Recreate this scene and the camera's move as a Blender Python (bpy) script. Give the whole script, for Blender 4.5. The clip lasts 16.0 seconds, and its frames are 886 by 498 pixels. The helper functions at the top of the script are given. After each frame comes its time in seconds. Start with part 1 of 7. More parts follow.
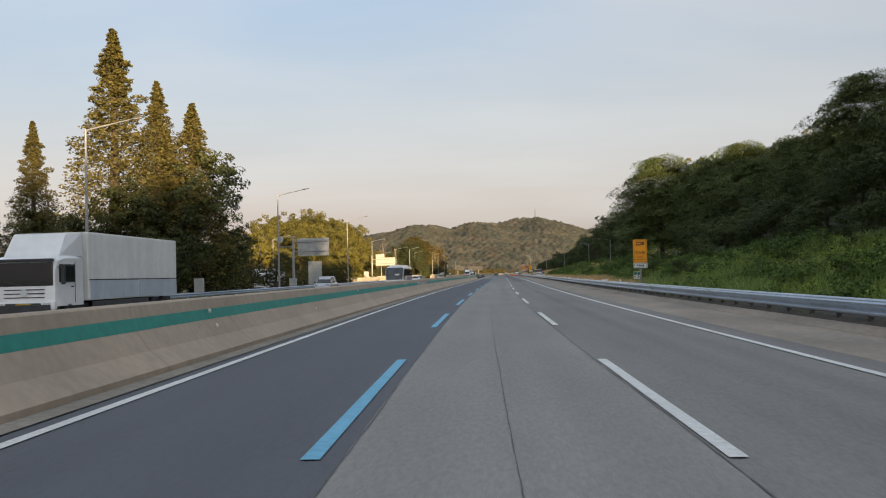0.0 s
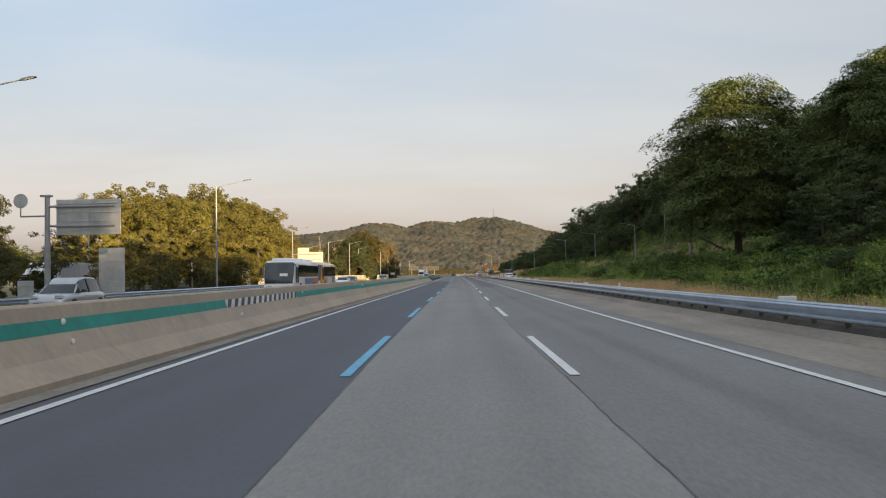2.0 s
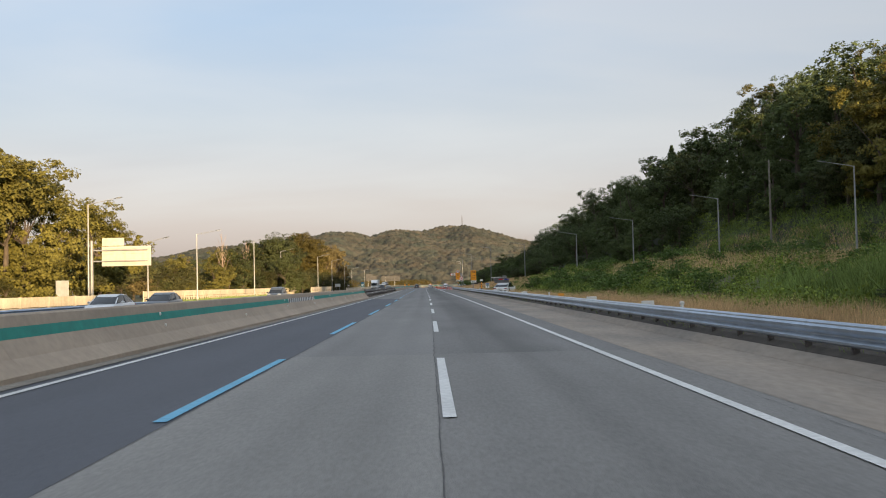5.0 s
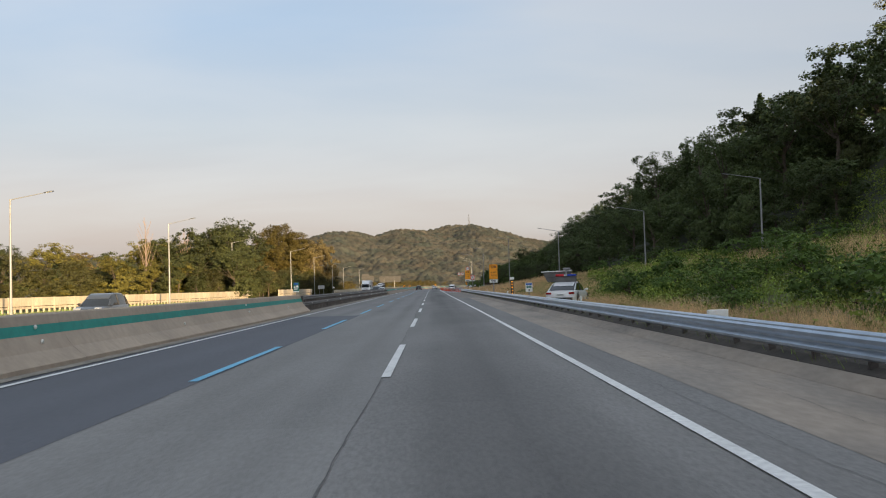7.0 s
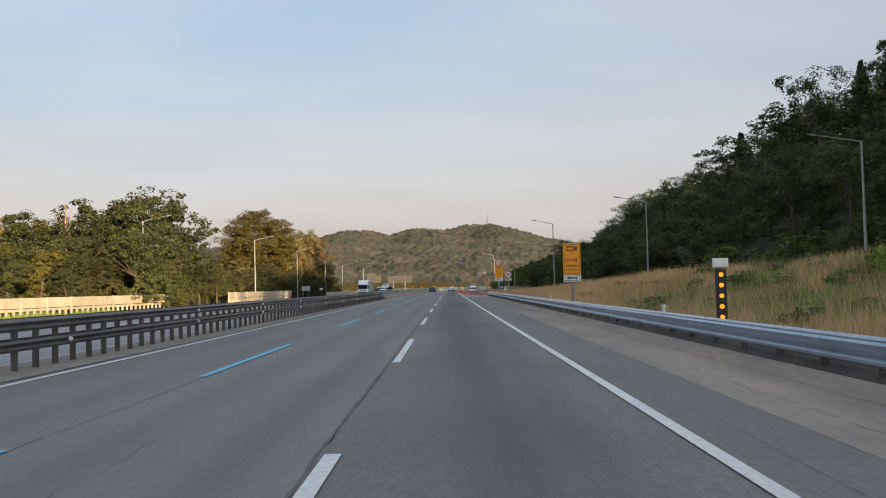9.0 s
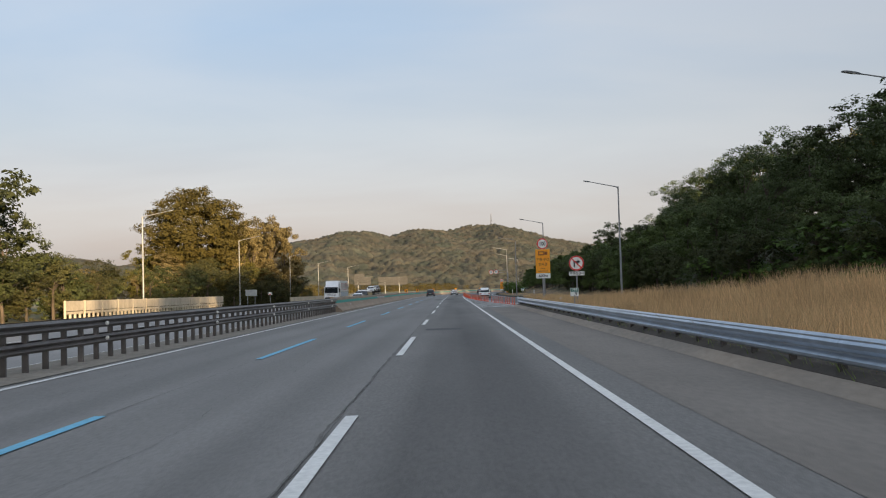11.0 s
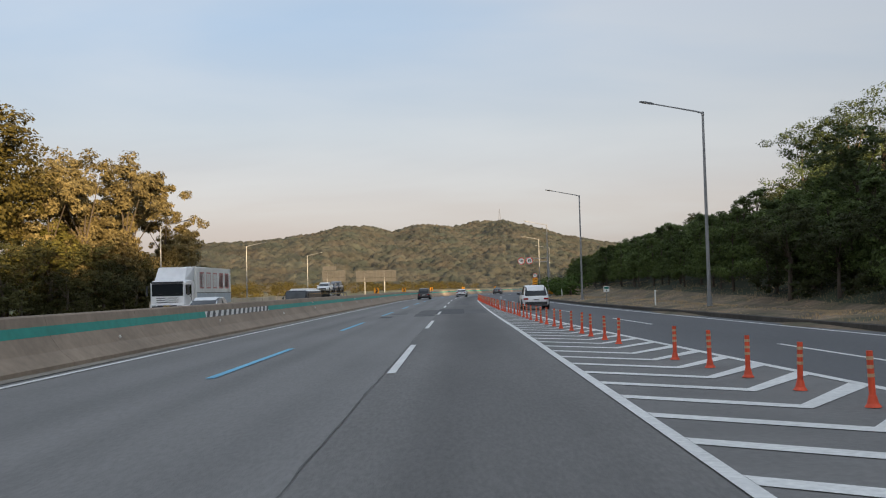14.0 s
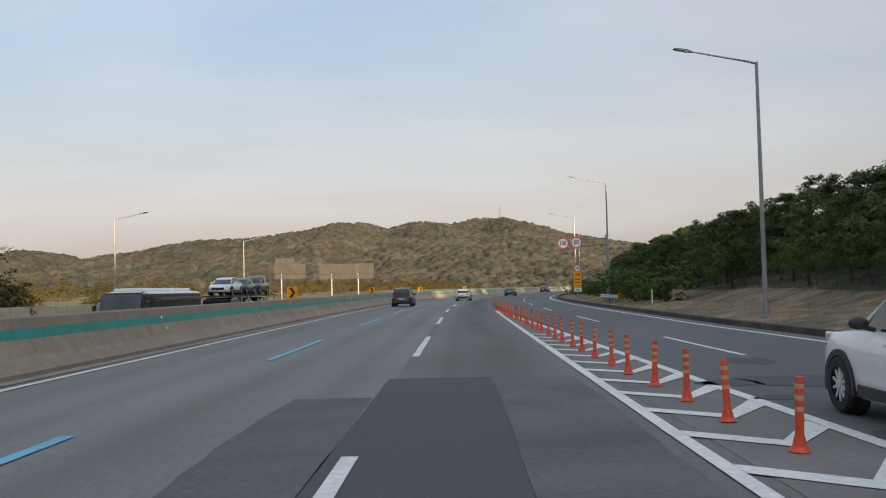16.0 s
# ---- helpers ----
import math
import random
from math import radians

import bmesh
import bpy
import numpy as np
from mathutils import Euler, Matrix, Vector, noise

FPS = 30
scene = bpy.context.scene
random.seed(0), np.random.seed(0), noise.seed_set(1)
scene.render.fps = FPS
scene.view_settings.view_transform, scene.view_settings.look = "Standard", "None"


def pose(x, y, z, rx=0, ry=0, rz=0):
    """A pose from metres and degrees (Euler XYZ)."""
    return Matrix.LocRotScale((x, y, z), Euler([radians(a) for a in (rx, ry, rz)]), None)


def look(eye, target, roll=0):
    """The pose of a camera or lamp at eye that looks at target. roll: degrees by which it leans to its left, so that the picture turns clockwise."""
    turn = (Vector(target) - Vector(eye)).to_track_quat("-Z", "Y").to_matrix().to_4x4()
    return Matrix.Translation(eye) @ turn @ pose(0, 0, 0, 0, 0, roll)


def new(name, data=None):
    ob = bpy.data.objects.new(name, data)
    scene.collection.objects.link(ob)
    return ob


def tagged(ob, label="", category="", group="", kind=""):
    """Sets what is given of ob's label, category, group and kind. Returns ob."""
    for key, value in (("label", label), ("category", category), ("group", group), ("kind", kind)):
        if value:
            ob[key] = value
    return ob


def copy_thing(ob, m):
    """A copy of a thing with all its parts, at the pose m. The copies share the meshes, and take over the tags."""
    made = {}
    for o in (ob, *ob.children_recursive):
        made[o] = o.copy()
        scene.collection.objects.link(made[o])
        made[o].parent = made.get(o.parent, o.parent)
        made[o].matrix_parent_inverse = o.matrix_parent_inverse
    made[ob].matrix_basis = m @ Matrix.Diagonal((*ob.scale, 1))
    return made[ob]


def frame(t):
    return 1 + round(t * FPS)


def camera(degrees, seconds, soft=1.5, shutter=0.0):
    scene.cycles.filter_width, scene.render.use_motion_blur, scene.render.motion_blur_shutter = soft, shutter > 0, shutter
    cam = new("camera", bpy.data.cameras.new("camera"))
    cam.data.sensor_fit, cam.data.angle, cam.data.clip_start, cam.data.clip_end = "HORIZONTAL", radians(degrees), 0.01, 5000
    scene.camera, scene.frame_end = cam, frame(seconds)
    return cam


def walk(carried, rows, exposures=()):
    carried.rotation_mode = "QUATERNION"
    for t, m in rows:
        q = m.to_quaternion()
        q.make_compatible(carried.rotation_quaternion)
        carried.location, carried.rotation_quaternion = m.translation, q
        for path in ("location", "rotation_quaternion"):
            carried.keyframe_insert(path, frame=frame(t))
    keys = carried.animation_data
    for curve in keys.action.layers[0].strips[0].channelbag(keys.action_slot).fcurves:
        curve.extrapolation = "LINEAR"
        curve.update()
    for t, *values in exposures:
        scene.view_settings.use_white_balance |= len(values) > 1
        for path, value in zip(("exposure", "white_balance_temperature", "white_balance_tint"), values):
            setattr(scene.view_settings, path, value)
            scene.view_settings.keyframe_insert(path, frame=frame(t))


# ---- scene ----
# ---------- camera ----------
cam = camera(51.76, 16.0, soft=1.1)
EYE = 1.63
PATH = [  # seconds, x, y, pitch, roll, yaw
    (0.0, 3.03, -8.22, 1.58, 1.44, 3.89), (0.5, 2.62, 5.62, 1.56, 0.95, 3.16), (1.0, 2.34, 18.68, 1.53, 0.80, 2.43),
    (1.5, 2.22, 31.71, 1.53, 0.83, 1.80), (2.0, 2.19, 45.17, 1.55, 0.85, 1.19), (2.5, 2.22, 58.50, 1.68, 0.95, 0.62),
    (3.0, 2.36, 72.60, 1.86, 1.08, 0.10), (3.5, 2.57, 87.08, 1.99, 1.15, -0.23), (4.0, 2.85, 100.80, 2.19, 1.12, -0.64),
    (6.5, 4.37, 169.79, 2.19, 1.56, -0.68), (7.0, 4.54, 183.10, 2.26, 1.62, -0.39), (7.5, 4.62, 196.70, 2.22, 1.52, -0.08),
    (8.0, 4.65, 210.60, 2.32, 1.38, 0.14), (8.5, 4.64, 225.08, 2.28, 1.36, 0.48), (9.0, 4.61, 239.60, 2.37, 1.42, 0.70),
    (11.5, 4.33, 310.80, 2.54, 1.74, 0.90), (12.0, 4.27, 325.10, 2.51, 1.70, 0.97), (12.5, 4.20, 339.44, 2.53, 1.60, 1.06),
    (13.0, 4.10, 353.63, 2.52, 1.44, 1.09), (13.5, 3.99, 367.79, 2.49, 1.36, 1.18), (14.0, 3.85, 381.80, 2.48, 1.41, 1.26),
    (14.5, 3.72, 395.66, 2.53, 1.44, 1.35), (15.0, 3.59, 409.50, 2.46, 1.41, 1.28), (15.5, 3.49, 423.50, 2.48, 1.37, 1.26),
    (16.0, 3.35, 437.57, 2.46, 1.36, 1.17),
]
walk(cam, [(t, pose(x, y, EYE, 90 + p, r, w)) for t, x, y, p, r, w in PATH], exposures=[(0.0, 1.13, 6600, 10), (1.5, 1.20, 6640, 10), (2.5, 1.17, 6640, 10), (3.5, 1.22, 6620, 10), (4.0, 1.25, 6620, 10), (5.2, 1.20, 6500, 10), (7.0, 1.13, 6450, 10), (9.0, 1.10, 6370, 10), (12.5, 1.10, 6390, 10), (16.0, 1.11, 6470, 10)])

# ---------- light ----------
SUN_EL, SUN_AZ = 7.2, 153.0          # degrees above the horizon; clockwise from straight ahead
sun = new("sun", bpy.data.lights.new("sun", "SUN"))
sun.data.energy, sun.data.angle, sun.data.color = 5.0, radians(0.6), (1.0, 0.73, 0.41)
se, sa = radians(SUN_EL), radians(SUN_AZ)
sun_way = Vector((math.sin(sa) * math.cos(se), math.cos(sa) * math.cos(se), math.sin(se)))
sun.matrix_world = look(sun_way * 500, (0, 0, 0))

world = bpy.data.worlds.new("evening_sky")
scene.world = world
world.use_nodes = True
wt = world.node_tree
for n in list(wt.nodes):
    wt.nodes.remove(n)


def wn(kind, **kw):
    n = wt.nodes.new(kind)
    for k, v in kw.items():
        n.inputs[k].default_value = v
    return n


w_out, w_bg, w_sky, w_geo = wn("ShaderNodeOutputWorld"), wn("ShaderNodeBackground"), wn("ShaderNodeTexSky"), wn("ShaderNodeTexCoord")
w_sky.sky_type, w_sky.sun_disc, w_sky.sun_elevation, w_sky.sun_rotation = "NISHITA", False, radians(SUN_EL), sa
w_sky.altitude, w_sky.air_density, w_sky.dust_density, w_sky.ozone_density = 50, 1.0, 2.2, 1.6
w_bg.inputs["Strength"].default_value = 0.15
SKY_GAIN = 1.0
# thin veil of cloud: two layers of stretched noise over a flat cloud deck
w_sep = wn("ShaderNodeSeparateXYZ")
w_up = wn("ShaderNodeMath")
w_up.operation = "ADD"
w_up.inputs[1].default_value = 0.16
w_div = wn("ShaderNodeVectorMath")
w_div.operation = "DIVIDE"
w_comb = wn("ShaderNodeCombineXYZ")
w_map = wn("ShaderNodeMapping")
w_map.inputs["Scale"].default_value = (0.45, 0.7, 1.0)
w_map.inputs["Rotation"].default_value = (0, 0, radians(28))
w_noise, w_noise2 = wn("ShaderNodeTexNoise", Scale=1.3, Detail=5, Roughness=0.5, Distortion=0.3), wn("ShaderNodeTexNoise", Scale=0.45, Detail=3)
w_mul = wn("ShaderNodeMath")
w_mul.operation = "MULTIPLY"
w_ramp = wn("ShaderNodeValToRGB")
w_ramp.color_ramp.elements[0].position, w_ramp.color_ramp.elements[1].position = 0.215, 0.37
w_ramp.color_ramp.elements[1].color = (0.62, 0.62, 0.62, 1)
# thin high haze takes the colour out of the clear sky but keeps, and sharpens, its brightness toward the sun
w_lum = wn("ShaderNodeRGBToBW")
w_pow = wn("ShaderNodeMath")
w_pow.operation = "POWER"
w_pow.inputs[1].default_value = 0.5
w_gain = wn("ShaderNodeMath")
w_gain.operation = "MULTIPLY"
w_gain.inputs[1].default_value = SKY_GAIN
w_tint = wn("ShaderNodeValToRGB")
w_tint.color_ramp.elements[0].position, w_tint.color_ramp.elements[0].color = 0.0, (1.12, 0.915, 0.85, 1)
w_tint.color_ramp.elements[1].position, w_tint.color_ramp.elements[1].color = 0.55, (0.86, 0.98, 1.14, 1)
for pos, colour in ((0.09, (1.04, 0.92, 0.88, 1)), (0.17, (0.91, 0.96, 1.03, 1)), (0.28, (0.76, 0.95, 1.21, 1))):
    w_tint.color_ramp.elements.new(pos).color = colour
w_z2 = wn("ShaderNodeMath")
w_z2.operation = "MULTIPLY"
w_zen = wn("ShaderNodeMath")          # overcast veil: brighter toward the zenith
w_zen.operation = "MULTIPLY_ADD"
w_zen.inputs[1].default_value, w_zen.inputs[2].default_value = 2.2, 1.13
w_zm = wn("ShaderNodeMath")
w_zm.operation = "MULTIPLY"
w_white = wn("ShaderNodeMix")          # clouds are whiter than the clear veil
w_white.data_type = "RGBA"
w_white.inputs["B"].default_value = (1.01, 0.99, 0.99, 1)
w_veil = wn("ShaderNodeVectorMath")
w_veil.operation = "SCALE"
w_mix = wn("ShaderNodeMix")
w_mix.data_type = "RGBA"
w_mix.inputs["Factor"].default_value = 0.9
w_cloud = wn("ShaderNodeMapRange")
w_cloud.inputs["To Min"].default_value, w_cloud.inputs["To Max"].default_value = 0.95, 1.10
w_all = wn("ShaderNodeVectorMath")
w_all.operation = "SCALE"
L = wt.links.new
L(w_geo.outputs["Generated"], w_sep.inputs[0])
L(w_sep.outputs["Z"], w_up.inputs[0])
for k in range(3):
    L(w_up.outputs[0], w_comb.inputs[k])
L(w_geo.outputs["Generated"], w_div.inputs[0])
L(w_comb.outputs[0], w_div.inputs[1])
L(w_div.outputs[0], w_map.inputs["Vector"])
L(w_map.outputs[0], w_noise.inputs["Vector"])
L(w_map.outputs[0], w_noise2.inputs["Vector"])
L(w_noise.outputs["Fac"], w_mul.inputs[0])
L(w_noise2.outputs["Fac"], w_mul.inputs[1])
L(w_mul.outputs[0], w_ramp.inputs[0])
L(w_ramp.outputs["Color"], w_cloud.inputs["Value"])
L(w_sky.outputs[0], w_lum.inputs[0])
L(w_lum.outputs[0], w_pow.inputs[0])
L(w_pow.outputs[0], w_gain.inputs[0])
L(w_sep.outputs["Z"], w_tint.inputs[0])
L(w_tint.outputs["Color"], w_white.inputs["A"])
L(w_ramp.outputs["Color"], w_white.inputs["Factor"])
L(w_white.outputs["Result"], w_veil.inputs[0])
L(w_sep.outputs["Z"], w_z2.inputs[0])
L(w_sep.outputs["Z"], w_z2.inputs[1])
L(w_z2.outputs[0], w_zen.inputs[0])
L(w_gain.outputs[0], w_zm.inputs[0])
L(w_zen.outputs[0], w_zm.inputs[1])
L(w_zm.outputs[0], w_veil.inputs["Scale"])
L(w_sky.outputs[0], w_mix.inputs["A"])
L(w_veil.outputs[0], w_mix.inputs["B"])
L(w_mix.outputs["Result"], w_all.inputs[0])
L(w_cloud.outputs[0], w_all.inputs["Scale"])
L(w_all.outputs[0], w_bg.inputs["Color"])
L(w_bg.outputs[0], w_out.inputs["Surface"])

# ---------- the line of the road ----------
HEAD_S = [-300, -20, 40, 100, 160, 260, 360, 440, 500, 540, 800, 1200]
HEAD_D = [1.9, 1.9, 0.84, 0.01, 0.01, 0.45, 0.35, 0.14, -0.2, -2.8, -32, -32]
_s = np.arange(-300, 1001, 1.0)
_h = np.radians(np.interp(_s + 0.5, HEAD_S, HEAD_D))
_x = np.concatenate([[0], np.cumsum(-np.sin(_h))])[:-1]
_y = np.concatenate([[0], np.cumsum(np.cos(_h))])[:-1]
_x -= np.interp(200, _s, _x)
_y += 200 - np.interp(200, _s, _y)


def heading(s):
    return float(np.interp(s, HEAD_S, HEAD_D))


def at(u, s, z=0.0):
    """A place u metres right of the line between the first two lanes, s metres along the road."""
    h = radians(heading(s))
    return Vector((float(np.interp(s, _s, _x)) + u * math.cos(h), float(np.interp(s, _s, _y)) + u * math.sin(h), z))


def frame_at(u, s, z=0.0, turn=0.0):
    """A pose there with y along the road."""
    p = at(u, s, z)
    return pose(p.x, p.y, p.z, 0, 0, heading(s) + turn)


# ---------- materials ----------
def mat(name, base, rough=0.7, metal=0.0, vary=0.0, scale=1.0, vary2=0.0, scale2=0.1, bump=0.0, bump_scale=40.0, stretch=(1, 1, 1), tint=None, island=0.0, objvar=0.0, translucent=0.0, spec=0.5, streak=0.0, wear=0.0):
    """Principled surface: grain and large stains from noise in metres, relief, chance per piece or per island."""
    m = bpy.data.materials.new(name)
    m.use_nodes = True
    t = m.node_tree
    bs = t.nodes["Principled BSDF"]
    out = t.nodes["Material Output"]
    lk = t.links.new
    bs.inputs["Roughness"].default_value, bs.inputs["Metallic"].default_value = rough, metal
    bs.inputs["Specular IOR Level"].default_value = spec
    tc = t.nodes.new("ShaderNodeTexCoord")
    geo = t.nodes.new("ShaderNodeNewGeometry")
    mp = t.nodes.new("ShaderNodeMapping")
    mp.inputs["Scale"].default_value = stretch
    lk(geo.outputs["Position"], mp.inputs["Vector"])
    col = t.nodes.new("ShaderNodeRGB")
    col.outputs[0].default_value = (*base, 1)
    cur = col.outputs[0]

    def scaled(src, fac_socket, lo, hi, fmin=0.3, fmax=0.7):
        r = t.nodes.new("ShaderNodeMapRange")
        r.inputs["From Min"].default_value, r.inputs["From Max"].default_value = fmin, fmax
        r.inputs["To Min"].default_value, r.inputs["To Max"].default_value = lo, hi
        lk(fac_socket, r.inputs["Value"])
        v = t.nodes.new("ShaderNodeVectorMath")
        v.operation = "SCALE"
        lk(src, v.inputs[0])
        lk(r.outputs[0], v.inputs["Scale"])
        return v.outputs[0]

    def nz(sc, det=4, vec=None):
        n = t.nodes.new("ShaderNodeTexNoise")
        n.inputs["Scale"].default_value, n.inputs["Detail"].default_value = sc, det
        lk(vec or mp.outputs[0], n.inputs["Vector"])
        return n.outputs["Fac"]

    if tint:
        mx = t.nodes.new("ShaderNodeMix")
        mx.data_type = "RGBA"
        r = t.nodes.new("ShaderNodeMapRange")
        r.inputs["From Min"].default_value, r.inputs["From Max"].default_value = 0.35, 0.65
        lk(nz(scale2 * 1.7, 3), r.inputs["Value"])
        lk(r.outputs[0], mx.inputs["Factor"])
        lk(cur, mx.inputs["A"])
        mx.inputs["B"].default_value = (*tint, 1)
        cur = mx.outputs["Result"]
    if vary:
        cur = scaled(cur, nz(scale, 6), 1 - vary, 1 + vary)
    if vary2:
        cur = scaled(cur, nz(scale2, 4), 1 - vary2, 1 + vary2)
    if streak:
        m2 = t.nodes.new("ShaderNodeMapping")
        m2.inputs["Scale"].default_value = (1.3, 1.3, 0.12)
        lk(geo.outputs["Position"], m2.inputs["Vector"])
        cur = scaled(cur, nz(1.6, 5, m2.outputs[0]), 1 - streak, 1 + streak * 0.6)
    if island:
        cur = scaled(cur, geo.outputs["Random Per Island"], 1 - island, 1 + island, 0, 1)
    if objvar:
        oi = t.nodes.new("ShaderNodeObjectInfo")
        cur = scaled(cur, oi.outputs["Random"], 1 - objvar, 1 + objvar, 0, 1)
    if wear:
        at_ = t.nodes.new("ShaderNodeAttribute")
        at_.attribute_name = "wear"
        cur = scaled(cur, at_.outputs["Fac"], 1 + wear, 1 - wear, 0, 1)
    lk(cur, bs.inputs["Base Color"])
    if bump:
        b = t.nodes.new("ShaderNodeBump")
        b.inputs["Strength"].default_value, b.inputs["Distance"].default_value = bump, 0.02
        lk(nz(bump_scale, 5), b.inputs["Height"])
        lk(b.outputs[0], bs.inputs["Normal"])
    if translucent:
        tr = t.nodes.new("ShaderNodeBsdfTranslucent")
        lk(cur, tr.inputs["Color"])
        ms = t.nodes.new("ShaderNodeMixShader")
        ms.inputs[0].default_value = translucent
        lk(bs.outputs[0], ms.inputs[1])
        lk(tr.outputs[0], ms.inputs[2])
        lk(ms.outputs[0], out.inputs["Surface"])
    return m


def glow(name, colour, strength):
    m = mat(name, colour, 0.5)
    bs = m.node_tree.nodes["Principled BSDF"]
    bs.inputs["Emission Color"].default_value = (*colour, 1)
    bs.inputs["Emission Strength"].default_value = strength
    return m


ASPHALT_OLD = mat("worn_asphalt", (0.276, 0.262, 0.241), 0.85, vary=0.11, scale=24, vary2=0.08, scale2=0.5, bump=0.5, bump_scale=70, stretch=(1, 0.25, 1), wear=0.28)
ASPHALT_MID = mat("grey_asphalt", (0.205, 0.196, 0.187), 0.85, vary=0.11, scale=24, vary2=0.08, scale2=0.45, bump=0.5, bump_scale=70, stretch=(1, 0.25, 1), wear=0.42)
ASPHALT_PALE = mat("pale_driven_asphalt", (0.226, 0.215, 0.200), 0.85, vary=0.12, scale=24, vary2=0.09, scale2=0.5, bump=0.5, bump_scale=70, stretch=(1, 0.25, 1), wear=0.34)
ASPHALT_SLIP = mat("slip_road_asphalt", (0.120, 0.121, 0.125), 0.85, vary=0.12, scale=12, vary2=0.2, scale2=0.12, bump=0.5, bump_scale=70, stretch=(1, 0.3, 1))
ASPHALT_NEW = mat("dark_asphalt", (0.101, 0.105, 0.119), 0.8, vary=0.07, scale=14, vary2=0.06, scale2=0.5, bump=0.5, bump_scale=70, stretch=(1, 0.3, 1), wear=0.2)
ASPHALT_PATCH = mat("patched_asphalt", (0.076, 0.075, 0.078), 0.85, vary=0.10, scale=12, vary2=0.1, scale2=0.5, bump=0.5, bump_scale=70)
PATCH_GREY = mat("grey_patched_asphalt", (0.120, 0.116, 0.115), 0.85, vary=0.16, scale=12, vary2=0.22, scale2=0.5, bump=0.5, bump_scale=70)
SHOULDER = mat("shoulder_asphalt", (0.335, 0.276, 0.220), 0.9, vary=0.12, scale=8, vary2=0.16, scale2=0.4, bump=0.5, bump_scale=60, stretch=(1, 0.3, 1), tint=(0.255, 0.220, 0.185))
SHOULDER_DARK = mat("dark_shoulder_asphalt", (0.195, 0.172, 0.150), 0.9, vary=0.10, scale=10, vary2=0.16, scale2=0.4, bump=0.5, bump_scale=60, stretch=(1, 0.3, 1))
SPALL = mat("spalled_joint", (0.148, 0.142, 0.134), 0.9, vary=0.35, scale=9, bump=0.8, bump_scale=30)
SEAL = mat("joint_tar", (0.105, 0.100, 0.095), 0.8, vary=0.3, scale=6)
GORE_TOP = mat("gore_asphalt", (0.185, 0.178, 0.170), 0.9, vary=0.10, scale=10, vary2=0.14, scale2=0.6, bump=0.5, bump_scale=60)
CONCRETE = mat("barrier_concrete", (0.435, 0.346, 0.262), 0.9, vary=0.07, scale=5, vary2=0.10, scale2=0.35, bump=0.3, bump_scale=30, streak=0.05)
CONCRETE_OLD = mat("soiled_barrier_concrete", (0.30, 0.232, 0.172), 0.9, vary=0.10, scale=5, vary2=0.16, scale2=0.35, bump=0.3, bump_scale=30, streak=0.12)
FOOTING = mat("footing_concrete", (0.27, 0.24, 0.20), 0.95, vary=0.18, scale=7, vary2=0.18, scale2=0.8, bump=0.5, bump_scale=25)
GREEN_PAINT = mat("green_band_paint", (0.011, 0.27, 0.215), 0.6, vary=0.12, scale=4, vary2=0.10, scale2=0.4)
WHITE_PAINT = mat("road_white_paint", (0.72, 0.71, 0.68), 0.6, vary=0.14, scale=10, vary2=0.10, scale2=0.6, bump=0.3, bump_scale=60)
BLUE_PAINT = mat("road_blue_paint", (0.13, 0.43, 0.62), 0.6, vary=0.12, scale=8, vary2=0.10, scale2=0.6, bump=0.3, bump_scale=60)
BLACK_PAINT = mat("black_paint", (0.025, 0.025, 0.028), 0.5, vary=0.2, scale=5)
STEEL = mat("galvanised_steel", (0.36, 0.42, 0.50), 0.30, 0.85, vary=0.12, scale=2.5, vary2=0.12, scale2=0.4, bump=0.1, bump_scale=20)
POLE_STEEL = mat("pole_steel", (0.29, 0.29, 0.29), 0.5, 0.25, vary=0.1, scale=3, vary2=0.1, scale2=0.5)
RAIL_DARK = mat("brown_rail_steel", (0.072, 0.062, 0.058), 0.55, 0.2, vary=0.2, scale=3, vary2=0.2, scale2=0.5, bump=0.15, bump_scale=20)
MEDIAN_STEEL = mat("grey_brown_rail_steel", (0.135, 0.120, 0.110), 0.5, 0.3, vary=0.2, scale=3, vary2=0.2, scale2=0.5, bump=0.15, bump_scale=20)
LITTER = mat("leaf_litter", (0.235, 0.165, 0.105), 0.95, vary=0.35, scale=2.2, vary2=0.3, scale2=0.35, bump=0.9, bump_scale=9, tint=(0.095, 0.085, 0.045))
GROUND = mat("meadow_ground", (0.10, 0.11, 0.045), 0.95, vary=0.3, scale=1.5, vary2=0.3, scale2=0.08, bump=0.8, bump_scale=6, tint=(0.20, 0.16, 0.085))
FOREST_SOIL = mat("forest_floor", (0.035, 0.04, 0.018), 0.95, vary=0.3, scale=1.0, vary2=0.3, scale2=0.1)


# ---------- mesh helpers ----------
def part(name, bm, material, parent, label=""):
    """One mesh object, under parent where there is one. bm: a bmesh, or (vertices, faces)."""
    me = bpy.data.meshes.new(name)
    if isinstance(bm, tuple):
        me.from_pydata([tuple(v) for v in bm[0]], [], bm[1])
        me.update()
    else:
        bm.normal_update()
        bm.to_mesh(me)
        bm.free()
    for m in (material if isinstance(material, (list, tuple)) else [material]):
        me.materials.append(m)
    ob = new(name, me)
    if parent is not None:
        ob.parent = parent
    if label:
        ob["label"] = label
    return ob


def again(ob, name, parent, m):
    """The same mesh once more, as an object of its own under parent."""
    o = new(name, ob.data)
    o.parent = parent
    o.matrix_basis = m
    return o


def empty(name, m=None):
    ob = new(name)
    ob.empty_display_size = 0.3
    if m is not None:
        ob.matrix_basis = m
    return ob


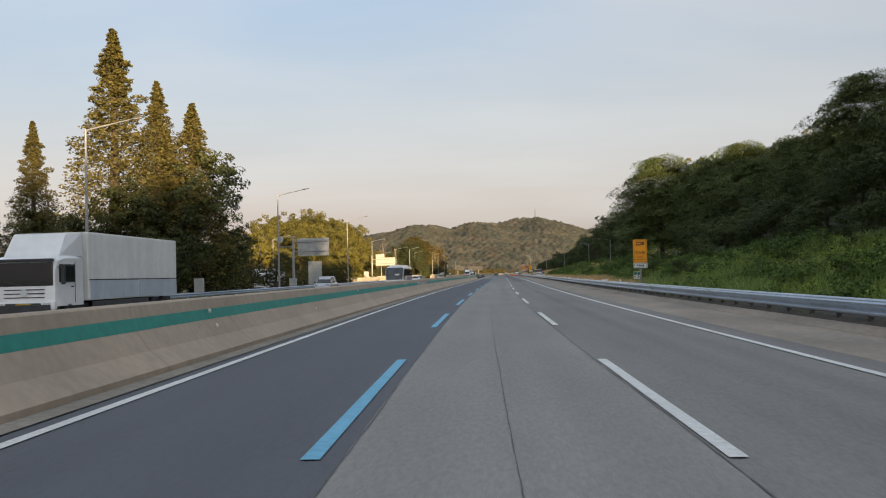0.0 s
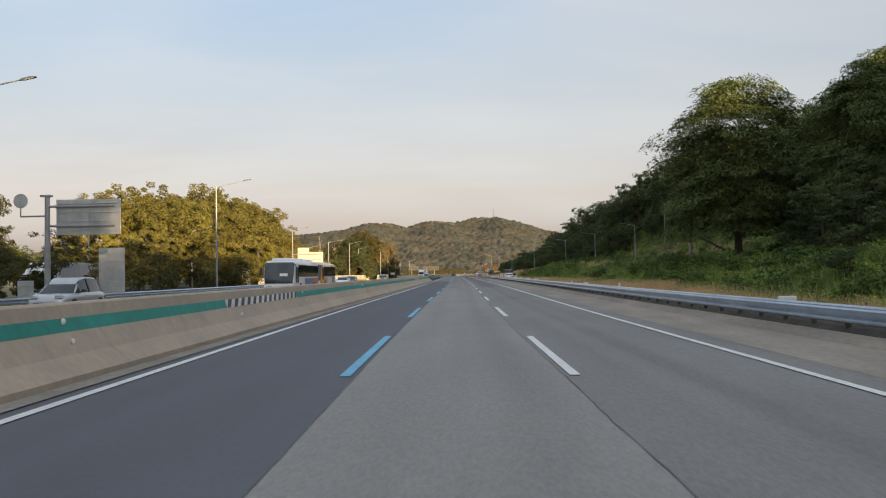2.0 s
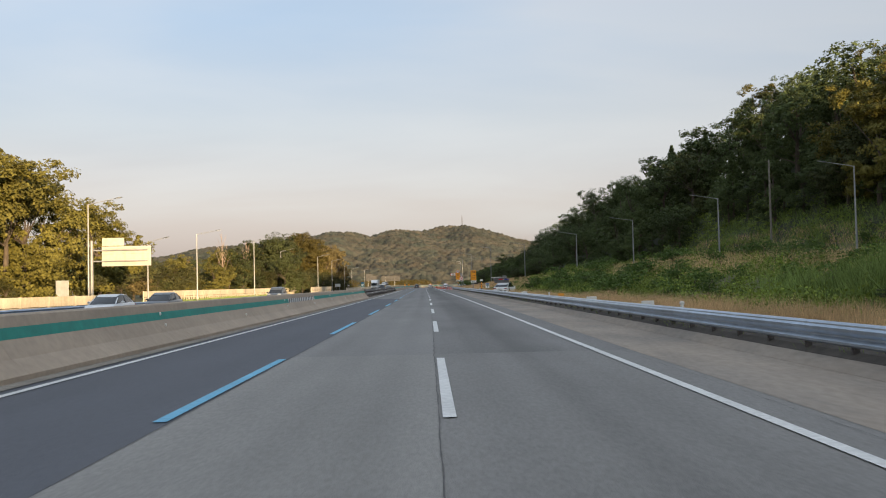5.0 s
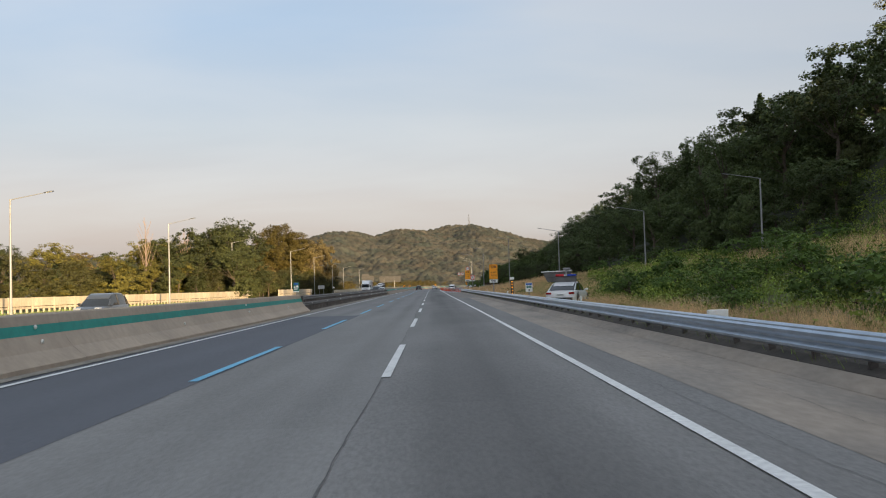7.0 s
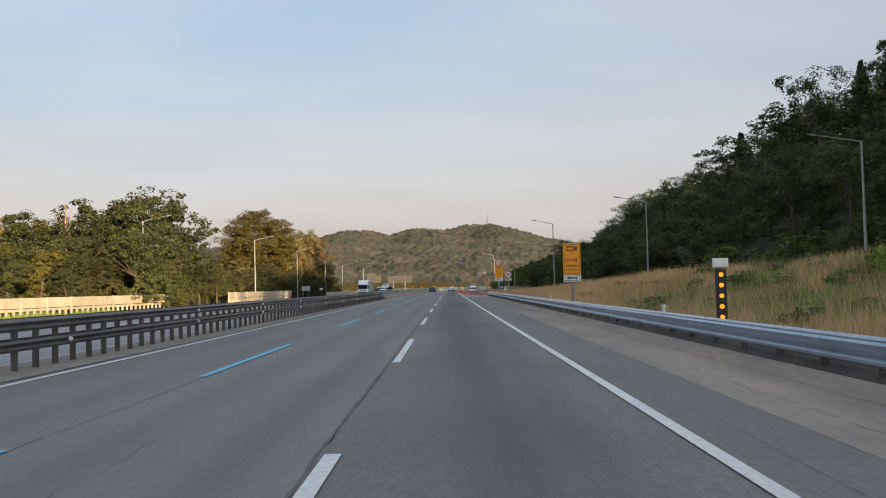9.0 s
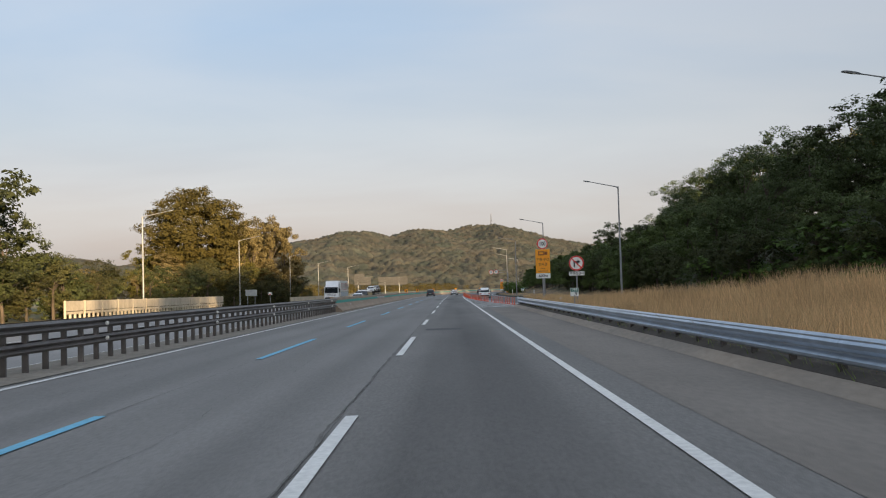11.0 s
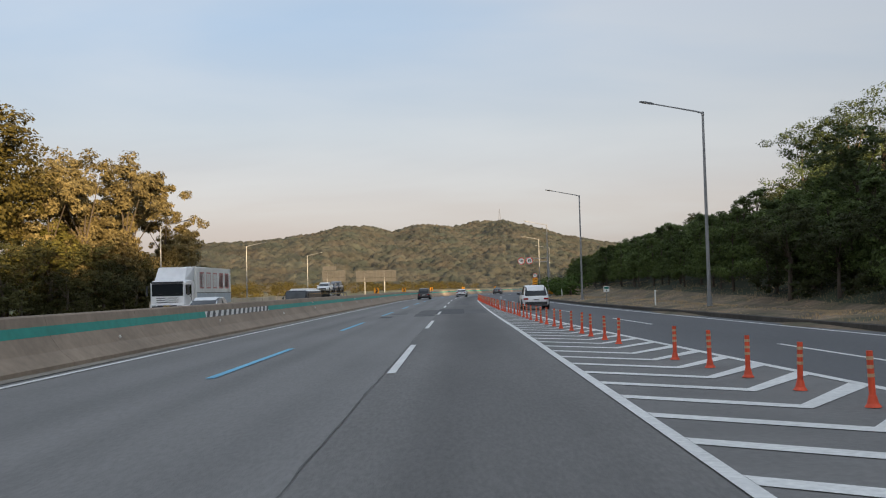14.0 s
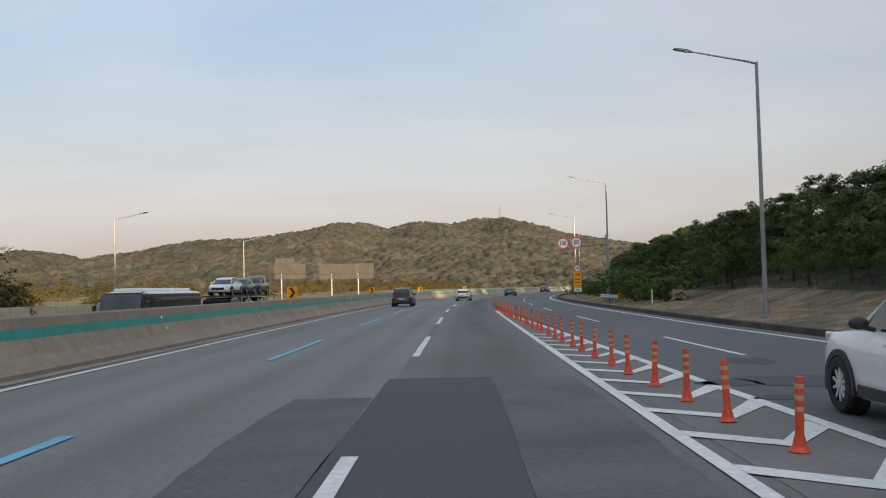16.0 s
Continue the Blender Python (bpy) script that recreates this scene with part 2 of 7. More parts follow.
def box(bm, x0, x1, y0, y1, z0, z1, bevel=0.0, m=None, index=0):
    r = bmesh.ops.create_cube(bm, size=1.0, matrix=Matrix.Translation(((x0 + x1) / 2, (y0 + y1) / 2, (z0 + z1) / 2)) @ Matrix.Diagonal((x1 - x0, y1 - y0, z1 - z0, 1)))
    vs = r["verts"]
    if bevel:
        es = list({e for v in vs for e in v.link_edges})
        r = bmesh.ops.bevel(bm, geom=es, offset=bevel, segments=2, affect="EDGES", profile=0.6)
        vs = list({v for f in r["faces"] for v in f.verts} | {v for v in vs if v.is_valid})
    if m is not None:
        bmesh.ops.transform(bm, matrix=m, verts=vs)
    if index:
        for f in {f for v in vs for f in v.link_faces}:
            f.material_index = index
    return vs


def rod(bm, a, b, r0, r1=None, n=8):
    a, b = Vector(a), Vector(b)
    d = b - a
    m = Matrix.Translation((a + b) / 2) @ d.to_track_quat("Z", "Y").to_matrix().to_4x4()
    return bmesh.ops.create_cone(bm, cap_ends=True, segments=n, radius1=r0, radius2=r0 if r1 is None else r1, depth=d.length, matrix=m)["verts"]


def fresh():
    return bmesh.new()


def profile_run(profile, s0, s1, step=4.0, closed=True):
    """A cross section, a list of (u, z), swept along the road."""
    n = max(1, round((s1 - s0) / step))
    vs, fs = [], []
    k = len(profile)
    for i in range(n + 1):
        s = s0 + (s1 - s0) * i / n
        for u, z in profile:
            vs.append(at(u, s, z))
    for i in range(n):
        for j in range(k if closed else k - 1):
            a, b = i * k + j, i * k + (j + 1) % k
            fs.append((a, b, b + k, a + k))
    if closed:
        fs.append(tuple(range(k))[::-1])
        fs.append(tuple(range(n * k, n * k + k)))
    return vs, fs


def strip(u0, u1, s0, s1, z, step=4.0, thick=0.0):
    """A flat band between two offsets (numbers or functions of s)."""
    f0 = u0 if callable(u0) else (lambda s: u0)
    f1 = u1 if callable(u1) else (lambda s: u1)
    n = max(1, round((s1 - s0) / step))
    vs, fs = [], []
    for i in range(n + 1):
        s = s0 + (s1 - s0) * i / n
        vs += [at(f0(s), s, z), at(f1(s), s, z)]
    for i in range(n):
        a = 2 * i
        fs.append((a, a + 1, a + 3, a + 2))
    return vs, fs


def lane_strip(u0, u1, s0, s1, z, dark, step=4.0):
    """A lane in narrow columns; dark: (offset, width, depth) of each worn track, kept as the float attribute wear."""
    n, k = max(1, round((s1 - s0) / step)), 18
    vs, fs, wear = [], [], []
    for i in range(n + 1):
        s = s0 + (s1 - s0) * i / n
        for j in range(k + 1):
            u = u0 + (u1 - u0) * j / k
            vs.append(at(u, s, z))
            w = 0.5 + 0.18 * noise.noise((u * 1.5, s * 0.045, z * 900))
            for c, wd, dp in dark:
                w += dp * math.exp(-((u - c) / wd) ** 2) * (0.8 + 0.5 * noise.noise((c, s * 0.03, 9.0)))
            wear.append(min(1, max(0, w)))
    for i in range(n):
        for j in range(k):
            a = i * (k + 1) + j
            fs.append((a, a + 1, a + k + 2, a + k + 1))
    return vs, fs, wear


def lane(name, data, material, parent, label=""):
    ob = part(name, data[:2], material, parent, label)
    ob.data.attributes.new("wear", "FLOAT", "POINT").data.foreach_set("value", data[2])
    return ob


def ramp_between(pairs):
    xs, ys = [p[0] for p in pairs], [p[1] for p in pairs]
    return lambda s: float(np.interp(s, xs, ys))
# ---------- ground ----------
HILL_EDGE = ramp_between([(-300, 23), (100, 23), (125, 29), (165, 44), (180, 47), (215, 47.5), (239, 42), (266, 38), (298, 35), (337, 29), (389, 25), (432, 21.5), (476, 20.5), (600, 20.5), (1000, 22)])
# before s = 50 the hill is unseen, raised to hold off the sun
HILL_SLOPE = ramp_between([(-300, 0.85), (-40, 0.85), (10, 0.70), (30, 0.62), (52, 0.42), (90, 0.45), (110, 0.45), (150, 0.58), (230, 0.92), (290, 0.88), (330, 0.72), (380, 0.50), (430, 0.34), (520, 0.28), (700, 0.2), (1000, 0.1)])
HILL_TOP = ramp_between([(-300, 44), (-40, 42), (10, 36), (30, 32), (60, 23), (110, 24), (150, 32), (200, 40), (280, 44), (340, 40), (400, 28), (460, 26), (540, 26), (600, 22), (1000, 6)])
OPP_DROP = ramp_between([(-300, 0), (440, 0), (490, -1.2), (1000, -1.2)])
BANK = ramp_between([(-300, 3.4), (50, 2.7), (105, 1.9), (150, 1.5), (185, 2.2), (215, 3.0), (260, 2.6), (300, 1.4), (375, 0.0), (430, 0.3), (1000, 0.4)])
BANK_FROM = ramp_between([(-300, 12.5), (370, 12.5), (376, 17.0), (430, 16.2), (476, 15.2), (600, 15.2), (1000, 16)])
BANK_TO = ramp_between([(-300, 23), (105, 23), (150, 24), (215, 29), (260, 26), (300, 20), (370, 17.5), (376, 21), (432, 20), (600, 19), (1000, 20)])


def ground_z(u, s):
    """Height of the open ground beside the road."""
    if u > 0:
        b0, b1, e = BANK_FROM(s), BANK_TO(s), HILL_EDGE(s)
        f = min(1, max(0, (u - b0) / max(0.5, b1 - b0)))
        z = -0.12 + (BANK(s) + 0.12) * f * f * (3 - 2 * f)
        if u > e:
            d = (u - e) * HILL_SLOPE(s)
            top = HILL_TOP(s)
            z += top * (1 - math.exp(-d / top))
        if u > 12.5:
            z += 0.25 * noise.noise((u * 0.15, s * 0.1, 3.0)) * min(1, (u - 12.5) / 4)
        return z
    z = -0.12 + (OPP_DROP(s) if u < -5.3 else 0)
    if u < -30:
        z += min(2.5, (-30 - u) * 0.03) + 0.3 * noise.noise((u * 0.1, s * 0.08, 7.0))
    return z


def sheet(us, ss, lift=0.0):
    vs, fs = [], []
    for s in ss:
        for u in us:
            vs.append(at(u, s, ground_z(u, s) + lift))
    k = len(us)
    for i in range(len(ss) - 1):
        for j in range(k - 1):
            a = i * k + j
            fs.append((a, a + 1, a + 1 + k, a + k))
    return vs, fs


us = [-2500, -900, -400, -200, -120, -80, -60, -50, -42, -36, -30, -26, -22, -5.2, 9.0, 12.4, 13, 14, 15, 16, 17, 18, 19, 20, 21, 22, 23, 24, 25, 27, 29, 31, 33, 36, 39, 42, 45, 48, 52, 57, 63, 70, 80, 95, 115, 150, 220, 350, 600]
ss = [-300, -200, -120] + list(range(-80, 640, 5)) + list(range(640, 1001, 20))
vs, fs = sheet(us, ss)
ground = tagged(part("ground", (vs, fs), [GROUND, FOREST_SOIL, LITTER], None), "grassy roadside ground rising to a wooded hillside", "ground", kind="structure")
# darker ground colour under the hillside woods and the plantation
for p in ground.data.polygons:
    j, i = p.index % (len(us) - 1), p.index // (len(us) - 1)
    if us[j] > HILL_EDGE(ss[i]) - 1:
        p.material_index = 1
    if ss[i] > 374 and 12 < us[j] < 23:
        p.material_index = 2
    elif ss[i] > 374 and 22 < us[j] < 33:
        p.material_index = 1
far = part("ground_far", ([(-6000, -3000, -0.5), (6000, -3000, -0.5), (6000, 7000, -0.5), (-6000, 7000, -0.5)], [(0, 1, 2, 3)]), GROUND, None)
tagged(far, "flat land reaching the horizon", "ground", kind="structure")

# ---------- road ----------
S0, S1 = -70, 900
road = tagged(part("road", strip(-3.9, 10.9, S0, S1, -0.02, 4), ASPHALT_SLIP, None), "grey three-lane motorway carriageway with worn asphalt", "road", kind="structure")
lane("dark_lane", lane_strip(-3.82, 0.16, S0, 236.9, -0.014, [(-2.6, 0.4, 0.15), (-0.9, 0.4, 0.15)]), ASPHALT_NEW, road, "newer dark asphalt of the bus lane")
for k, (s0, s1) in enumerate(((150, 172), (172, 194), (194, 218), (218, 243))):   # the pale surface darkens by degrees
    g = 0.252 - 0.0105 * k
    tone = mat("half_worn_asphalt", (g, g * 0.956, g * 0.90), 0.85, vary=0.11, scale=24, vary2=0.08, scale2=0.5, bump=0.5, bump_scale=70, stretch=(1, 0.25, 1), wear=0.32 + 0.025 * k)
    lane("second_lane_mid", lane_strip(0.16, 3.50, s0, s1, -0.014, [(0.95, 0.35, 0.16), (2.7, 0.35, 0.2), (1.8, 0.3, 0.12)]), tone, road)
lane("second_lane", lane_strip(0.16, 3.50, S0, 150, -0.014, [(0.95, 0.35, 0.12), (2.7, 0.35, 0.22), (1.8, 0.25, 0.15)]), ASPHALT_OLD, road, "pale worn asphalt lane")
lane("first_lane", lane_strip(-3.82, 0.16, 236.9, 900, -0.014, [(-2.6, 0.4, 0.2), (-0.9, 0.4, 0.25)]), ASPHALT_MID, road)
lane("second_lane_on", lane_strip(0.16, 3.50, 243, 900, -0.014, [(0.95, 0.35, 0.2), (2.7, 0.35, 0.2)]), ASPHALT_MID, road)
lane("third_lane", lane_strip(3.50, 8.3, S0, 150, -0.016, [(5.45, 0.35, 0.3), (4.6, 0.3, 0.15), (6.35, 0.3, 0.15)]), ASPHALT_PALE, road)
for k, (s0, s1) in enumerate(((150, 196), (196, 222), (222, 248), (248, 276), (276, 304), (304, 900))):   # more and more driven
    g = 0.204 - 0.0075 * k
    tone = mat("driven_asphalt", (g, g * 0.953, g * 0.90), 0.85, vary=0.15, scale=24, vary2=0.10, scale2=0.5, bump=0.5, bump_scale=70, stretch=(1, 0.25, 1), wear=0.43 + 0.016 * k)
    lane("third_lane_on", lane_strip(3.50, 9.4, s0, s1, -0.016, [(5.45, 0.65, 0.48), (4.6, 0.3, 0.2), (6.35, 0.3, 0.2)]), tone, road)
SHOULDER_IN = ramp_between([(-100, 8.05), (150, 8.1), (240, 8.6), (320, 9.2), (372, 11.0), (1000, 11.0)])
part("shoulder", strip(SHOULDER_IN, 10.9, S0, 296, -0.012, 4), SHOULDER, road, "beige-grey paved shoulder")
part("shoulder_on", strip(8.05, 10.9, 296, 374, -0.011, 4), SHOULDER_DARK, road, "dark brownish paved shoulder")
rnd = random.Random(5)


def wander(u, amp, seed):
    return lambda s: u + amp * noise.noise((s * 0.21, seed, 0.0)) + amp * 0.5 * noise.noise((s * 1.3, seed, 4.0))


def crack(u, s0, s1, w, amp, seed, ragged=0.8, m=None):
    """An open joint: its line wanders and its width opens and closes."""
    f = wander(u, amp, seed)

    def half(s, side):
        return w * max(0.12, 0.5 + ragged * noise.noise((s * 0.9, seed, side)) + ragged * 0.6 * noise.noise((s * 3.1, seed, side + 5)))

    part("joint_seal", strip(lambda s: f(s) - half(s, 1.0), lambda s: f(s) + half(s, 2.0), s0, s1, -0.006, 0.33), m or SEAL, road)


crack(0.17, S0, 236, 0.014, 0.03, 1.0)
crack(1.72, S0, 46, 0.009, 0.02, 2.0)
crack(3.50, S0, 236, 0.014, 0.04, 3.0)
crack(3.46, 228, 335, 0.028, 0.05, 3.6, 1.6, SPALL)
crack(3.49, 228, 335, 0.007, 0.07, 3.9, 1.4)
crack(3.49, 335, 420, 0.02, 0.05, 3.1)
crack(0.05, 237, 380, 0.011, 0.05, 4.0)
crack(7.9, S0, 250, 0.006, 0.10, 5.0, 1.4)
for k in range(5):                          # crazed patch in the pale lane
    crack(2.35 + 0.12 * k, 42 + 0.7 * k, 47.5 + 0.8 * k, 0.006, 0.16, 8.0 + k, 1.2)
crack(9.3, 180, 300, 0.006, 0.16, 10.0, 1.4)
crack(8.9, 330, 372, 0.007, 0.06, 11.0)
crack(2.2, 344, 348, 0.02, 0.2, 12.0)
crack(2.35, 345, 347, 0.014, 0.25, 13.0)
crack(1.5, 240, 330, 0.005, 0.3, 14.0, 1.6)
crack(-2.0, 240, 372, 0.006, 0.3, 15.0, 1.6)
for u0, u1, s0, s1, m in [(3.95, 5.4, 333.7, 335.3, ASPHALT_PATCH), (2.15, 3.38, 436.7, 438.5, ASPHALT_PATCH), (2.13, 3.36, 438.6, 451.55, PATCH_GREY), (3.37, 5.27, 440.5, 454.4, ASPHALT_PATCH), (5.28, 6.75, 440.9, 454.0, PATCH_GREY), (0.38, 1.5, 441.8, 444.2, PATCH_GREY), (0.2, 0.9, 434.7, 437.9, ASPHALT_PATCH), (-0.95, -0.7, 434.5, 435.0, ASPHALT_PATCH), (-1.0, -0.78, 436.9, 437.4, PATCH_GREY), (5.0, 5.8, 470, 500, PATCH_GREY)]:
    f0, f1 = wander(u0, 0.03 if u0 in (3.37, 5.28) else 0.10, s0), wander(u1, 0.03 if u1 in (3.36, 5.27) else 0.10, s1)
    part("patch", strip(f0, f1, s0, s1, -0.008, 0.4), m, road)

# the merging slip road and the gore
SLIP_L = ramp_between([(200, 36.5), (240, 32), (266, 28.5), (298, 24.5), (337, 18.5), (372, 12.9), (383, 12.2), (400, 10.9), (421, 9.55), (445, 8.9), (473, 8.1), (500, 7.1), (520, 7.0), (1000, 7.0)])
SLIP_R = ramp_between([(200, 44), (240, 39.5), (266, 36), (298, 32.5), (337, 26.5), (372, 20.3), (400, 17.4), (436, 15.4), (455, 14.4), (473, 13.9), (521, 14.0), (1000, 14.0)])


def slip_strip(u0, u1, s0, s1, lift, step=4.0):
    vs, fs = strip(u0, u1, s0, s1, 0, step)
    n = len(vs) // 2
    for i in range(n):
        s = s0 + (s1 - s0) * i / (n - 1)
        z = max(0.0, min(1.0, (372 - s) / 70)) * 1.6
        vs[2 * i].z = vs[2 * i + 1].z = z + lift
    return vs, fs


slip = tagged(part("road_slip", slip_strip(lambda s: SLIP_L(s) - (0.4 if s < 376 else 0), lambda s: SLIP_R(s) + 0.8, 210, 880, -0.005), ASPHALT_SLIP, None), "grey slip road joining the motorway from the hillside", "road", kind="structure")
for k, (u, s, ru, rs) in enumerate([(9.1, 452.5, 0.55, 0.45), (10.1, 452.7, 0.75, 0.95), (9.15, 450.5, 0.35, 0.28), (10.6, 456.5, 0.5, 0.8), (9.3, 447.2, 0.3, 0.4)]):
    vs = []
    for i in range(26):                   # oil stains, ragged at the rim
        a_ = 2 * math.pi * i / 26
        q = 1 + 0.45 * noise.noise((math.cos(a_) * 1.6, math.sin(a_) * 1.6, k * 7.0))
        vs.append(at(u + ru * q * math.cos(a_), s + rs * q * math.sin(a_), 0.0))
    part("oil_stain", (vs, [tuple(range(26))]), ASPHALT_PATCH, slip)
gore = part("gore_surface", strip(7.3, lambda s: max(7.32, SLIP_L(s)), 372, 500, -0.010, 3), GORE_TOP, road)


def paint(name, vf, m, parent=road):
    return part(name, vf, m, parent)


paint("edge_line", strip(-3.55, -3.38, S0, 880, 0.0, 4), WHITE_PAINT)
EDGE_R = ramp_between([(374, 7.3), (389, 7.27), (416, 7.22), (431, 7.1), (448, 7.02), (500, 7.0)])
paint("edge_line", strip(lambda s: EDGE_R(s) - 0.085, lambda s: EDGE_R(s) + 0.085, S0, 500, 0.0, 4), WHITE_PAINT)
paint("gore_line", strip(lambda s: SLIP_L(s) - 0.1, lambda s: SLIP_L(s) + 0.1, 378, 500, 0.0, 3), WHITE_PAINT)
paint("gore_line", strip(7.35, 11.9, 374.6, 374.9, 0.0, 3), WHITE_PAINT)
paint("slip_edge_line", slip_strip(lambda s: SLIP_R(s) - 0.09, lambda s: SLIP_R(s) + 0.09, 230, 880, 0.004), WHITE_PAINT, slip)
BLUE_U = ramp_between([(-60, -0.12), (12, -0.12), (80, 0.04), (200, 0.03), (262, -0.04), (345, 0.10), (362, 0.15), (402, 0.12), (465, 0.06), (1000, 0.0)])
WHITE_U = ramp_between([(-60, 0.02), (10, 0.03), (80, 0.10), (120, 0.06), (200, -0.03), (262, 0.03), (362, 0.07), (442, 0.0), (1000, -0.02)])
for k in range(-3, 40):
    s = 20 * k
    b0, b1 = {260: (257.4, 267.5)}.get(s, (s - 0.1 if s < 340 else s - 0.5, s + 9.4 if s < 340 else s + 8.3))
    paint("blue_dash", strip(lambda q: BLUE_U(q) - 0.09, lambda q: BLUE_U(q) + 0.09, b0, b1, 0.001, 4), BLUE_PAINT)
    w0, w1 = (s - 0.3, {340: 347.0, 440: 446.6}.get(s, s + 8.7))
    paint("white_dash", strip(lambda q: 3.6 + WHITE_U(q) - 0.085, lambda q: 3.6 + WHITE_U(q) + 0.085, w0, w1, 0.001, 4), WHITE_PAINT)
for s in [398, 418.5, 438.5, 458.0, 478, 498, 518, 538, 558, 578, 598]:
    mid = ramp_between([(380, 14.2), (438, 11.9), (445, 11.4), (460, 10.9), (500, 10.6), (1000, 10.6)])
    paint("white_dash", strip(lambda q: mid(q) - 0.07, lambda q: mid(q) + 0.07, s, s + 7.5, 0.001, 4), WHITE_PAINT, slip)
BAR_BACK = ramp_between([(376, 1.6), (420, 1.4), (436, 0.8), (460, 0.7)])
BAR_ON = ramp_between([(376, 2.6), (396, 2.3), (421, 1.45), (436, 1.2)])
for i in range(48):                       # bent bars across the gore
    e = 377.75 + 1.94 * i                 # where the bar leaves the edge line
    s = e - BAR_BACK(e)
    r = s + BAR_ON(s)
    apex = EDGE_R(s) + (SLIP_L(s) - EDGE_R(s)) * 0.53
    uL, uR = EDGE_R(e) + 0.09, SLIP_L(r) - 0.09
    if uR - uL < 0.5:
        break
    w = 0.20
    vs = [at(uL, e - w), at(uL, e + w), at(apex, s - w), at(apex, s + w), at(uR, r - w * 1.6), at(uR, r + w * 1.6)]
    paint("gore_bar", (vs, [(0, 2, 3, 1), (2, 4, 5, 3)]), WHITE_PAINT)

# the far carriageway
OPP = ramp_between([(-300, -19.0), (150, -19.0), (215, -24.5), (1000, -24.5)])
def sunk(vf, s0, s1):
    n = len(vf[0]) // 2
    for i in range(n):
        d = OPP_DROP(s0 + (s1 - s0) * i / (n - 1))
        vf[0][2 * i].z += d
        vf[0][2 * i + 1].z += d
    return vf


road2 = tagged(part("road_opposite", sunk(strip(OPP, -5.5, S0, 880, -0.02, 4), S0, 880), ASPHALT_MID, None), "grey opposite carriageway of the motorway", "road", kind="structure")
for u in (-5.95, -20.0):
    paint("edge_line", sunk(strip(u - 0.09, u + 0.09, S0, 880, -0.008, 4), S0, 880), WHITE_PAINT, road2)
for u in (-9.5, -13.1, -16.6):
    for k in range(-2, 30):
        paint("white_dash", sunk(strip(u - 0.08, u + 0.08, 20 * k + 6, 20 * k + 15, -0.008, 4.5), 20 * k + 6, 20 * k + 15), WHITE_PAINT, road2)

# ---------- median ----------
FACE = [(-4.20, -0.05), (-4.20, 0.10), (-4.55, 0.38), (-4.80, 0.75), (-4.92, 1.19), (-4.97, 1.23), (-5.15, 1.23), (-5.20, 1.19), (-5.32, 0.75), (-5.50, 0.38), (-5.60, 0.10), (-5.60, -0.05)]


def face_u(z):
    pts = FACE[1:6]
    return float(np.interp(z, [p[1] for p in pts], [p[0] for p in pts]))


def barrier(s0, s1, hatches, n, concrete):
    b = tagged(empty("median_barrier_%d" % n), "weathered beige concrete median barrier with green painted band", "barrier", kind="structure")
    s = s0
    while s < s1 - 0.1:                   # cast lengths with open joints
        e = min(s + 6.0, s1)
        part("concrete_length", profile_run(FACE, s + 0.006, e - 0.006, 3.0), concrete, b)
        s = e
    part("footing", strip(-3.80, -4.24, s0, s1, 0.004, 2.0), FOOTING, b, "broken concrete strip at the foot of the barrier")
    zb0, zb1 = 0.74, 0.97
    cuts = [s0] + [c for h in hatches for c in h] + [s1]
    for a, e in zip(cuts[0::2], cuts[1::2]):
        if e > a:
            part("green_band", profile_run([(face_u(zb0) + 0.004, zb0), (face_u(zb1) + 0.004, zb1)], a, e, 3.0, closed=False), GREEN_PAINT, b)
    for a, e in hatches:
        part("white_panel", profile_run([(face_u(zb0) + 0.004, zb0), (face_u(zb1) + 0.004, zb1)], a, e, 3.0, closed=False), WHITE_PAINT, b)
        q = a
        while q < e - 0.5:
            vs = [at(face_u(zb0) + 0.009, q, zb0), at(face_u(zb0) + 0.009, q + 0.42, zb0), at(face_u(zb1) + 0.009, q + 0.80, zb1), at(face_u(zb1) + 0.009, q + 0.38, zb1)]
            part("black_stripe", (vs, [(0, 1, 2, 3)]), BLACK_PAINT, b)
            q += 0.84
    return b


med1 = barrier(-70, 248, [(71.5, 83), (182, 194)], 1, CONCRETE)
med2 = barrier(373.5, 880, [(417, 428.5)], 2, CONCRETE_OLD)

REFLECTOR = mat("reflector_white", (0.75, 0.72, 0.66), 0.3, vary=0.1, scale=20)


def reflectors(b, spots):
    first = None
    for s, z in spots:
        if first is None:
            bm = fresh()
            bmesh.ops.create_uvsphere(bm, u_segments=8, v_segments=6, radius=0.055, matrix=Matrix.Diagonal((0.7, 1, 1, 1)))
            first = part("reflector", bm, REFLECTOR, b)
            first.matrix_basis = Matrix.Translation(at(face_u(z) + 0.03, s, z))
        else:
            again(first, "reflector", b, Matrix.Translation(at(face_u(z) + 0.03, s, z)))


reflectors(med1, [p for s in range(-58, 246, 24) for p in ((s + 10.5, 0.5), (s + 22.5, 0.92), (s + 22.5, 0.58))])
reflectors(med2, [p for s in range(380, 700, 24) for p in ((s + 3.5, 0.5), (s + 14.5, 0.92), (s + 14.5, 0.58))])


def wave(z0, z1, u, out, n=2):
    """Section of a corrugated beam, thickness included. out: +1 bulges to the right."""
    pts = []
    k = n * 4
    for i in range(k + 1):
        f = i / k
        pts.append((u + out * 0.075 * (0.5 - 0.5 * math.cos(f * n * 2 * math.pi)), z0 + (z1 - z0) * f))
    return pts + [(p[0] - out * 0.012, p[1]) for p in reversed(pts)]


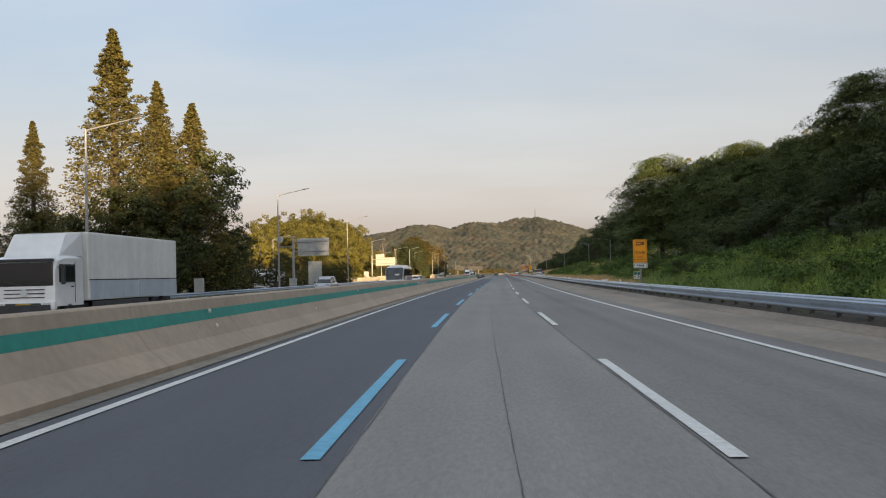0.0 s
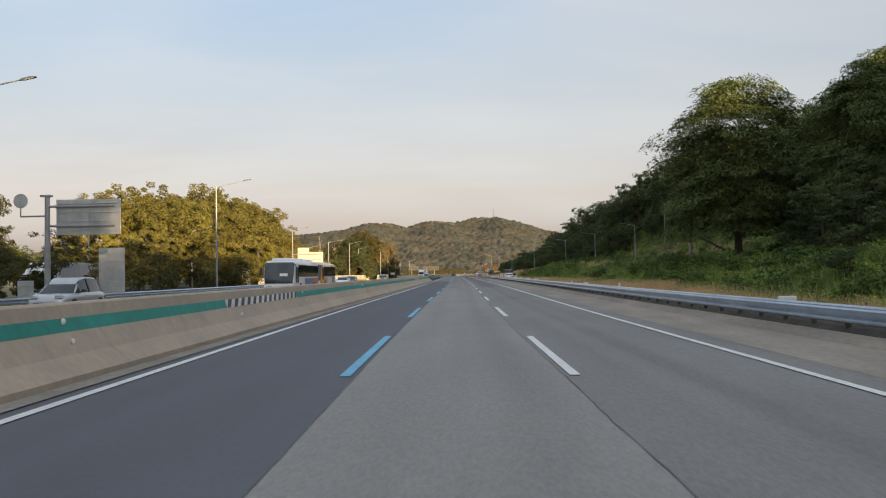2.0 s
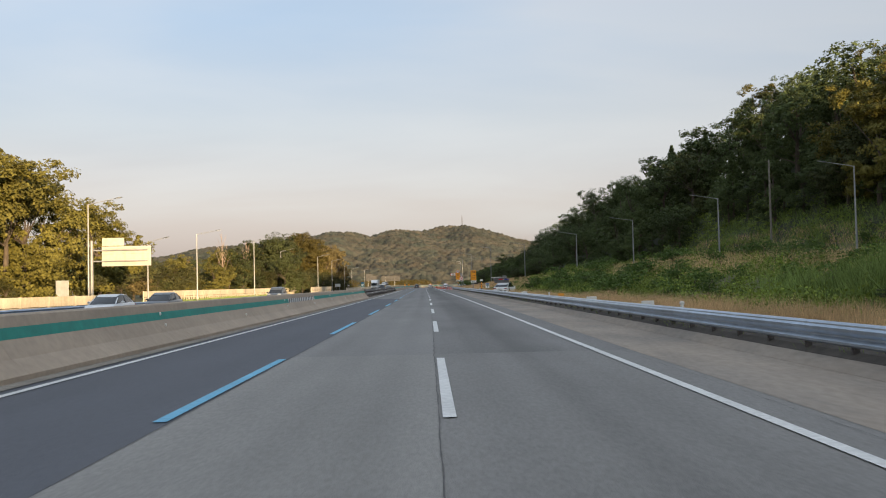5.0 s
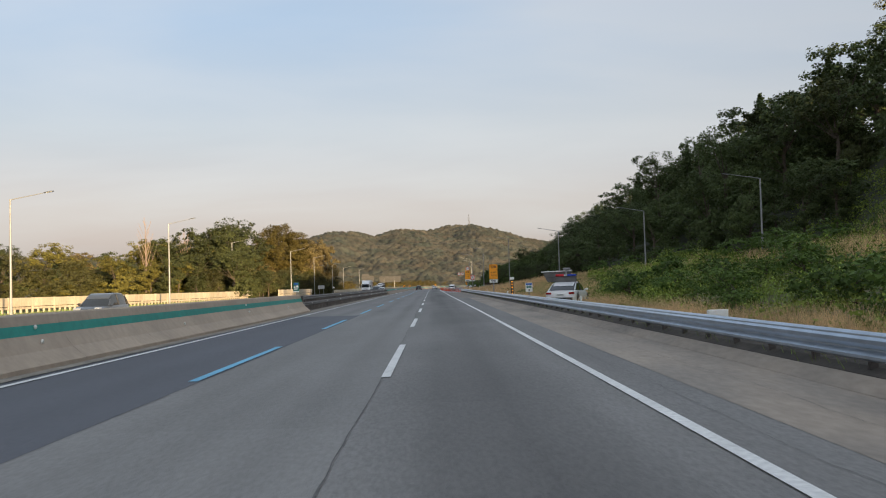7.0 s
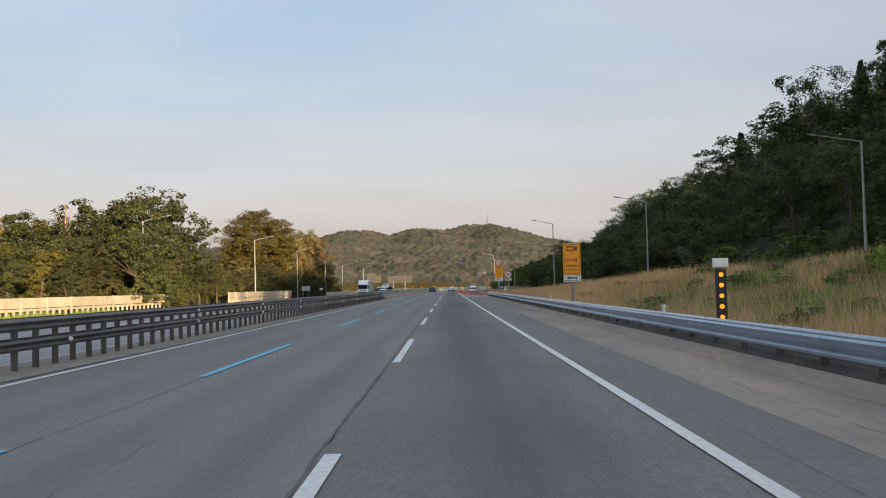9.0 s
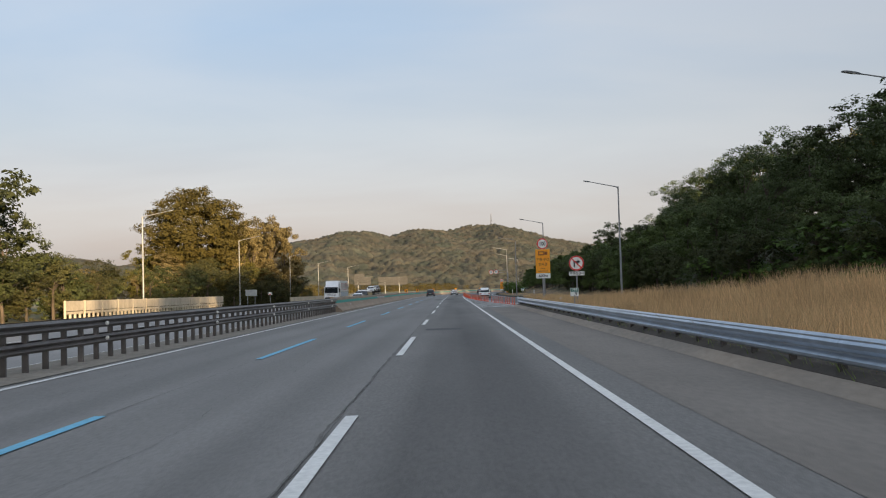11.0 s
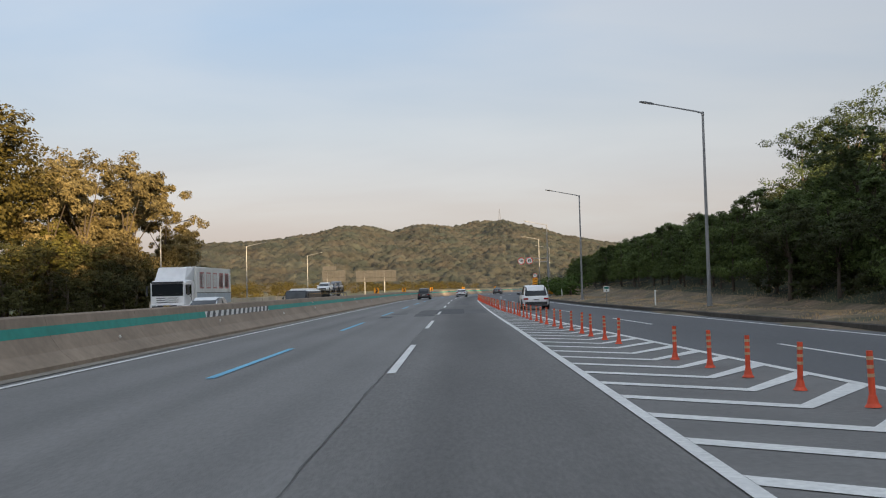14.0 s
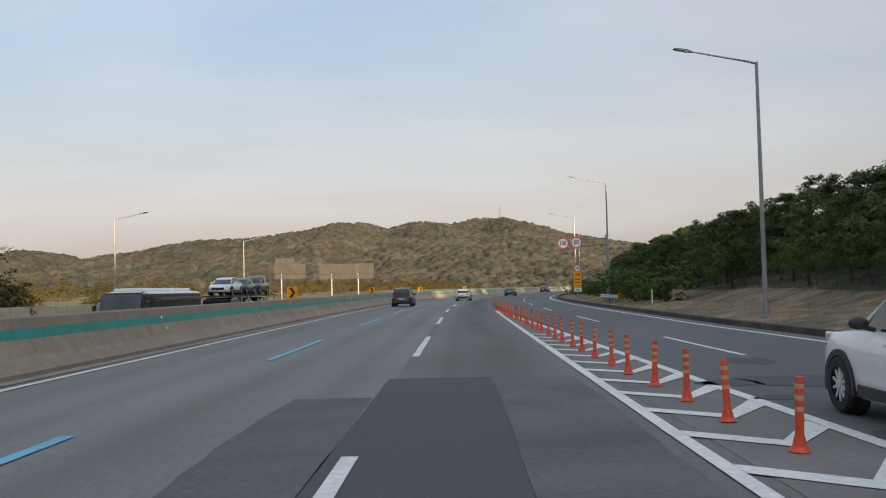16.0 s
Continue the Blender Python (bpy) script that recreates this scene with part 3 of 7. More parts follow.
def lipped(z0, z1, u, out):
    """Section of the broad side beam: lower lip, groove, wide face and rolled top edge."""
    h = z1 - z0
    pts = [(u + out * a, z0 + h * f) for a, f in ((.0, 0), (.05, .03), (.088, .10), (.088, .20), (.045, .29), (.008, .36), (.008, .44), (.05, .52), (.092, .60), (.094, .74), (.06, .84), (.058, .90), (.03, .97), (.0, 1.0))]
    return pts + [(p[0] - out * 0.012, p[1]) for p in reversed(pts)]


def rail(name, s0, s1, beams, post_u, post_top, post_step, material, label, post_w=0.07, step=4.0, post_mat=None):
    g = tagged(empty(name), label, "guard rail", kind="structure")
    for z0, z1, u, out, n in beams:
        s = s0
        while s < s1 - 0.1:
            e = min(s + step, s1)
            part("beam", profile_run(wave(z0, z1, u, out, n) if n else lipped(z0, z1, u, out), s + 0.004, e - 0.004, 4.0), material, g)
            s = e
    bm = fresh()
    box(bm, -post_w, post_w, -0.045, 0.045, -0.3, post_top, 0.008)
    first = part("post", bm, post_mat or material, g)
    k = 0
    s = s0 + 0.4
    while s < s1:
        m = frame_at(post_u, s)
        if k == 0:
            first.matrix_basis = m
        else:
            again(first, "post", g, m)
        k += 1
        s += post_step
    return g


med_rail = rail("median_rail", 247.8, 373.8, [(0.87, 1.15, -4.72, 1, 2), (0.43, 0.68, -4.72, 1, 2), (0.87, 1.15, -5.22, -1, 2), (0.43, 0.68, -5.22, -1, 2)], -4.80, 1.12, 1.05, MEDIAN_STEEL, "dark brown double-beam steel median guard rail", 0.065)
part("footing", strip(-3.80, -5.9, 247.8, 373.8, 0.004, 2.0), FOOTING, med_rail)
bmq = fresh()
bmesh.ops.create_uvsphere(bmq, u_segments=8, v_segments=6, radius=0.06)
r0 = part("reflector", bmq, REFLECTOR, med_rail)
r0.matrix_basis = Matrix.Translation(at(-4.60, 262.3, 0.57))
for s in range(274, 372, 12):
    again(r0, "reflector", med_rail, Matrix.Translation(at(-4.60, s, 0.57)))
    again(r0, "reflector", med_rail, Matrix.Translation(at(-4.60, s, 0.98)))

# posts in a darker steel than the beam
side_rail = rail("side_rail", -66, 374.8, [(0.36, 0.79, 10.72, -1, 0)], 10.86, 0.72, 2.0, STEEL, "bluish galvanised steel guard rail along the shoulder", 0.06, post_mat=RAIL_DARK)
KERB_AND_SHADE = mat("dark_kerb_and_rail_shade", (0.060, 0.050, 0.040), 0.95, vary=0.3, scale=3, vary2=0.35, scale2=0.5, bump=0.6, bump_scale=12)
# soil under the rail, its dark colour standing for the shade there
part("soil_strip", profile_run([(10.66, -0.1), (10.68, 0.165), (10.90, 0.26), (11.3, 0.29), (11.36, -0.1)], -70, 376, 3), KERB_AND_SHADE, side_rail, "soil strip coloured dark for the shade under the guard rail")
part("kerb", profile_run([(10.27, -0.1), (10.29, -0.004), (10.42, 0.085), (10.59, 0.165), (10.68, 0.155), (10.70, -0.1)], -70, 376, 3), SHOULDER, side_rail, "low worn asphalt kerb at the edge of the shoulder")
bm = fresh()
box(bm, -0.03, 0.05, -0.02, 0.5, 0.30, 0.86, 0.03)
tip = part("end_terminal", bm, STEEL, side_rail)
tip.matrix_basis = frame_at(10.70, 374.8)
rail("far_rail", -60, 205, [(0.42, 0.74, -19.9, 1, 2)], -20.1, 0.72, 4.0, STEEL, "grey steel guard rail on the far side of the motorway", 0.07)
rail("slip_rail", 512, 524, [(0.42, 0.74, 17.3, -1, 2)], 17.5, 0.72, 2.0, STEEL, "short grey steel guard rail beside the slip road", 0.07)

# low dark kerb along the slip road
KS = list(np.arange(377, 640, 3.0))
vs, fs = [], []
for s in KS:
    e = SLIP_R(s) + 0.95
    vs += [at(e, s, -0.05), at(e + 0.03, s, 0.17), at(e + 0.22, s, 0.19), at(e + 0.25, s, -0.05)]
for i in range(len(KS) - 1):
    for j in range(3):
        a = 4 * i + j
        fs.append((a, a + 1, a + 5, a + 4))
part("kerb", (vs, fs), KERB_AND_SHADE, slip, "low dark kerb along the slip road")
# ---------- trees ----------
LEAF = {
    "bronze": mat("bronze_green_leaves", (0.086, 0.068, 0.016), 0.7, island=0.3, objvar=0.1, translucent=0.14, spec=0.2),
    "umber": mat("umber_green_leaves", (0.072, 0.070, 0.024), 0.7, island=0.32, objvar=0.3, translucent=0.14, spec=0.2),
    "olive": mat("olive_leaves", (0.126, 0.112, 0.025), 0.7, island=0.32, objvar=0.22, translucent=0.14, spec=0.2),
    "green": mat("green_leaves", (0.054, 0.062, 0.021), 0.7, island=0.35, objvar=0.25, translucent=0.14, spec=0.2),
    "sapling": mat("fresh_green_leaves", (0.088, 0.118, 0.034), 0.7, island=0.4, objvar=0.3, translucent=0.2, spec=0.2),
    "layered": mat("layered_green_leaves", (0.102, 0.126, 0.040), 0.7, island=0.34, objvar=0.12, translucent=0.2, spec=0.2),
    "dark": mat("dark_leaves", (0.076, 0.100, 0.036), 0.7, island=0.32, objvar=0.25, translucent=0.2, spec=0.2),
    "rust": mat("feathery_rust_green_needles", (0.136, 0.116, 0.036), 0.75, island=0.3, objvar=0.15, translucent=0.25, spec=0.2),
    "pale": mat("pale_dry_leaves", (0.185, 0.145, 0.062), 0.75, island=0.4, objvar=0.2, translucent=0.25, spec=0.2),
    "weed": mat("rank_weed_leaves", (0.085, 0.135, 0.030), 0.7, island=0.45, objvar=0.2, translucent=0.25, spec=0.2),
}
BARK = mat("bark", (0.085, 0.065, 0.048), 0.95, vary=0.3, scale=6, vary2=0.2, scale2=1.5, bump=0.8, bump_scale=18, stretch=(1, 1, 0.25))


def leaves(points, size, rng, flat=0.0, facing=None, along=None):
    """One small spray of foliage at each point, an n x 3 array; facing: the way each spray looks, outward from its clump; along: the way its twig runs."""
    n = len(points)
    a = rng.normal(size=(n, 3))
    a[:, 2] *= 1 - flat
    b = rng.normal(size=(n, 3))
    b[:, 2] *= 1 - flat * 0.5
    slim = 0.55
    if along is not None:
        a, slim = along + 0.45 * rng.normal(size=(n, 3)), 0.30
    if facing is not None:
        c = facing / np.maximum(np.linalg.norm(facing, axis=1), 1e-6)[:, None] + 0.36 * rng.normal(size=(n, 3))
        c /= np.maximum(np.linalg.norm(c, axis=1), 1e-6)[:, None]
        a -= (a * c).sum(1)[:, None] * c
        b = np.cross(c, a)
    a /= np.maximum(np.linalg.norm(a, axis=1), 1e-6)[:, None]
    b -= (b * a).sum(1)[:, None] * a
    b /= np.maximum(np.linalg.norm(b, axis=1), 1e-6)[:, None]
    L_ = size * rng.uniform(0.6, 1.4, n)[:, None]
    v = np.stack([points - a * L_ * 0.7, points + a * L_ * 0.6 + b * L_ * slim, points + a * L_ * 0.6 - b * L_ * slim], 1).reshape(-1, 3)
    f = [(3 * i, 3 * i + 1, 3 * i + 2) for i in range(n)]
    return v, f


def crown_points(kind, rng, n, H, R, base):
    """Clumps of foliage on limbs, uneven in outline, with gaps."""
    clumps = []
    if kind == "cone":
        k = 190
        ph = rng.uniform(0, 6.28, 4)
        for i in range(k):
            f = i / k
            z = base + (H - base) * (f ** 0.95)
            t = i * 2.4 + rng.uniform(-0.4, 0.4)
            lobe = 0.78 + 0.16 * math.sin(f * 11 + ph[0] + t) + 0.14 * math.sin(f * 23 + ph[1] - 2 * t) + 0.10 * math.sin(f * 41 + ph[2])
            r = R * (1 - f) ** 1.02 * lobe * rng.uniform(0.6, 1.25) + 0.05
            q = rng.uniform(0.30, 1.0) ** 0.5
            clumps.append((r * q * math.cos(t), r * q * math.sin(t), z + 0.10 * r * q, R * (0.30 * (1 - f) ** 0.8 + 0.02) * rng.uniform(0.75, 1.25)))
    elif kind == "tiered":
        mid, hh = base + (H - base) * 0.44, (H - base) * 0.56
        for i in range(210):                  # flat drooping fans over a broad dome
            f = (i + 0.5) / 210
            zz, t = 1 - 1.62 * f, i * 2.4 + rng.uniform(-0.3, 0.3)
            bulge = 1 + 0.15 * math.sin(3 * t + 4.1 * zz) + 0.11 * math.sin(5 * t - 7.3 * zz + 1.0) + 0.06 * math.sin(9 * t + 15 * zz)
            q = math.sqrt(max(0, 1 - zz * zz)) * rng.uniform(0.45, 1.0) ** 0.7 * bulge
            clumps.append((R * 0.84 * q * math.cos(t), R * 0.84 * q * math.sin(t), mid + hh * 0.90 * zz * (0.45 + 0.55 * bulge) * rng.uniform(0.88, 1.0), R * rng.uniform(0.15, 0.30)))
    elif kind == "young":
        for i in range(40):
            f = rng.uniform(0.0, 1.0)
            z = base + (H - base) * f
            r = R * (1 - 0.75 * f) * rng.uniform(0.2, 1.0)
            t = rng.uniform(0, 6.283)
            clumps.append((r * math.cos(t), r * math.sin(t), z, 0.30 * R * (1.1 - 0.5 * f)))
    else:
        lobes = []
        if kind == "round":
            for i in range(46):
                f = (i + 0.5) / 46
                zz, t = 1 - 1.55 * f, i * 2.4
                q = math.sqrt(max(0, 1 - zz * zz)) * rng.uniform(0.75, 1.0)
                mid, hh = (H + base) / 2, (H - base) / 2
                lobes.append((R * 0.78 * q * math.cos(t), R * 0.78 * q * math.sin(t), mid + hh * 0.80 * zz * rng.uniform(0.9, 1.05), R * rng.uniform(0.24, 0.34)))
        for i in range(13 if kind != "round" else 0):
            t, f = i * 2.4 + rng.uniform(-0.5, 0.5), 0.06 + 0.84 * ((i * 0.381) % 1.0)
            rr = R * 0.62 * math.sqrt(max(0.05, 1 - (2 * f - 0.9) ** 2 * 0.8)) * rng.uniform(0.55, 1.05)
            lobes.append((rr * math.cos(t), rr * math.sin(t), base + (H - base) * f, R * rng.uniform(0.32, 0.52)))
        if kind != "round":
            lobes.append((0, 0, H - R * 0.42, R * 0.45))
        for lx, ly, lz, lr in lobes:
            for _ in range(11):
                d = rng.normal(size=3)
                d /= np.linalg.norm(d)
                d[2] = d[2] * 0.8 + 0.12
                q = lr * rng.uniform(0.72, 1.12)
                clumps.append((lx + d[0] * q, ly + d[1] * q, lz + d[2] * q * 0.85, lr * (rng.uniform(0.36, 0.6) if kind == "round" else rng.uniform(0.24, 0.44))))
    clumps = np.array(clumps)
    per = max(1, n // len(clumps))
    pts, face = [], []
    heart = np.array([0, 0, base + (H - base) * 0.45])
    for x, y, z, r in clumps:
        d = rng.normal(size=(per, 3))
        d /= np.maximum(np.linalg.norm(d, axis=1), 1e-6)[:, None]
        d *= (rng.uniform(0.25, 1.05, per) ** 0.55)[:, None]
        here = np.array([x, y, z])
        out = here - heart
        out /= max(1e-6, np.linalg.norm(out))
        if kind == "tiered":
            d[:, 2] *= 0.30
            d[:, 2] -= 0.42 * (d[:, :2] @ out[:2]) + 0.12 * (d[:, 0] ** 2 + d[:, 1] ** 2)
            face.append(np.tile(out * 0.35 + np.array([0, 0, 0.9]), (per, 1)) + d * 0.3)
        else:
            d[:, 2] *= 0.6
            face.append(d * 1.0 + out * 0.6 + np.array([0, 0, 0.35]))
        pts.append(here + d * r)
    pts, face = np.concatenate(pts), np.concatenate(face)
    keep = pts[:, 2] > 0.1
    return pts[keep], clumps, face[keep]


def trunk_mesh(kind, rng, H, R, base, clumps):
    bm = fresh()
    r0 = (0.018 * H + 0.05) * (0.55 if kind == "young" else 0.85)
    top = H * (0.96 if kind in ("cone", "young") else 0.62)
    w_ = 0.0 if kind in ("cone", "young") else 1.0
    pts = [(0, 0, -0.4, r0 * 1.25), (rng.uniform(-.1, .1), rng.uniform(-.1, .1), H * 0.18, r0), (w_ * rng.uniform(-.25, .25), w_ * rng.uniform(-.25, .25), H * 0.4, r0 * 0.75), (w_ * rng.uniform(-.3, .3), w_ * rng.uniform(-.3, .3), top, r0 * 0.15)]
    for a, b in zip(pts, pts[1:]):
        rod(bm, a[:3], b[:3], a[3], b[3], 7)
    step = max(1, len(clumps) // 14)
    for x, y, z, r in clumps[::step]:
        z0 = min(top * 0.7, max(base * 0.7, z - 0.5 * math.hypot(x, y)))
        rod(bm, (0, 0, z0), (x, y, z), r0 * 0.32, r0 * 0.06, 5)
    return bm


class Species:
    def __init__(self, name, kind, leaf, H, R, base, n, size, seed, label, category="tree", flat=0.0, variants=2):
        self.made, self.H, self.label, self.category, self.name = [], H, label, category, name
        for v in range(variants):
            rng = np.random.default_rng(seed + 17 * v)
            pts, clumps, face = crown_points(kind, rng, n, H, R, base)
            t = empty(name)
            part("trunk", trunk_mesh(kind, rng, H, R, base, clumps), BARK, t)
            part("crown", leaves(pts, size, rng, flat, None if kind == "cone" else face, np.stack([-pts[:, 0], -pts[:, 1], np.full(len(pts), 0.35 * R)], 1) / R if kind == "tiered" else None), LEAF[leaf], t)
            tagged(t, label, category)
            self.made.append([t, False])

    def plant(self, u, s, height, turn, wide=1.0, group="", sink=0.0, label=""):
        k = int(abs(u * 7.3 + s * 3.1)) % len(self.made)
        t, used = self.made[k]
        f = height / self.H
        p = at(u, s, ground_z(u, s) - sink)
        m = pose(p.x, p.y, p.z, 0, 0, turn)
        if not used:
            t.matrix_basis = m
            ob = t
            self.made[k][1] = True
        else:
            ob = copy_thing(t, m)
        ob.scale = (f * wide, f * wide, f)
        if group:
            ob["group"] = group
        if label:
            ob["label"] = label
        return ob


broad = Species("broadleaf_tree", "broad", "olive", 13, 5.2, 1.2, 12500, 0.19, 11, "broad golden-green deciduous tree catching evening sun", variants=3)
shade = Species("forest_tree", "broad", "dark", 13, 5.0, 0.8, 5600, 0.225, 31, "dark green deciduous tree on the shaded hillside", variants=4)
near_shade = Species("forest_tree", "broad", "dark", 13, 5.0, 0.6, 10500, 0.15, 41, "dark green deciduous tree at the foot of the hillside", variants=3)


class Woods:
    """The deep wood, whose trees nobody can tell apart: one mesh of crowns and trunks."""
    def __init__(self, H, R, base, n, size, seed, leaf="dark"):
        self.leaf = leaf
        self.H, self.forms, self.V, self.F, self.off = H, [], [], [], 0
        for v in range(3):
            rng = np.random.default_rng(seed + 17 * v)
            pts, clumps, face = crown_points("broad", rng, n, H, R, base)
            lv, lf = leaves(pts, size, rng, 0.0, face)
            bm = trunk_mesh("broad", rng, H, R, base, clumps[::40])
            bmesh.ops.triangulate(bm, faces=bm.faces)
            bm.verts.index_update()
            tv = np.array([w.co[:] for w in bm.verts])
            tf = np.array([[w.index for w in f.verts] for f in bm.faces])
            bm.free()
            self.forms.append((lv, np.array(lf), tv, tf))

    def plant(self, u, s, height, turn, wide=1.0, group=""):
        lv, lf, tv, tf = self.forms[int(abs(u * 7.3 + s * 3.1)) % 3]
        f, c, q = height / self.H, math.cos(radians(turn)), math.sin(radians(turn))
        m = np.array([[c * wide, -q * wide, 0], [q * wide, c * wide, 0], [0, 0, 1]]) * f
        p = np.array(at(u, s, ground_z(u, s)))
        for k, (v, g) in enumerate(((lv, lf), (tv, tf))):
            self.V.append(v @ m.T + p)
            self.F.append((g + self.off, k))
            self.off += len(v)

    def finish(self, name, label):
        me = bpy.data.meshes.new(name)
        me.from_pydata(np.concatenate(self.V).tolist(), [], np.concatenate([g for g, k in self.F]).tolist())
        me.materials.append(LEAF[self.leaf])
        me.materials.append(BARK)
        me.polygons.foreach_set("material_index", np.concatenate([np.full(len(g), k) for g, k in self.F]).astype(np.int32))
        return tagged(new(name, me), label, "woods", kind="stuff")


backwood = Woods(13, 5.0, 0.8, 1000, 0.52, 37)
shrub = Species("roadside_shrub", "broad", "umber", 13, 5.0, 0.4, 7000, 0.19, 61, "dark brownish-green shrub beside the motorway", "shrub", variants=3)
green = Species("roadside_tree", "broad", "green", 10, 4.2, 0.6, 8200, 0.17, 53, "mid-green leafy roadside tree", variants=3)
conifer = Species("dawn_redwood", "cone", "rust", 19, 4.0, 1.0, 24000, 0.115, 71, "tall conical dawn redwood with rusty green needles", flat=0.3, variants=2)
pine = Species("forest_conifer", "cone", "dark", 13, 3.6, 0.8, 4200, 0.24, 91, "dark conical tree on the wooded hillside", flat=0.4, variants=2)
young = Species("young_tree", "young", "sapling", 5.5, 1.9, 1.1, 3600, 0.11, 113, "slender young tree in a roadside plantation", variants=3)
pale = Species("pale_tree", "broad", "pale", 14, 4.6, 1.6, 17000, 0.185, 131, "pale dry-leaved tree lit by evening sun", variants=2)
round_ = Species("round_tree", "round", "bronze", 20, 7.6, 2.0, 42000, 0.20, 171, "large round-crowned golden-green tree beside the motorway", variants=1)
giant = Species("spreading_tree", "tiered", "layered", 14, 6.4, 0.6, 84000, 0.175, 191, "dark spreading tree with layered crown on the wooded bank", variants=1)
bush = Species("bush", "broad", "weed", 2.2, 1.6, 0.05, 800, 0.14, 151, "rank green bush on the verge", "bush", variants=3)

rnd = random.Random(11)
# left side: redwoods, then the long grove, the shrubs, the round tree and the pale trees
for u, s, h, w in [(-28.6, 64.0, 22.4, 1.42), (-25.2, 64.5, 18.1, 1.3), (-23.5, 68.0, 16.9, 1.6), (-26.5, 70, 15.0, 1.5), (-28.1, 50, 12.5, 1.2)]:
    conifer.plant(u, s, h, rnd.uniform(0, 360), w, "redwoods beside the motorway")
for u, s, h in [(-23.0, 61.5, 8.0), (-22.4, 66.0, 12.8), (-24.8, 59, 8.5), (-22.0, 70.5, 10.0), (-26.8, 56, 7.0), (-22.5, 74.0, 6.5), (-30, 56, 7.5), (-29.0, 50, 6.8), (-26, 61, 10.0), (-27.5, 50.5, 6.0)]:
    green.plant(u, s, h, rnd.uniform(0, 360), 0.85 if h > 9 else 1.05, "dark trees under the redwoods")
for u, s, h in [(-34, 40, 7), (-38, 80, 7)]:
    green.plant(u, s, h, rnd.uniform(0, 360), 1.1, "trees behind the far rail")
GROVE_H = ramp_between([(147, 0.72), (165, 0.82), (198, 1.05), (225, 1.0), (242, 0.75)])
for k in range(15):
    s = 147 + k * 6.6
    for row, (u, h) in enumerate([(-33.5, 14.2), (-40, 16.5)]):
        broad.plant(u - (2 if s > 190 else 0) + rnd.uniform(-1.2, 1.2), s + rnd.uniform(-2, 2), h * rnd.uniform(0.92, 1.05) * GROVE_H(s), rnd.uniform(0, 360), rnd.uniform(0.9, 1.1), "grove beside the motorway")
for u, s, h in [(-36, 118, 8.8), (-39, 125, 7.5), (-45, 108, 7)]:
    broad.plant(u, s, h, rnd.uniform(0, 360), 0.9, "grove beside the motorway")
for u, s, h in [(-31, 95, 4.6), (-30, 101, 4.5), (-29.5, 107, 4.0), (-34, 90, 5.0), (-37, 98, 5.5), (-30, 86, 3.8), (-33, 112, 4.5)]:
    shrub.plant(u, s, h, rnd.uniform(0, 360), 1.3, "dark shrubs under the grove")
for k in range(46):
    backwood.plant(-78 - (k % 3) * 7 + rnd.uniform(-2, 2), 30 + k * 10 + rnd.uniform(-3, 3), rnd.uniform(6.5, 9), rnd.uniform(0, 360), 1.5)
for k in range(16):
    s = 100 + k * 9
    shrub.plant(-27.5 - (5 if s > 170 else 0) + rnd.uniform(-0.8, 0.8), s, rnd.uniform(4.0, 5.6) if s < 175 else rnd.uniform(3, 4), rnd.uniform(0, 360), 1.3, "dark shrubs under the grove")
for k in range(44):
    s = 268 + k * 5.0
    u = (-38.5 if k % 2 else -45) + rnd.uniform(-2, 2) - (3 if s < 300 else 0) - (6 if 440 < s < 478 else 0)
    (pale if k % 9 == 1 or (s > 378 and k % 2) else broad if k % 3 else green).plant(u, s, rnd.uniform(4.6, 6.2) if 378 < s < 452 else rnd.uniform(6.5, 8.5) if s < 335 else rnd.uniform(9, 12), rnd.uniform(0, 360), 1.2, "trees behind the sound wall")
for u, s, h in [(-32.5, 350, 13.5), (-34, 358, 15.5), (-33, 366, 14.5), (-33, 374, 10), (-32, 384, 6), (-32, 394, 5), (-36, 342, 11), (-32.5, 410, 6), (-33, 420, 6), (-33, 430, 6), (-34, 333, 7), (-35, 322, 7)]:
    green.plant(u, s, h, rnd.uniform(0, 360), 1.05, "trees behind the sound wall")
for k in range(14):
    shrub.plant(-42 + rnd.uniform(-1.5, 1.5), 262 + k * 5.6, rnd.uniform(5, 6.5), rnd.uniform(0, 360), 1.4, "trees behind the sound wall")
for k in range(15):
    s = 330 + k * 4.2
    (shrub if k % 3 else green).plant(-30.2 - (2.5 if s < 345 else 0) + rnd.uniform(-0.8, 0.8), s, rnd.uniform(4.0, 6.5), rnd.uniform(0, 360), 1.2, "trees behind the sound wall")
for u, s, h in [(-37, 349, 13.5), (-36.5, 360, 15.0), (-37.5, 371, 12.0), (-40, 338, 11), (-28.8, 337.5, 8.5), (-28.6, 342.5, 9.5)]:
    green.plant(u, s, h, rnd.uniform(0, 360), 1.15, "trees behind the sound wall")
round_.plant(-41.5, 461, 21.8, 40, 1.22)
for u, s, h in [(-46, 471, 15), (-37, 470, 11)]:
    broad.plant(u, s, h, rnd.uniform(0, 360), 1.15)
for u, s, h in [(-35.5, 471, 15.5), (-34.5, 477, 17), (-32.5, 483, 17.8), (-34, 489, 17), (-31.5, 494, 16.2), (-33, 500, 10.5), (-38, 480, 17.5), (-38, 492, 16)]:
    pale.plant(u, s, h * 1.05, rnd.uniform(0, 360), 0.95, "pale trees beside the motorway")
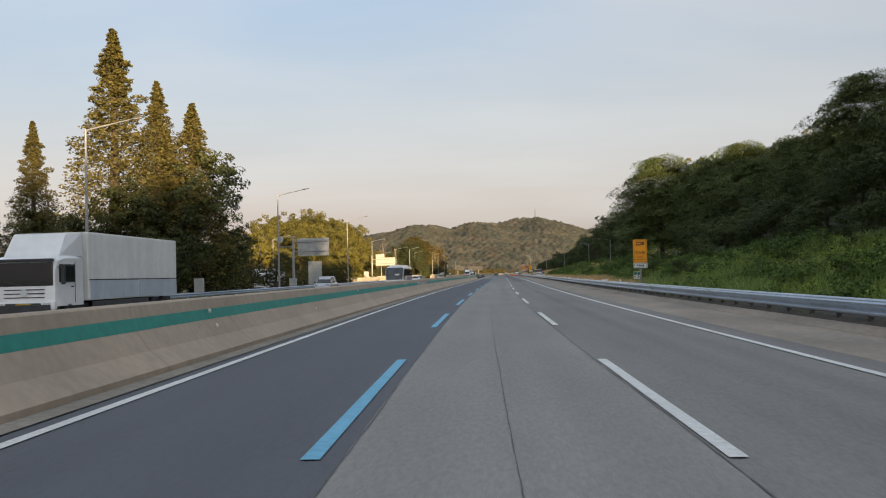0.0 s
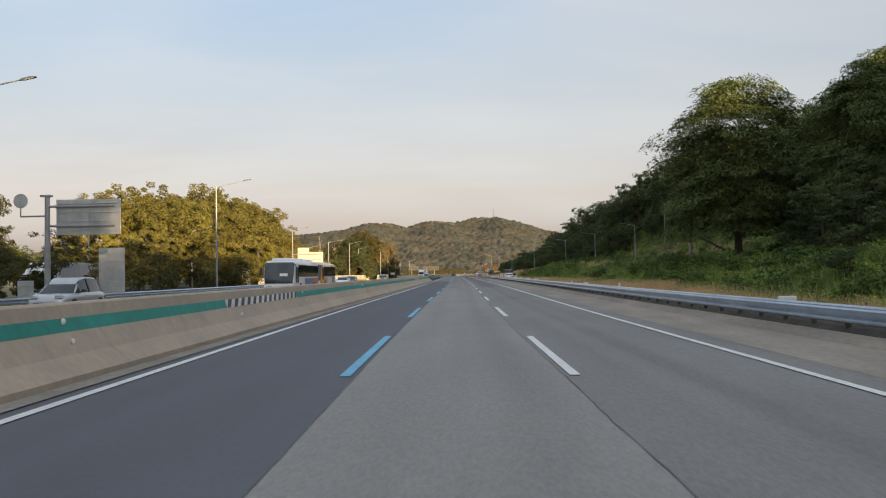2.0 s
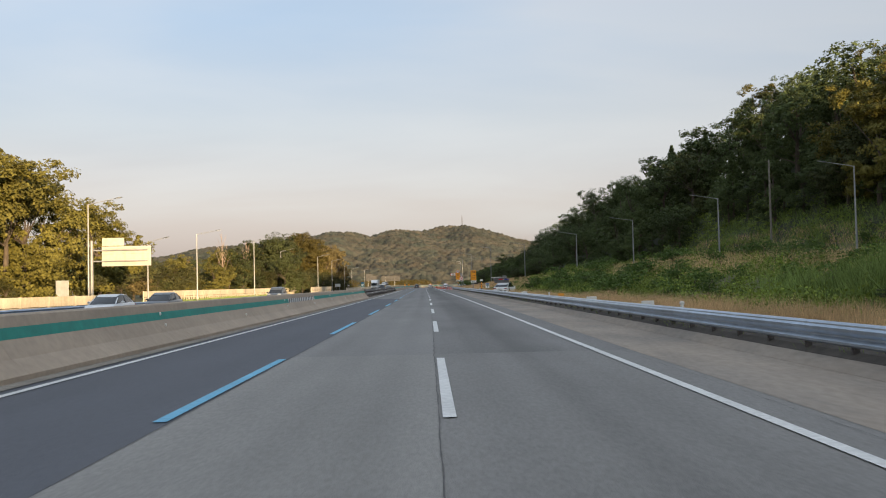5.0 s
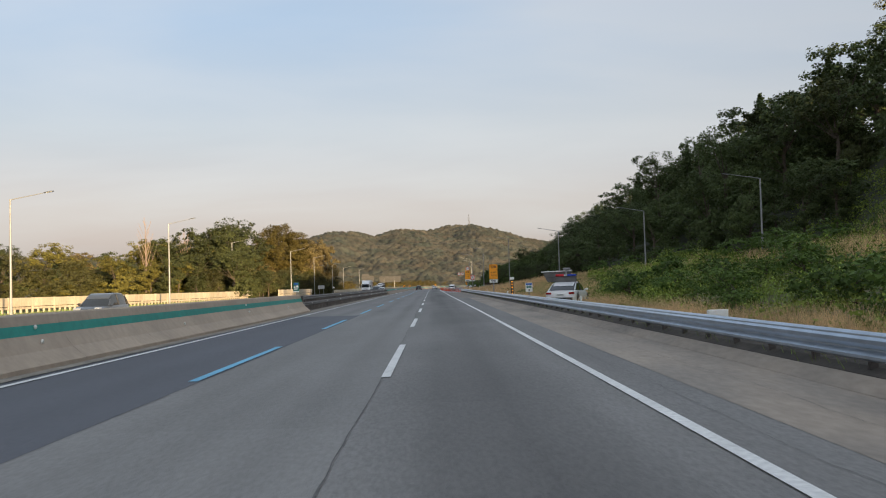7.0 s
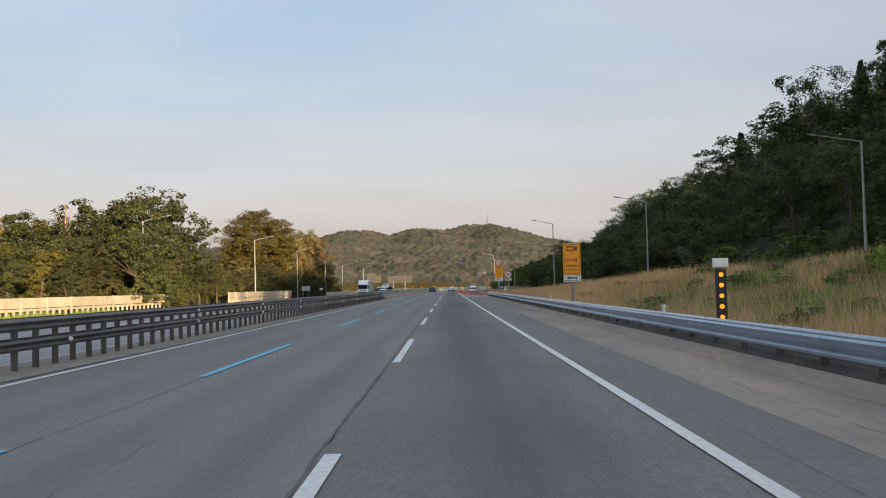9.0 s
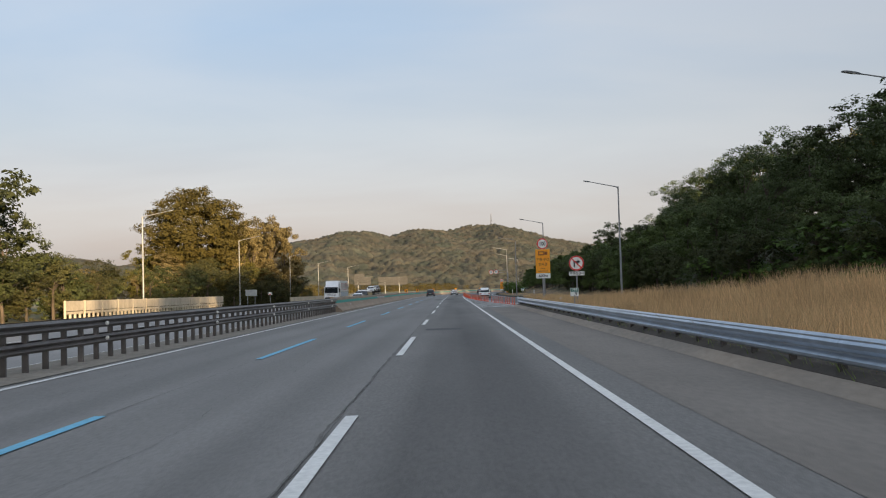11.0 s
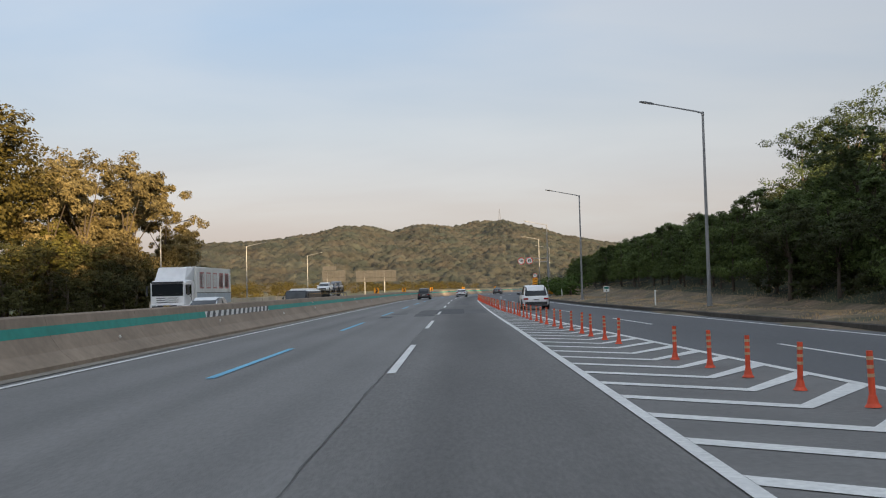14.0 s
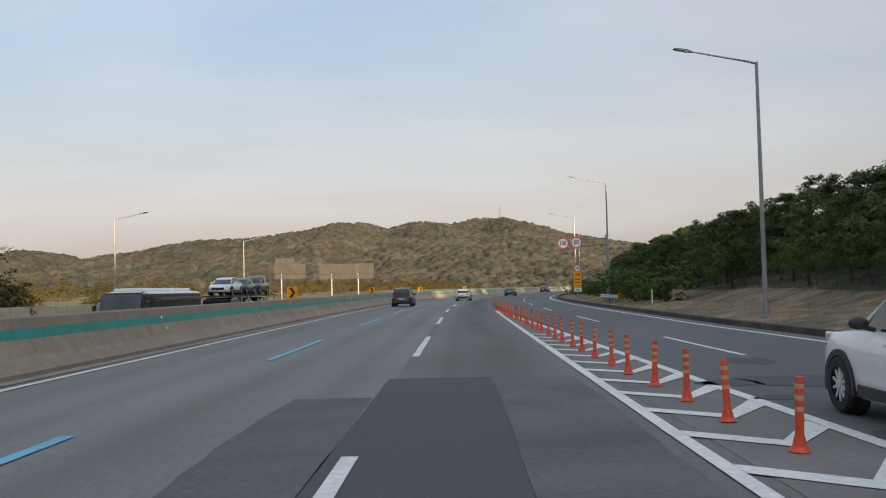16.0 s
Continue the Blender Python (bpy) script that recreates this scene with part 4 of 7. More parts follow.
for u, s, h in [(-29.8, 462, 5.0), (-30.5, 468, 5.5), (-30.0, 476, 5.0), (-30.0, 487, 5.5), (-29.5, 499, 7.0), (-30.0, 494, 6.5), (-29.5, 503, 7), (-32, 455, 7), (-31, 447, 6), (-33, 438, 7), (-30.5, 472, 6.5), (-30.5, 481, 6.5), (-30, 490, 6.5), (-34, 462, 8), (-34, 468, 8), (-38, 450, 8), (-36, 444, 8), (-38, 456, 9), (-33, 476, 8.5), (-32.5, 486, 8), (-32, 497, 8)]:
    shrub.plant(u, s, h, rnd.uniform(0, 360), 1.3, "dark shrubs beside the motorway")
# right side: wooded bank, then the long hillside above the slip road
for row in range(4):
    for k in range(30):
        s = -118 + k * 8.0 + rnd.uniform(-2, 2)
        u = HILL_EDGE(s) + 2.8 + row * 6.0 + rnd.uniform(-1.2, 1.2)
        if s > 121:
            continue
        # out of view before s = 45: trees added and heightened for their shade
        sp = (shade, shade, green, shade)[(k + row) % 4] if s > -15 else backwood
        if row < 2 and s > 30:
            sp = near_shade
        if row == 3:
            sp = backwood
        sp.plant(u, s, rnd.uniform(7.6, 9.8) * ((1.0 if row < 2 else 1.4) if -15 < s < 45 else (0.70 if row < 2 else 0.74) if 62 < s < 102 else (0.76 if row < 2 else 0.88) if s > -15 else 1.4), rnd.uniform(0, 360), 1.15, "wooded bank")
# undergrowth; its unseen stretch closes sun gaps under the crowns
for k in range(44):
    s = -110 + k * 5.3
    if s < 124:
        (shade if s > -5 else backwood).plant(HILL_EDGE(s) + 1.2 + rnd.uniform(-0.6, 0.6), s, rnd.uniform(3.4, 5.0), rnd.uniform(0, 360), 1.5, "undergrowth of the bank")
for u, s, h in [(25.0, 121.0, 16.2), (28.6, 104.0, 11.2), (33.5, 128, 13.5), (34.0, 112, 13.0), (30.0, 91, 8.6), (37, 100, 9.5), (29.6, 60, 10.8), (30.5, 77, 8.2)]:
    giant.plant(u, s, h, rnd.uniform(0, 360), 0.98, "wooded bank")
# yellow leaves put sunlight into the colour of these crest trees
SUN_TINTED = [(52.5, 226.0, 13.6), (57.0, 221.0, 14.2), (54.5, 236.0, 13.0), (60.5, 232.0, 12.6), (62.0, 222.0, 12.4)]
for u, s, h in SUN_TINTED:
    broad.plant(u, s, h, rnd.uniform(0, 360), 1.0, "trees of the hillside")
for row in range(8):
    for k in range(25):
        s = 134 + k * 12.4 + rnd.uniform(-3, 3) + (row % 2) * 6
        u = HILL_EDGE(s) + 3.0 + row * 6.6 + rnd.uniform(-1.5, 1.5)
        if row > 5 and k % 2 and s > 300:
            continue
        if s < 175:
            u += 4
        if 185 < s < 262:
            u += 5.0
        if any(math.hypot(u - a, s - b) < 4.5 for a, b, c in SUN_TINTED):
            continue
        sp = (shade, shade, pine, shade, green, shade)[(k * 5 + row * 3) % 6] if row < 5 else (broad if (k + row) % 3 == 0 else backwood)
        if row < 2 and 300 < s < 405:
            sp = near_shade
        crest = max(0.6, min(1.0, 1.04 - 0.019 * (u - 56 - 0.27 * (s - 240)))) if s < 300 else 1.0   # lower trees toward the top of the hill
        sp.plant(u, s, crest * (rnd.uniform(11, 15) if row else rnd.uniform(6.5, 11)) * (1.0 if s < 190 else 1.12 if s < 262 else 1.05 if s < 310 else 0.96 if s < 340 else (0.74 if s < 390 else 0.52) + 0.05 * row), rnd.uniform(0, 360), rnd.uniform(0.95, 1.15) * (1 if s < 340 else 1.2), "trees of the hillside")
for k in range(24):
    s = 330 + k * 4.6
    green.plant(HILL_EDGE(s) + rnd.uniform(0.8, 2.4), s, rnd.uniform(3.6, 5.4), rnd.uniform(0, 360), 1.15, "shrubs at the foot of the hill")
# hidden trees added to stop sun leaking through onto the road
for k in range(16):
    backwood.plant(46 + (k % 4) * 6 + rnd.uniform(-1, 1), 128 + (k // 4) * 10 + rnd.uniform(-2, 2), rnd.uniform(8, 10), rnd.uniform(0, 360), 1.2, "trees of the hillside")
for k in range(27):
    backwood.plant(46 + (k % 3) * 6 + rnd.uniform(-1, 1), 48 + (k // 3) * 9 + rnd.uniform(-2, 2), rnd.uniform(4.5, 6.5), rnd.uniform(0, 360), 1.5, "wooded bank")
for k in range(80):
    s = 176 + (k % 20) * 6.4 + rnd.uniform(-2, 2)
    (backwood if k > 19 else shade).plant(HILL_EDGE(s) + (8.5 if s < 262 else 4.5) + (k // 20) * 4.5 + rnd.uniform(-1.5, 1.5), s, rnd.uniform(4.0, 6.5), rnd.uniform(0, 360), 1.35, "undergrowth of the hillside")
for k in range(33):
    s = 296 + (k % 11) * 5.6 + rnd.uniform(-2, 2)
    backwood.plant(HILL_EDGE(s) + 8 + (k // 11) * 5 + rnd.uniform(-1.5, 1.5), s, rnd.uniform(4.0, 6.0), rnd.uniform(0, 360), 1.5)
# unseen from the road, added to block a patch of sun on it
for k in range(28):
    backwood.plant(56 + (k % 4) * 7 + rnd.uniform(-1.5, 1.5), 118 + (k // 4) * 9 + rnd.uniform(-2, 2), rnd.uniform(10, 12), rnd.uniform(0, 360), 1.3)
# plantation along the slip road
for row in range(4):
    for k in range(64):
        s = 398 + k * 3.6 + rnd.uniform(-0.8, 0.8)
        u = 24.0 + row * 2.6 + rnd.uniform(-0.6, 0.6)
        if row == 3 and k % 2:
            continue
        young.plant(u, s, (rnd.uniform(4.3, 6.0) + row * 0.35) * (1.0 if s < 420 else 0.88), rnd.uniform(0, 360), rnd.uniform(1.0, 1.25), "plantation beside the slip road")
for k in range(60):
    s = 398 + (k % 30) * 5.2 + rnd.uniform(-1.5, 1.5)
    backwood.plant(33.5 + (k // 30) * 3 + rnd.uniform(-0.8, 0.8), s, rnd.uniform(3.4, 5.0), rnd.uniform(0, 360), 1.5)
for k in range(22):
    s = 405 + k * 13
    shade.plant(37 + rnd.uniform(-2, 6), s, rnd.uniform(5.6, 7.4) * (1.0 if s < 440 else 0.85), rnd.uniform(0, 360), 1.1, "trees behind the plantation")
for u, s, h in [(41, 408, 11.5), (50, 418, 13.5), (43, 424, 11), (51, 436, 13.5), (42, 440, 10.5), (52, 455, 12), (45, 458, 9), (52, 470, 11), (46, 482, 9), (52, 494, 9.5), (57, 512, 9.5), (63.5, 545, 19.5), (70, 540, 21), (71, 553, 21.5), (78, 548, 23), (83, 536, 23.5), (87, 553, 25), (95, 545, 25), (104, 556, 25)]:
    near_shade.plant(u, s, h, rnd.uniform(0, 360), 1.1, "tall trees behind the plantation")
for u, s, h in [(47, 552, 8), (56, 535, 8.5), (50, 512, 8)]:
    green.plant(u, s, h, rnd.uniform(0, 360), 1.0)
for k in range(26):                       # foot of the mountain, beyond the bend
    s, u = 640 + k * 11, 30 + (k % 4) * 7 + rnd.uniform(-2, 2)
    green.plant(u, s, rnd.uniform(6, 9), rnd.uniform(0, 360), 1.2, "trees beyond the bend")

backwood.finish("deep_woods", "dark green deciduous woods deep on the hillside, with unseen trees added as a sun screen")
lowwood = Woods(10, 4.6, 0.3, 900, 0.34, 57, "bronze")
for k in range(150):                      # low woods between the far carriageway and the mountain
    s = 520 + (k % 50) * 9 + rnd.uniform(-4, 4)
    lowwood.plant(-52 - (k // 50) * 17 - max(0, s - 600) * 0.35 + rnd.uniform(-6, 6), s, rnd.uniform(3.5, 5.5), rnd.uniform(0, 360), 1.5)
lowwood.finish("low_woods", "golden-brown low woods before the mountain")


def bare_tree(height, seed):
    """A leafless tree: trunk and thin upright limbs that fork."""
    t = empty("bare_tree")
    r = random.Random(seed)
    bm = fresh()
    rod(bm, (0, 0, -0.4), (0.1, 0, height * 0.5), 0.17, 0.10, 8)
    rod(bm, (0.1, 0, height * 0.5), (0.0, 0.05, height), 0.10, 0.015, 6)
    part("trunk", bm, PALE_BARK, t)
    for i in range(16):
        f = 0.28 + 0.62 * i / 16
        a_, ln = i * 2.4 + r.uniform(-.4, .4), height * 0.36 * (1.1 - f * 0.8)
        o = Vector((0.1 * min(1, f * 2), 0, height * f))
        e = o + Vector((math.cos(a_) * ln * 0.42, math.sin(a_) * ln * 0.42, ln))
        br = fresh()
        rod(br, o, e, 0.055 * (1.2 - f), 0.012, 5)
        for k in range(4):
            w = o.lerp(e, 0.35 + 0.16 * k)
            b_ = a_ + r.uniform(-1.5, 1.5)
            rod(br, w, w + Vector((math.cos(b_) * 0.35, math.sin(b_) * 0.35, 0.8)) * ln * 0.42, 0.022, 0.006, 4)
        part("limb", br, PALE_BARK, t)
    return tagged(t, "pale leafless tree standing among leafy ones", "tree")


PALE_BARK = mat("pale_bark", (0.30, 0.22, 0.17), 0.9, vary=0.2, scale=4)
for u, s, h, seed in [(-41.5, 331, 13.4, 1), (-38.5, 343, 12.0, 4)]:
    bare_tree(h, seed).matrix_basis = frame_at(u, s, ground_z(u, s))

# ---------- mountain ----------
RIDGE = [(-1500, 1600, 50), (-760, 1600, 56), (-590, 1600, 59), (-538, 1600, 62), (-501, 1600, 57), (-470, 1600, 44), (-439, 1640, 56), (-378, 1650, 69), (-352, 1650, 72), (-295, 1650, 73), (-249, 1650, 74), (-211, 1650, 80), (-163, 1690, 97), (-132, 1690, 94), (-99, 1760, 92), (-62, 1860, 108), (-10, 1960, 109), (40, 2060, 125), (75, 2060, 126), (120, 2060, 116), (174, 2060, 96), (225, 2050, 85), (320, 2000, 64), (520, 1900, 44), (900, 1800, 30)]
RX, RY, RZ = ([r[i] for r in RIDGE] for i in range(3))


def mount_z(x, y):
    """Bare height of the mountain side, without the canopy."""
    crest, yr, foot = float(np.interp(x, RX, RZ)) - 4.0, float(np.interp(x, RX, RY)), float(np.interp(x, [-900, -300, -100], [1080, 1180, 1272]))
    f = (y - foot) / (yr - foot)
    if f <= 0:
        return -3
    fall = math.sin(min(1, f) * math.pi / 2) ** 1.25 if f < 1 else max(0.3, 1 - (f - 1) * 1.2)
    spur = 0.80 + 0.26 * noise.noise((x * 0.0058, y * 0.0017, 1.0)) + 0.12 * noise.noise((x * 0.017, y * 0.006, 5.0))
    mix_ = min(1, f) ** 3
    return crest * fall * (spur * (1 - mix_) + mix_) + 2.2 * noise.noise((x * 0.023, y * 0.023, 2.0))


def canopy_z(x, y):
    """Top of the woods: round crowns side by side, of uneven height."""
    wx, wy = x + 2.0 * noise.noise((x * 0.11, y * 0.11, 6.0)), y + 2.0 * noise.noise((x * 0.11, y * 0.11, 8.0))
    d = noise.voronoi((wx / 7.8, wy / 9.6, 0.0))[0][0]
    tall = 1.0 + 0.55 * noise.noise((x * 0.05, y * 0.04, 3.0))
    return mount_z(x, y) + tall * 5.6 * math.sqrt(max(0.0, 1 - 1.5 * min(0.66, d))) + 0.9 * noise.noise((x * 0.35, y * 0.35, 1.0))


gx, gy = np.arange(-680, 330, 2.7), np.arange(1140, 2130, 3.8)
mount_top = np.array([[canopy_z(float(x), float(y)) if y < np.interp(x, RX, RY) + 60 else mount_z(float(x), float(y)) for x in gx] for y in gy])
k = len(gx)
vs = [(float(x), float(y), float(mount_top[j, i])) for j, y in enumerate(gy) for i, x in enumerate(gx)]
fs = [(j * k + i, j * k + i + 1, (j + 1) * k + i + 1, (j + 1) * k + i) for j in range(len(gy) - 1) for i in range(k - 1) if max(mount_top[j, i], mount_top[j + 1, i + 1]) > -2.5]
# canopy colour greyed and evened out, standing for haze over the distance
HAZED_LEAF = mat("haze_greyed_canopy", (0.090, 0.080, 0.062), 0.9, island=0.14, vary=0.18, scale=0.10, vary2=0.24, scale2=0.018, tint=(0.062, 0.070, 0.057), spec=0.1)
hill = tagged(part("mountain", (vs, fs), HAZED_LEAF, None), "low wooded mountain closing the view", "mountain", kind="structure")
for p in hill.data.polygons:
    p.use_smooth = True
rng = np.random.default_rng(4)
n = 260000                                   # loose sprays that break up the crowns
px, py = rng.uniform(-670, 320, n), 1145 + 980 * rng.random(n) ** 0.85
fx, fy = (px - gx[0]) / 2.7, (py - gy[0]) / 3.8
ix, iy = np.clip(fx.astype(int), 0, k - 2), np.clip(fy.astype(int), 0, len(gy) - 2)
fx, fy = fx - ix, fy - iy
pz = (mount_top[iy, ix] * (1 - fx) + mount_top[iy, ix + 1] * fx) * (1 - fy) + (mount_top[iy + 1, ix] * (1 - fx) + mount_top[iy + 1, ix + 1] * fx) * fy
ok = (pz > 1.5) & (py < np.interp(px, RX, RY) + 25)
spots = np.stack([px, py, pz + rng.uniform(-0.3, 0.7, n)], 1)[ok]
slope_x, slope_y = np.gradient(mount_top, 2.7, axis=1)[iy, ix][ok], np.gradient(mount_top, 3.8, axis=0)[iy, ix][ok]
way = np.stack([-slope_x, -slope_y, np.full(len(spots), 0.8)], 1)
v, f = leaves(spots, 1.15, rng, 0.0, way)
me = bpy.data.meshes.new("mountain_woods")
me.from_pydata(v.tolist(), [], f)
me.materials.append(HAZED_LEAF)
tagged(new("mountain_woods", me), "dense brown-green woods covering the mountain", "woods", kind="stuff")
MAST_STEEL = mat("mast_steel", (0.10, 0.10, 0.105), 0.6, 0.2, vary=0.1, scale=2)
bm = fresh()
for sx, sy in ((-2.2, -2.2), (2.2, -2.2), (2.2, 2.2), (-2.2, 2.2)):
    rod(bm, (sx, sy, -6), (sx * 0.15, sy * 0.15, 22), 0.35, 0.2, 5)
for z, f in ((2, 0.75), (8, 0.55), (14, 0.36), (19, 0.2)):
    for a, b in (((-1, -1), (1, -1)), ((1, -1), (1, 1)), ((1, 1), (-1, 1)), ((-1, 1), (-1, -1))):
        rod(bm, (a[0] * 2.4 * f, a[1] * 2.4 * f, z), (b[0] * 2.4 * f, b[1] * 2.4 * f, z + 2), 0.14, n=4)
tw = part("radio_mast", bm, MAST_STEEL, None)
tagged(tw, "slender grey lattice mast on the summit", "mast")
tw.matrix_basis = Matrix.Translation((74, 2056, mount_z(74, 2056) + 3)) @ Matrix.Scale(0.95, 4)

# ---------- street lamps ----------
LAMP_HEAD = mat("lamp_housing", (0.11, 0.115, 0.12), 0.5, 0.2, vary=0.1, scale=8)
LAMP_GLASS = mat("lamp_lens", (0.6, 0.6, 0.58), 0.2)


def street_lamp(height, arm, rise=0.52):
    """Tapered pole with one straight outreach arm toward +x and a slim flat lamp head in line with it."""
    t = empty("street_lamp")
    bm = fresh()
    rod(bm, (0, 0, 0), (0, 0, height), 0.105, 0.06, 10)
    part("pole", bm, POLE_STEEL, t)
    bm = fresh()
    box(bm, -0.2, 0.2, -0.2, 0.2, 0, 0.035, 0.01)
    rod(bm, (0, 0, 0.03), (0, 0, 0.55), 0.14, 0.14, 10)
    part("base_plate", bm, POLE_STEEL, t)
    bm = fresh()
    rod(bm, (0, 0, height - 0.22), (0, 0, height + 0.02), 0.072, 0.072, 10)
    part("collar", bm, POLE_STEEL, t)
    bm = fresh()
    rod(bm, (-0.02, 0, height - 0.06), (0.35, 0, height + 0.05), 0.05, 0.045, 8)
    rod(bm, (0.33, 0, height + 0.045), (arm, 0, height + rise), 0.045, 0.032, 8)
    part("arm", bm, POLE_STEEL, t)
    m = Matrix.Translation((arm, 0, height + rise)) @ Matrix.Rotation(-math.atan2(rise, arm), 4, "Y")
    secs = [[(x, -w, -0.03), (x, w, -0.03), (x, w * 0.8, h), (x, -w * 0.8, h)] for x, w, h in ((-0.08, 0.045, 0.03), (0.12, 0.10, 0.055), (0.45, 0.135, 0.05), (0.72, 0.11, 0.02))]
    vs = [m @ Vector(q) for sec in secs for q in sec]
    fs = [(4 * i + j, 4 * i + (j + 1) % 4, 4 * i + 4 + (j + 1) % 4, 4 * i + 4 + j) for i in range(3) for j in range(4)] + [(3, 2, 1, 0), (12, 13, 14, 15)]
    h = part("lamp_head", (vs, fs), LAMP_HEAD, t)
    bm = fresh()
    box(bm, 0.14, 0.62, -0.09, 0.09, -0.05, -0.032, 0.005, m)
    part("lens", bm, LAMP_GLASS, h)
    return t


lamp_l = tagged(street_lamp(10.4, 2.65), "tall grey steel street lamp with a single arm", "street lamp", "street lamps of the motorway")
lamp_l.matrix_basis = frame_at(-20.9, 87, 0.0)
for u, s in [(-20.9, 42), (-21.3, 132), (-30.0, 219), (-28.3, 298), (-31.0, 347), (-27.6, 393), (-28.4, 440), (-28.1, 482), (-29.5, 525), (-29.8, 566)]:
    copy_thing(lamp_l, frame_at(u, s, ground_z(u, s)))
small = tagged(street_lamp(7.6, 1.9, 0.42), "shorter grey steel street lamp on the side road", "street lamp", "lamps of the side road")
small.matrix_basis = frame_at(-33, 191, ground_z(-33, 191))
for u, s in [(-33, 100), (-32, 128), (-32, 160), (-30.5, 240)]:
    copy_thing(small, frame_at(u, s, ground_z(u, s)))
for u, s, top in [(44.4, 214.8, 12.0), (39.2, 239.4, 11.3), (34.8, 266, 10.6), (31.6, 298, 10.3), (26.2, 337, 10.2), (22.2, 389, 11.5), (18.8, 432.6, 11.1), (17.5, 476.3, 10.9), (17.9, 522.6, 11.0), (17.6, 566, 11), (17.6, 610, 11)]:
    z = ground_z(u, s)
    lp = copy_thing(lamp_l, frame_at(u, s, z, 180))
    lp.scale = (1.04, 1, (top - z) / 10.4)
for u, s, top in [(-28.0, 254, 9.3)]:
    copy_thing(lamp_l, frame_at(u, s, ground_z(u, s))).scale = (1, 1, top / 10.4)
# ---------- verge plants ----------
def tufts(name, spots, height, width, material, label, category, seed, lean=0.34):
    """Very many single blades; spots: n x 3 feet of the blades."""
    rng = np.random.default_rng(seed)
    n = len(spots)
    h = height * rng.uniform(0.55, 1.35, n)
    t = rng.uniform(0, 6.283, n)
    side = np.stack([np.cos(t), np.sin(t), 0 * t], 1) * (width * rng.uniform(0.6, 1.4, n))[:, None]
    top = spots + np.stack([rng.normal(size=n) * lean * h, rng.normal(size=n) * lean * h, h], 1)
    v = np.stack([spots - side, spots + side, top], 1).reshape(-1, 3)
    me = bpy.data.meshes.new(name)
    me.from_pydata(v.tolist(), [], [(3 * i, 3 * i + 1, 3 * i + 2) for i in range(n)])
    me.materials.append(material)
    return tagged(new(name, me), label, category, kind="stuff")


def scatter(n, s0, s1, lo, hi, seed, keep=None):
    """Feet on the ground between two offsets, thick in patches."""
    rng = np.random.default_rng(seed)
    out = []
    while len(out) < n:
        s = s0 + (s1 - s0) * rng.random()
        a, b = (lo(s) if callable(lo) else lo), (hi(s) if callable(hi) else hi)
        if b <= a:
            continue
        u = a + (b - a) * rng.random()
        if noise.noise((u * 0.45, s * 0.22, seed * 1.0)) + 0.35 < rng.random() * 0.7:
            continue
        if keep and not keep(u, s):
            continue
        p = at(u, s, ground_z(u, s) - 0.03)
        out.append((p.x, p.y, p.z))
    return np.array(out)


DRY = mat("dry_straw", (0.62, 0.43, 0.23), 0.9, island=0.35, vary2=0.25, scale2=0.3, spec=0.1, translucent=0.2)
REED = mat("green_reeds", (0.205, 0.275, 0.080), 0.8, island=0.4, vary2=0.3, scale2=0.25, spec=0.1, translucent=0.2)
in_slip = lambda u, s: not (s > 225 and SLIP_L(s) - 1.0 < u < SLIP_R(s) + 0.8)
tufts("dry_grass", scatter(150000, 52, 373, 11.4, ramp_between([(0, 14.6), (130, 14.8), (165, 15.2), (200, 14.8), (225, 14.8), (241, 15.0), (255, 17.5), (265, 20), (300, 22), (345, 16), (373, 12.6)]), 21, in_slip), 0.78, 0.0095, DRY, "tall straw-coloured dry grass on the verge", "grass", 1)
tufts("dry_grass_bank", scatter(44000, 150, 372, lambda s: max(11.6, SLIP_L(s) - 8.5), lambda s: SLIP_L(s) - 1.0, 22, in_slip), 0.75, 0.017, DRY, "straw-coloured grass along the slip road", "grass", 2)
tufts("crest_straw", scatter(24000, 172, 232, 22, 34, 38, in_slip), 0.95, 0.012, DRY, "straw-coloured grass on the crest of the bank", "grass", 15)
tufts("hillfoot_straw", scatter(4500, 205, 262, lambda s: HILL_EDGE(s) - 0.3, lambda s: HILL_EDGE(s) + 5, 39), 0.6, 0.022, DRY, "straw-coloured grass at the foot of the wooded hill", "grass", 16)
tufts("hillfoot_grass", scatter(22000, 165, 262, lambda s: HILL_EDGE(s) - 0.3, lambda s: HILL_EDGE(s) + 9, 40), 0.6, 0.026, REED, "green grass at the foot of the wooded hill", "grass", 17)
tufts("rail_straw", scatter(46000, 100, 188, 11.9, 15.2, 42), 0.85, 0.011, DRY, "straw-coloured grass behind the guard rail", "grass", 18)
tufts("overhang_reeds", scatter(2600, 27, 52, 11.3, 12.7, 43), 1.2, 0.022, REED, "tall green reeds leaning over the guard rail", "grass", 19, 0.5)
tufts("mixed_grass", scatter(34000, 246, 300, 14.5, lambda s: min(24, SLIP_L(s) - 1.0), 36, in_slip), 0.62, 0.016, REED, "green grass among the dry straw on the verge", "grass", 14)
tufts("reeds", scatter(60000, -25, 150, ramp_between([(-25, 11.6), (50, 11.8), (62, 14.0), (150, 14.4)]), 22.5, 23), 0.75, 0.03, REED, "tall green reeds and weeds on the bank", "grass", 3)
tufts("reeds_bank", scatter(9000, 112, 275, ramp_between([(100, 14), (200, 16), (275, 19)]), lambda s: max(18, SLIP_L(s) - 11.0), 24, in_slip), 0.7, 0.02, REED, "green reeds and weeds between road and slip road", "grass", 4)
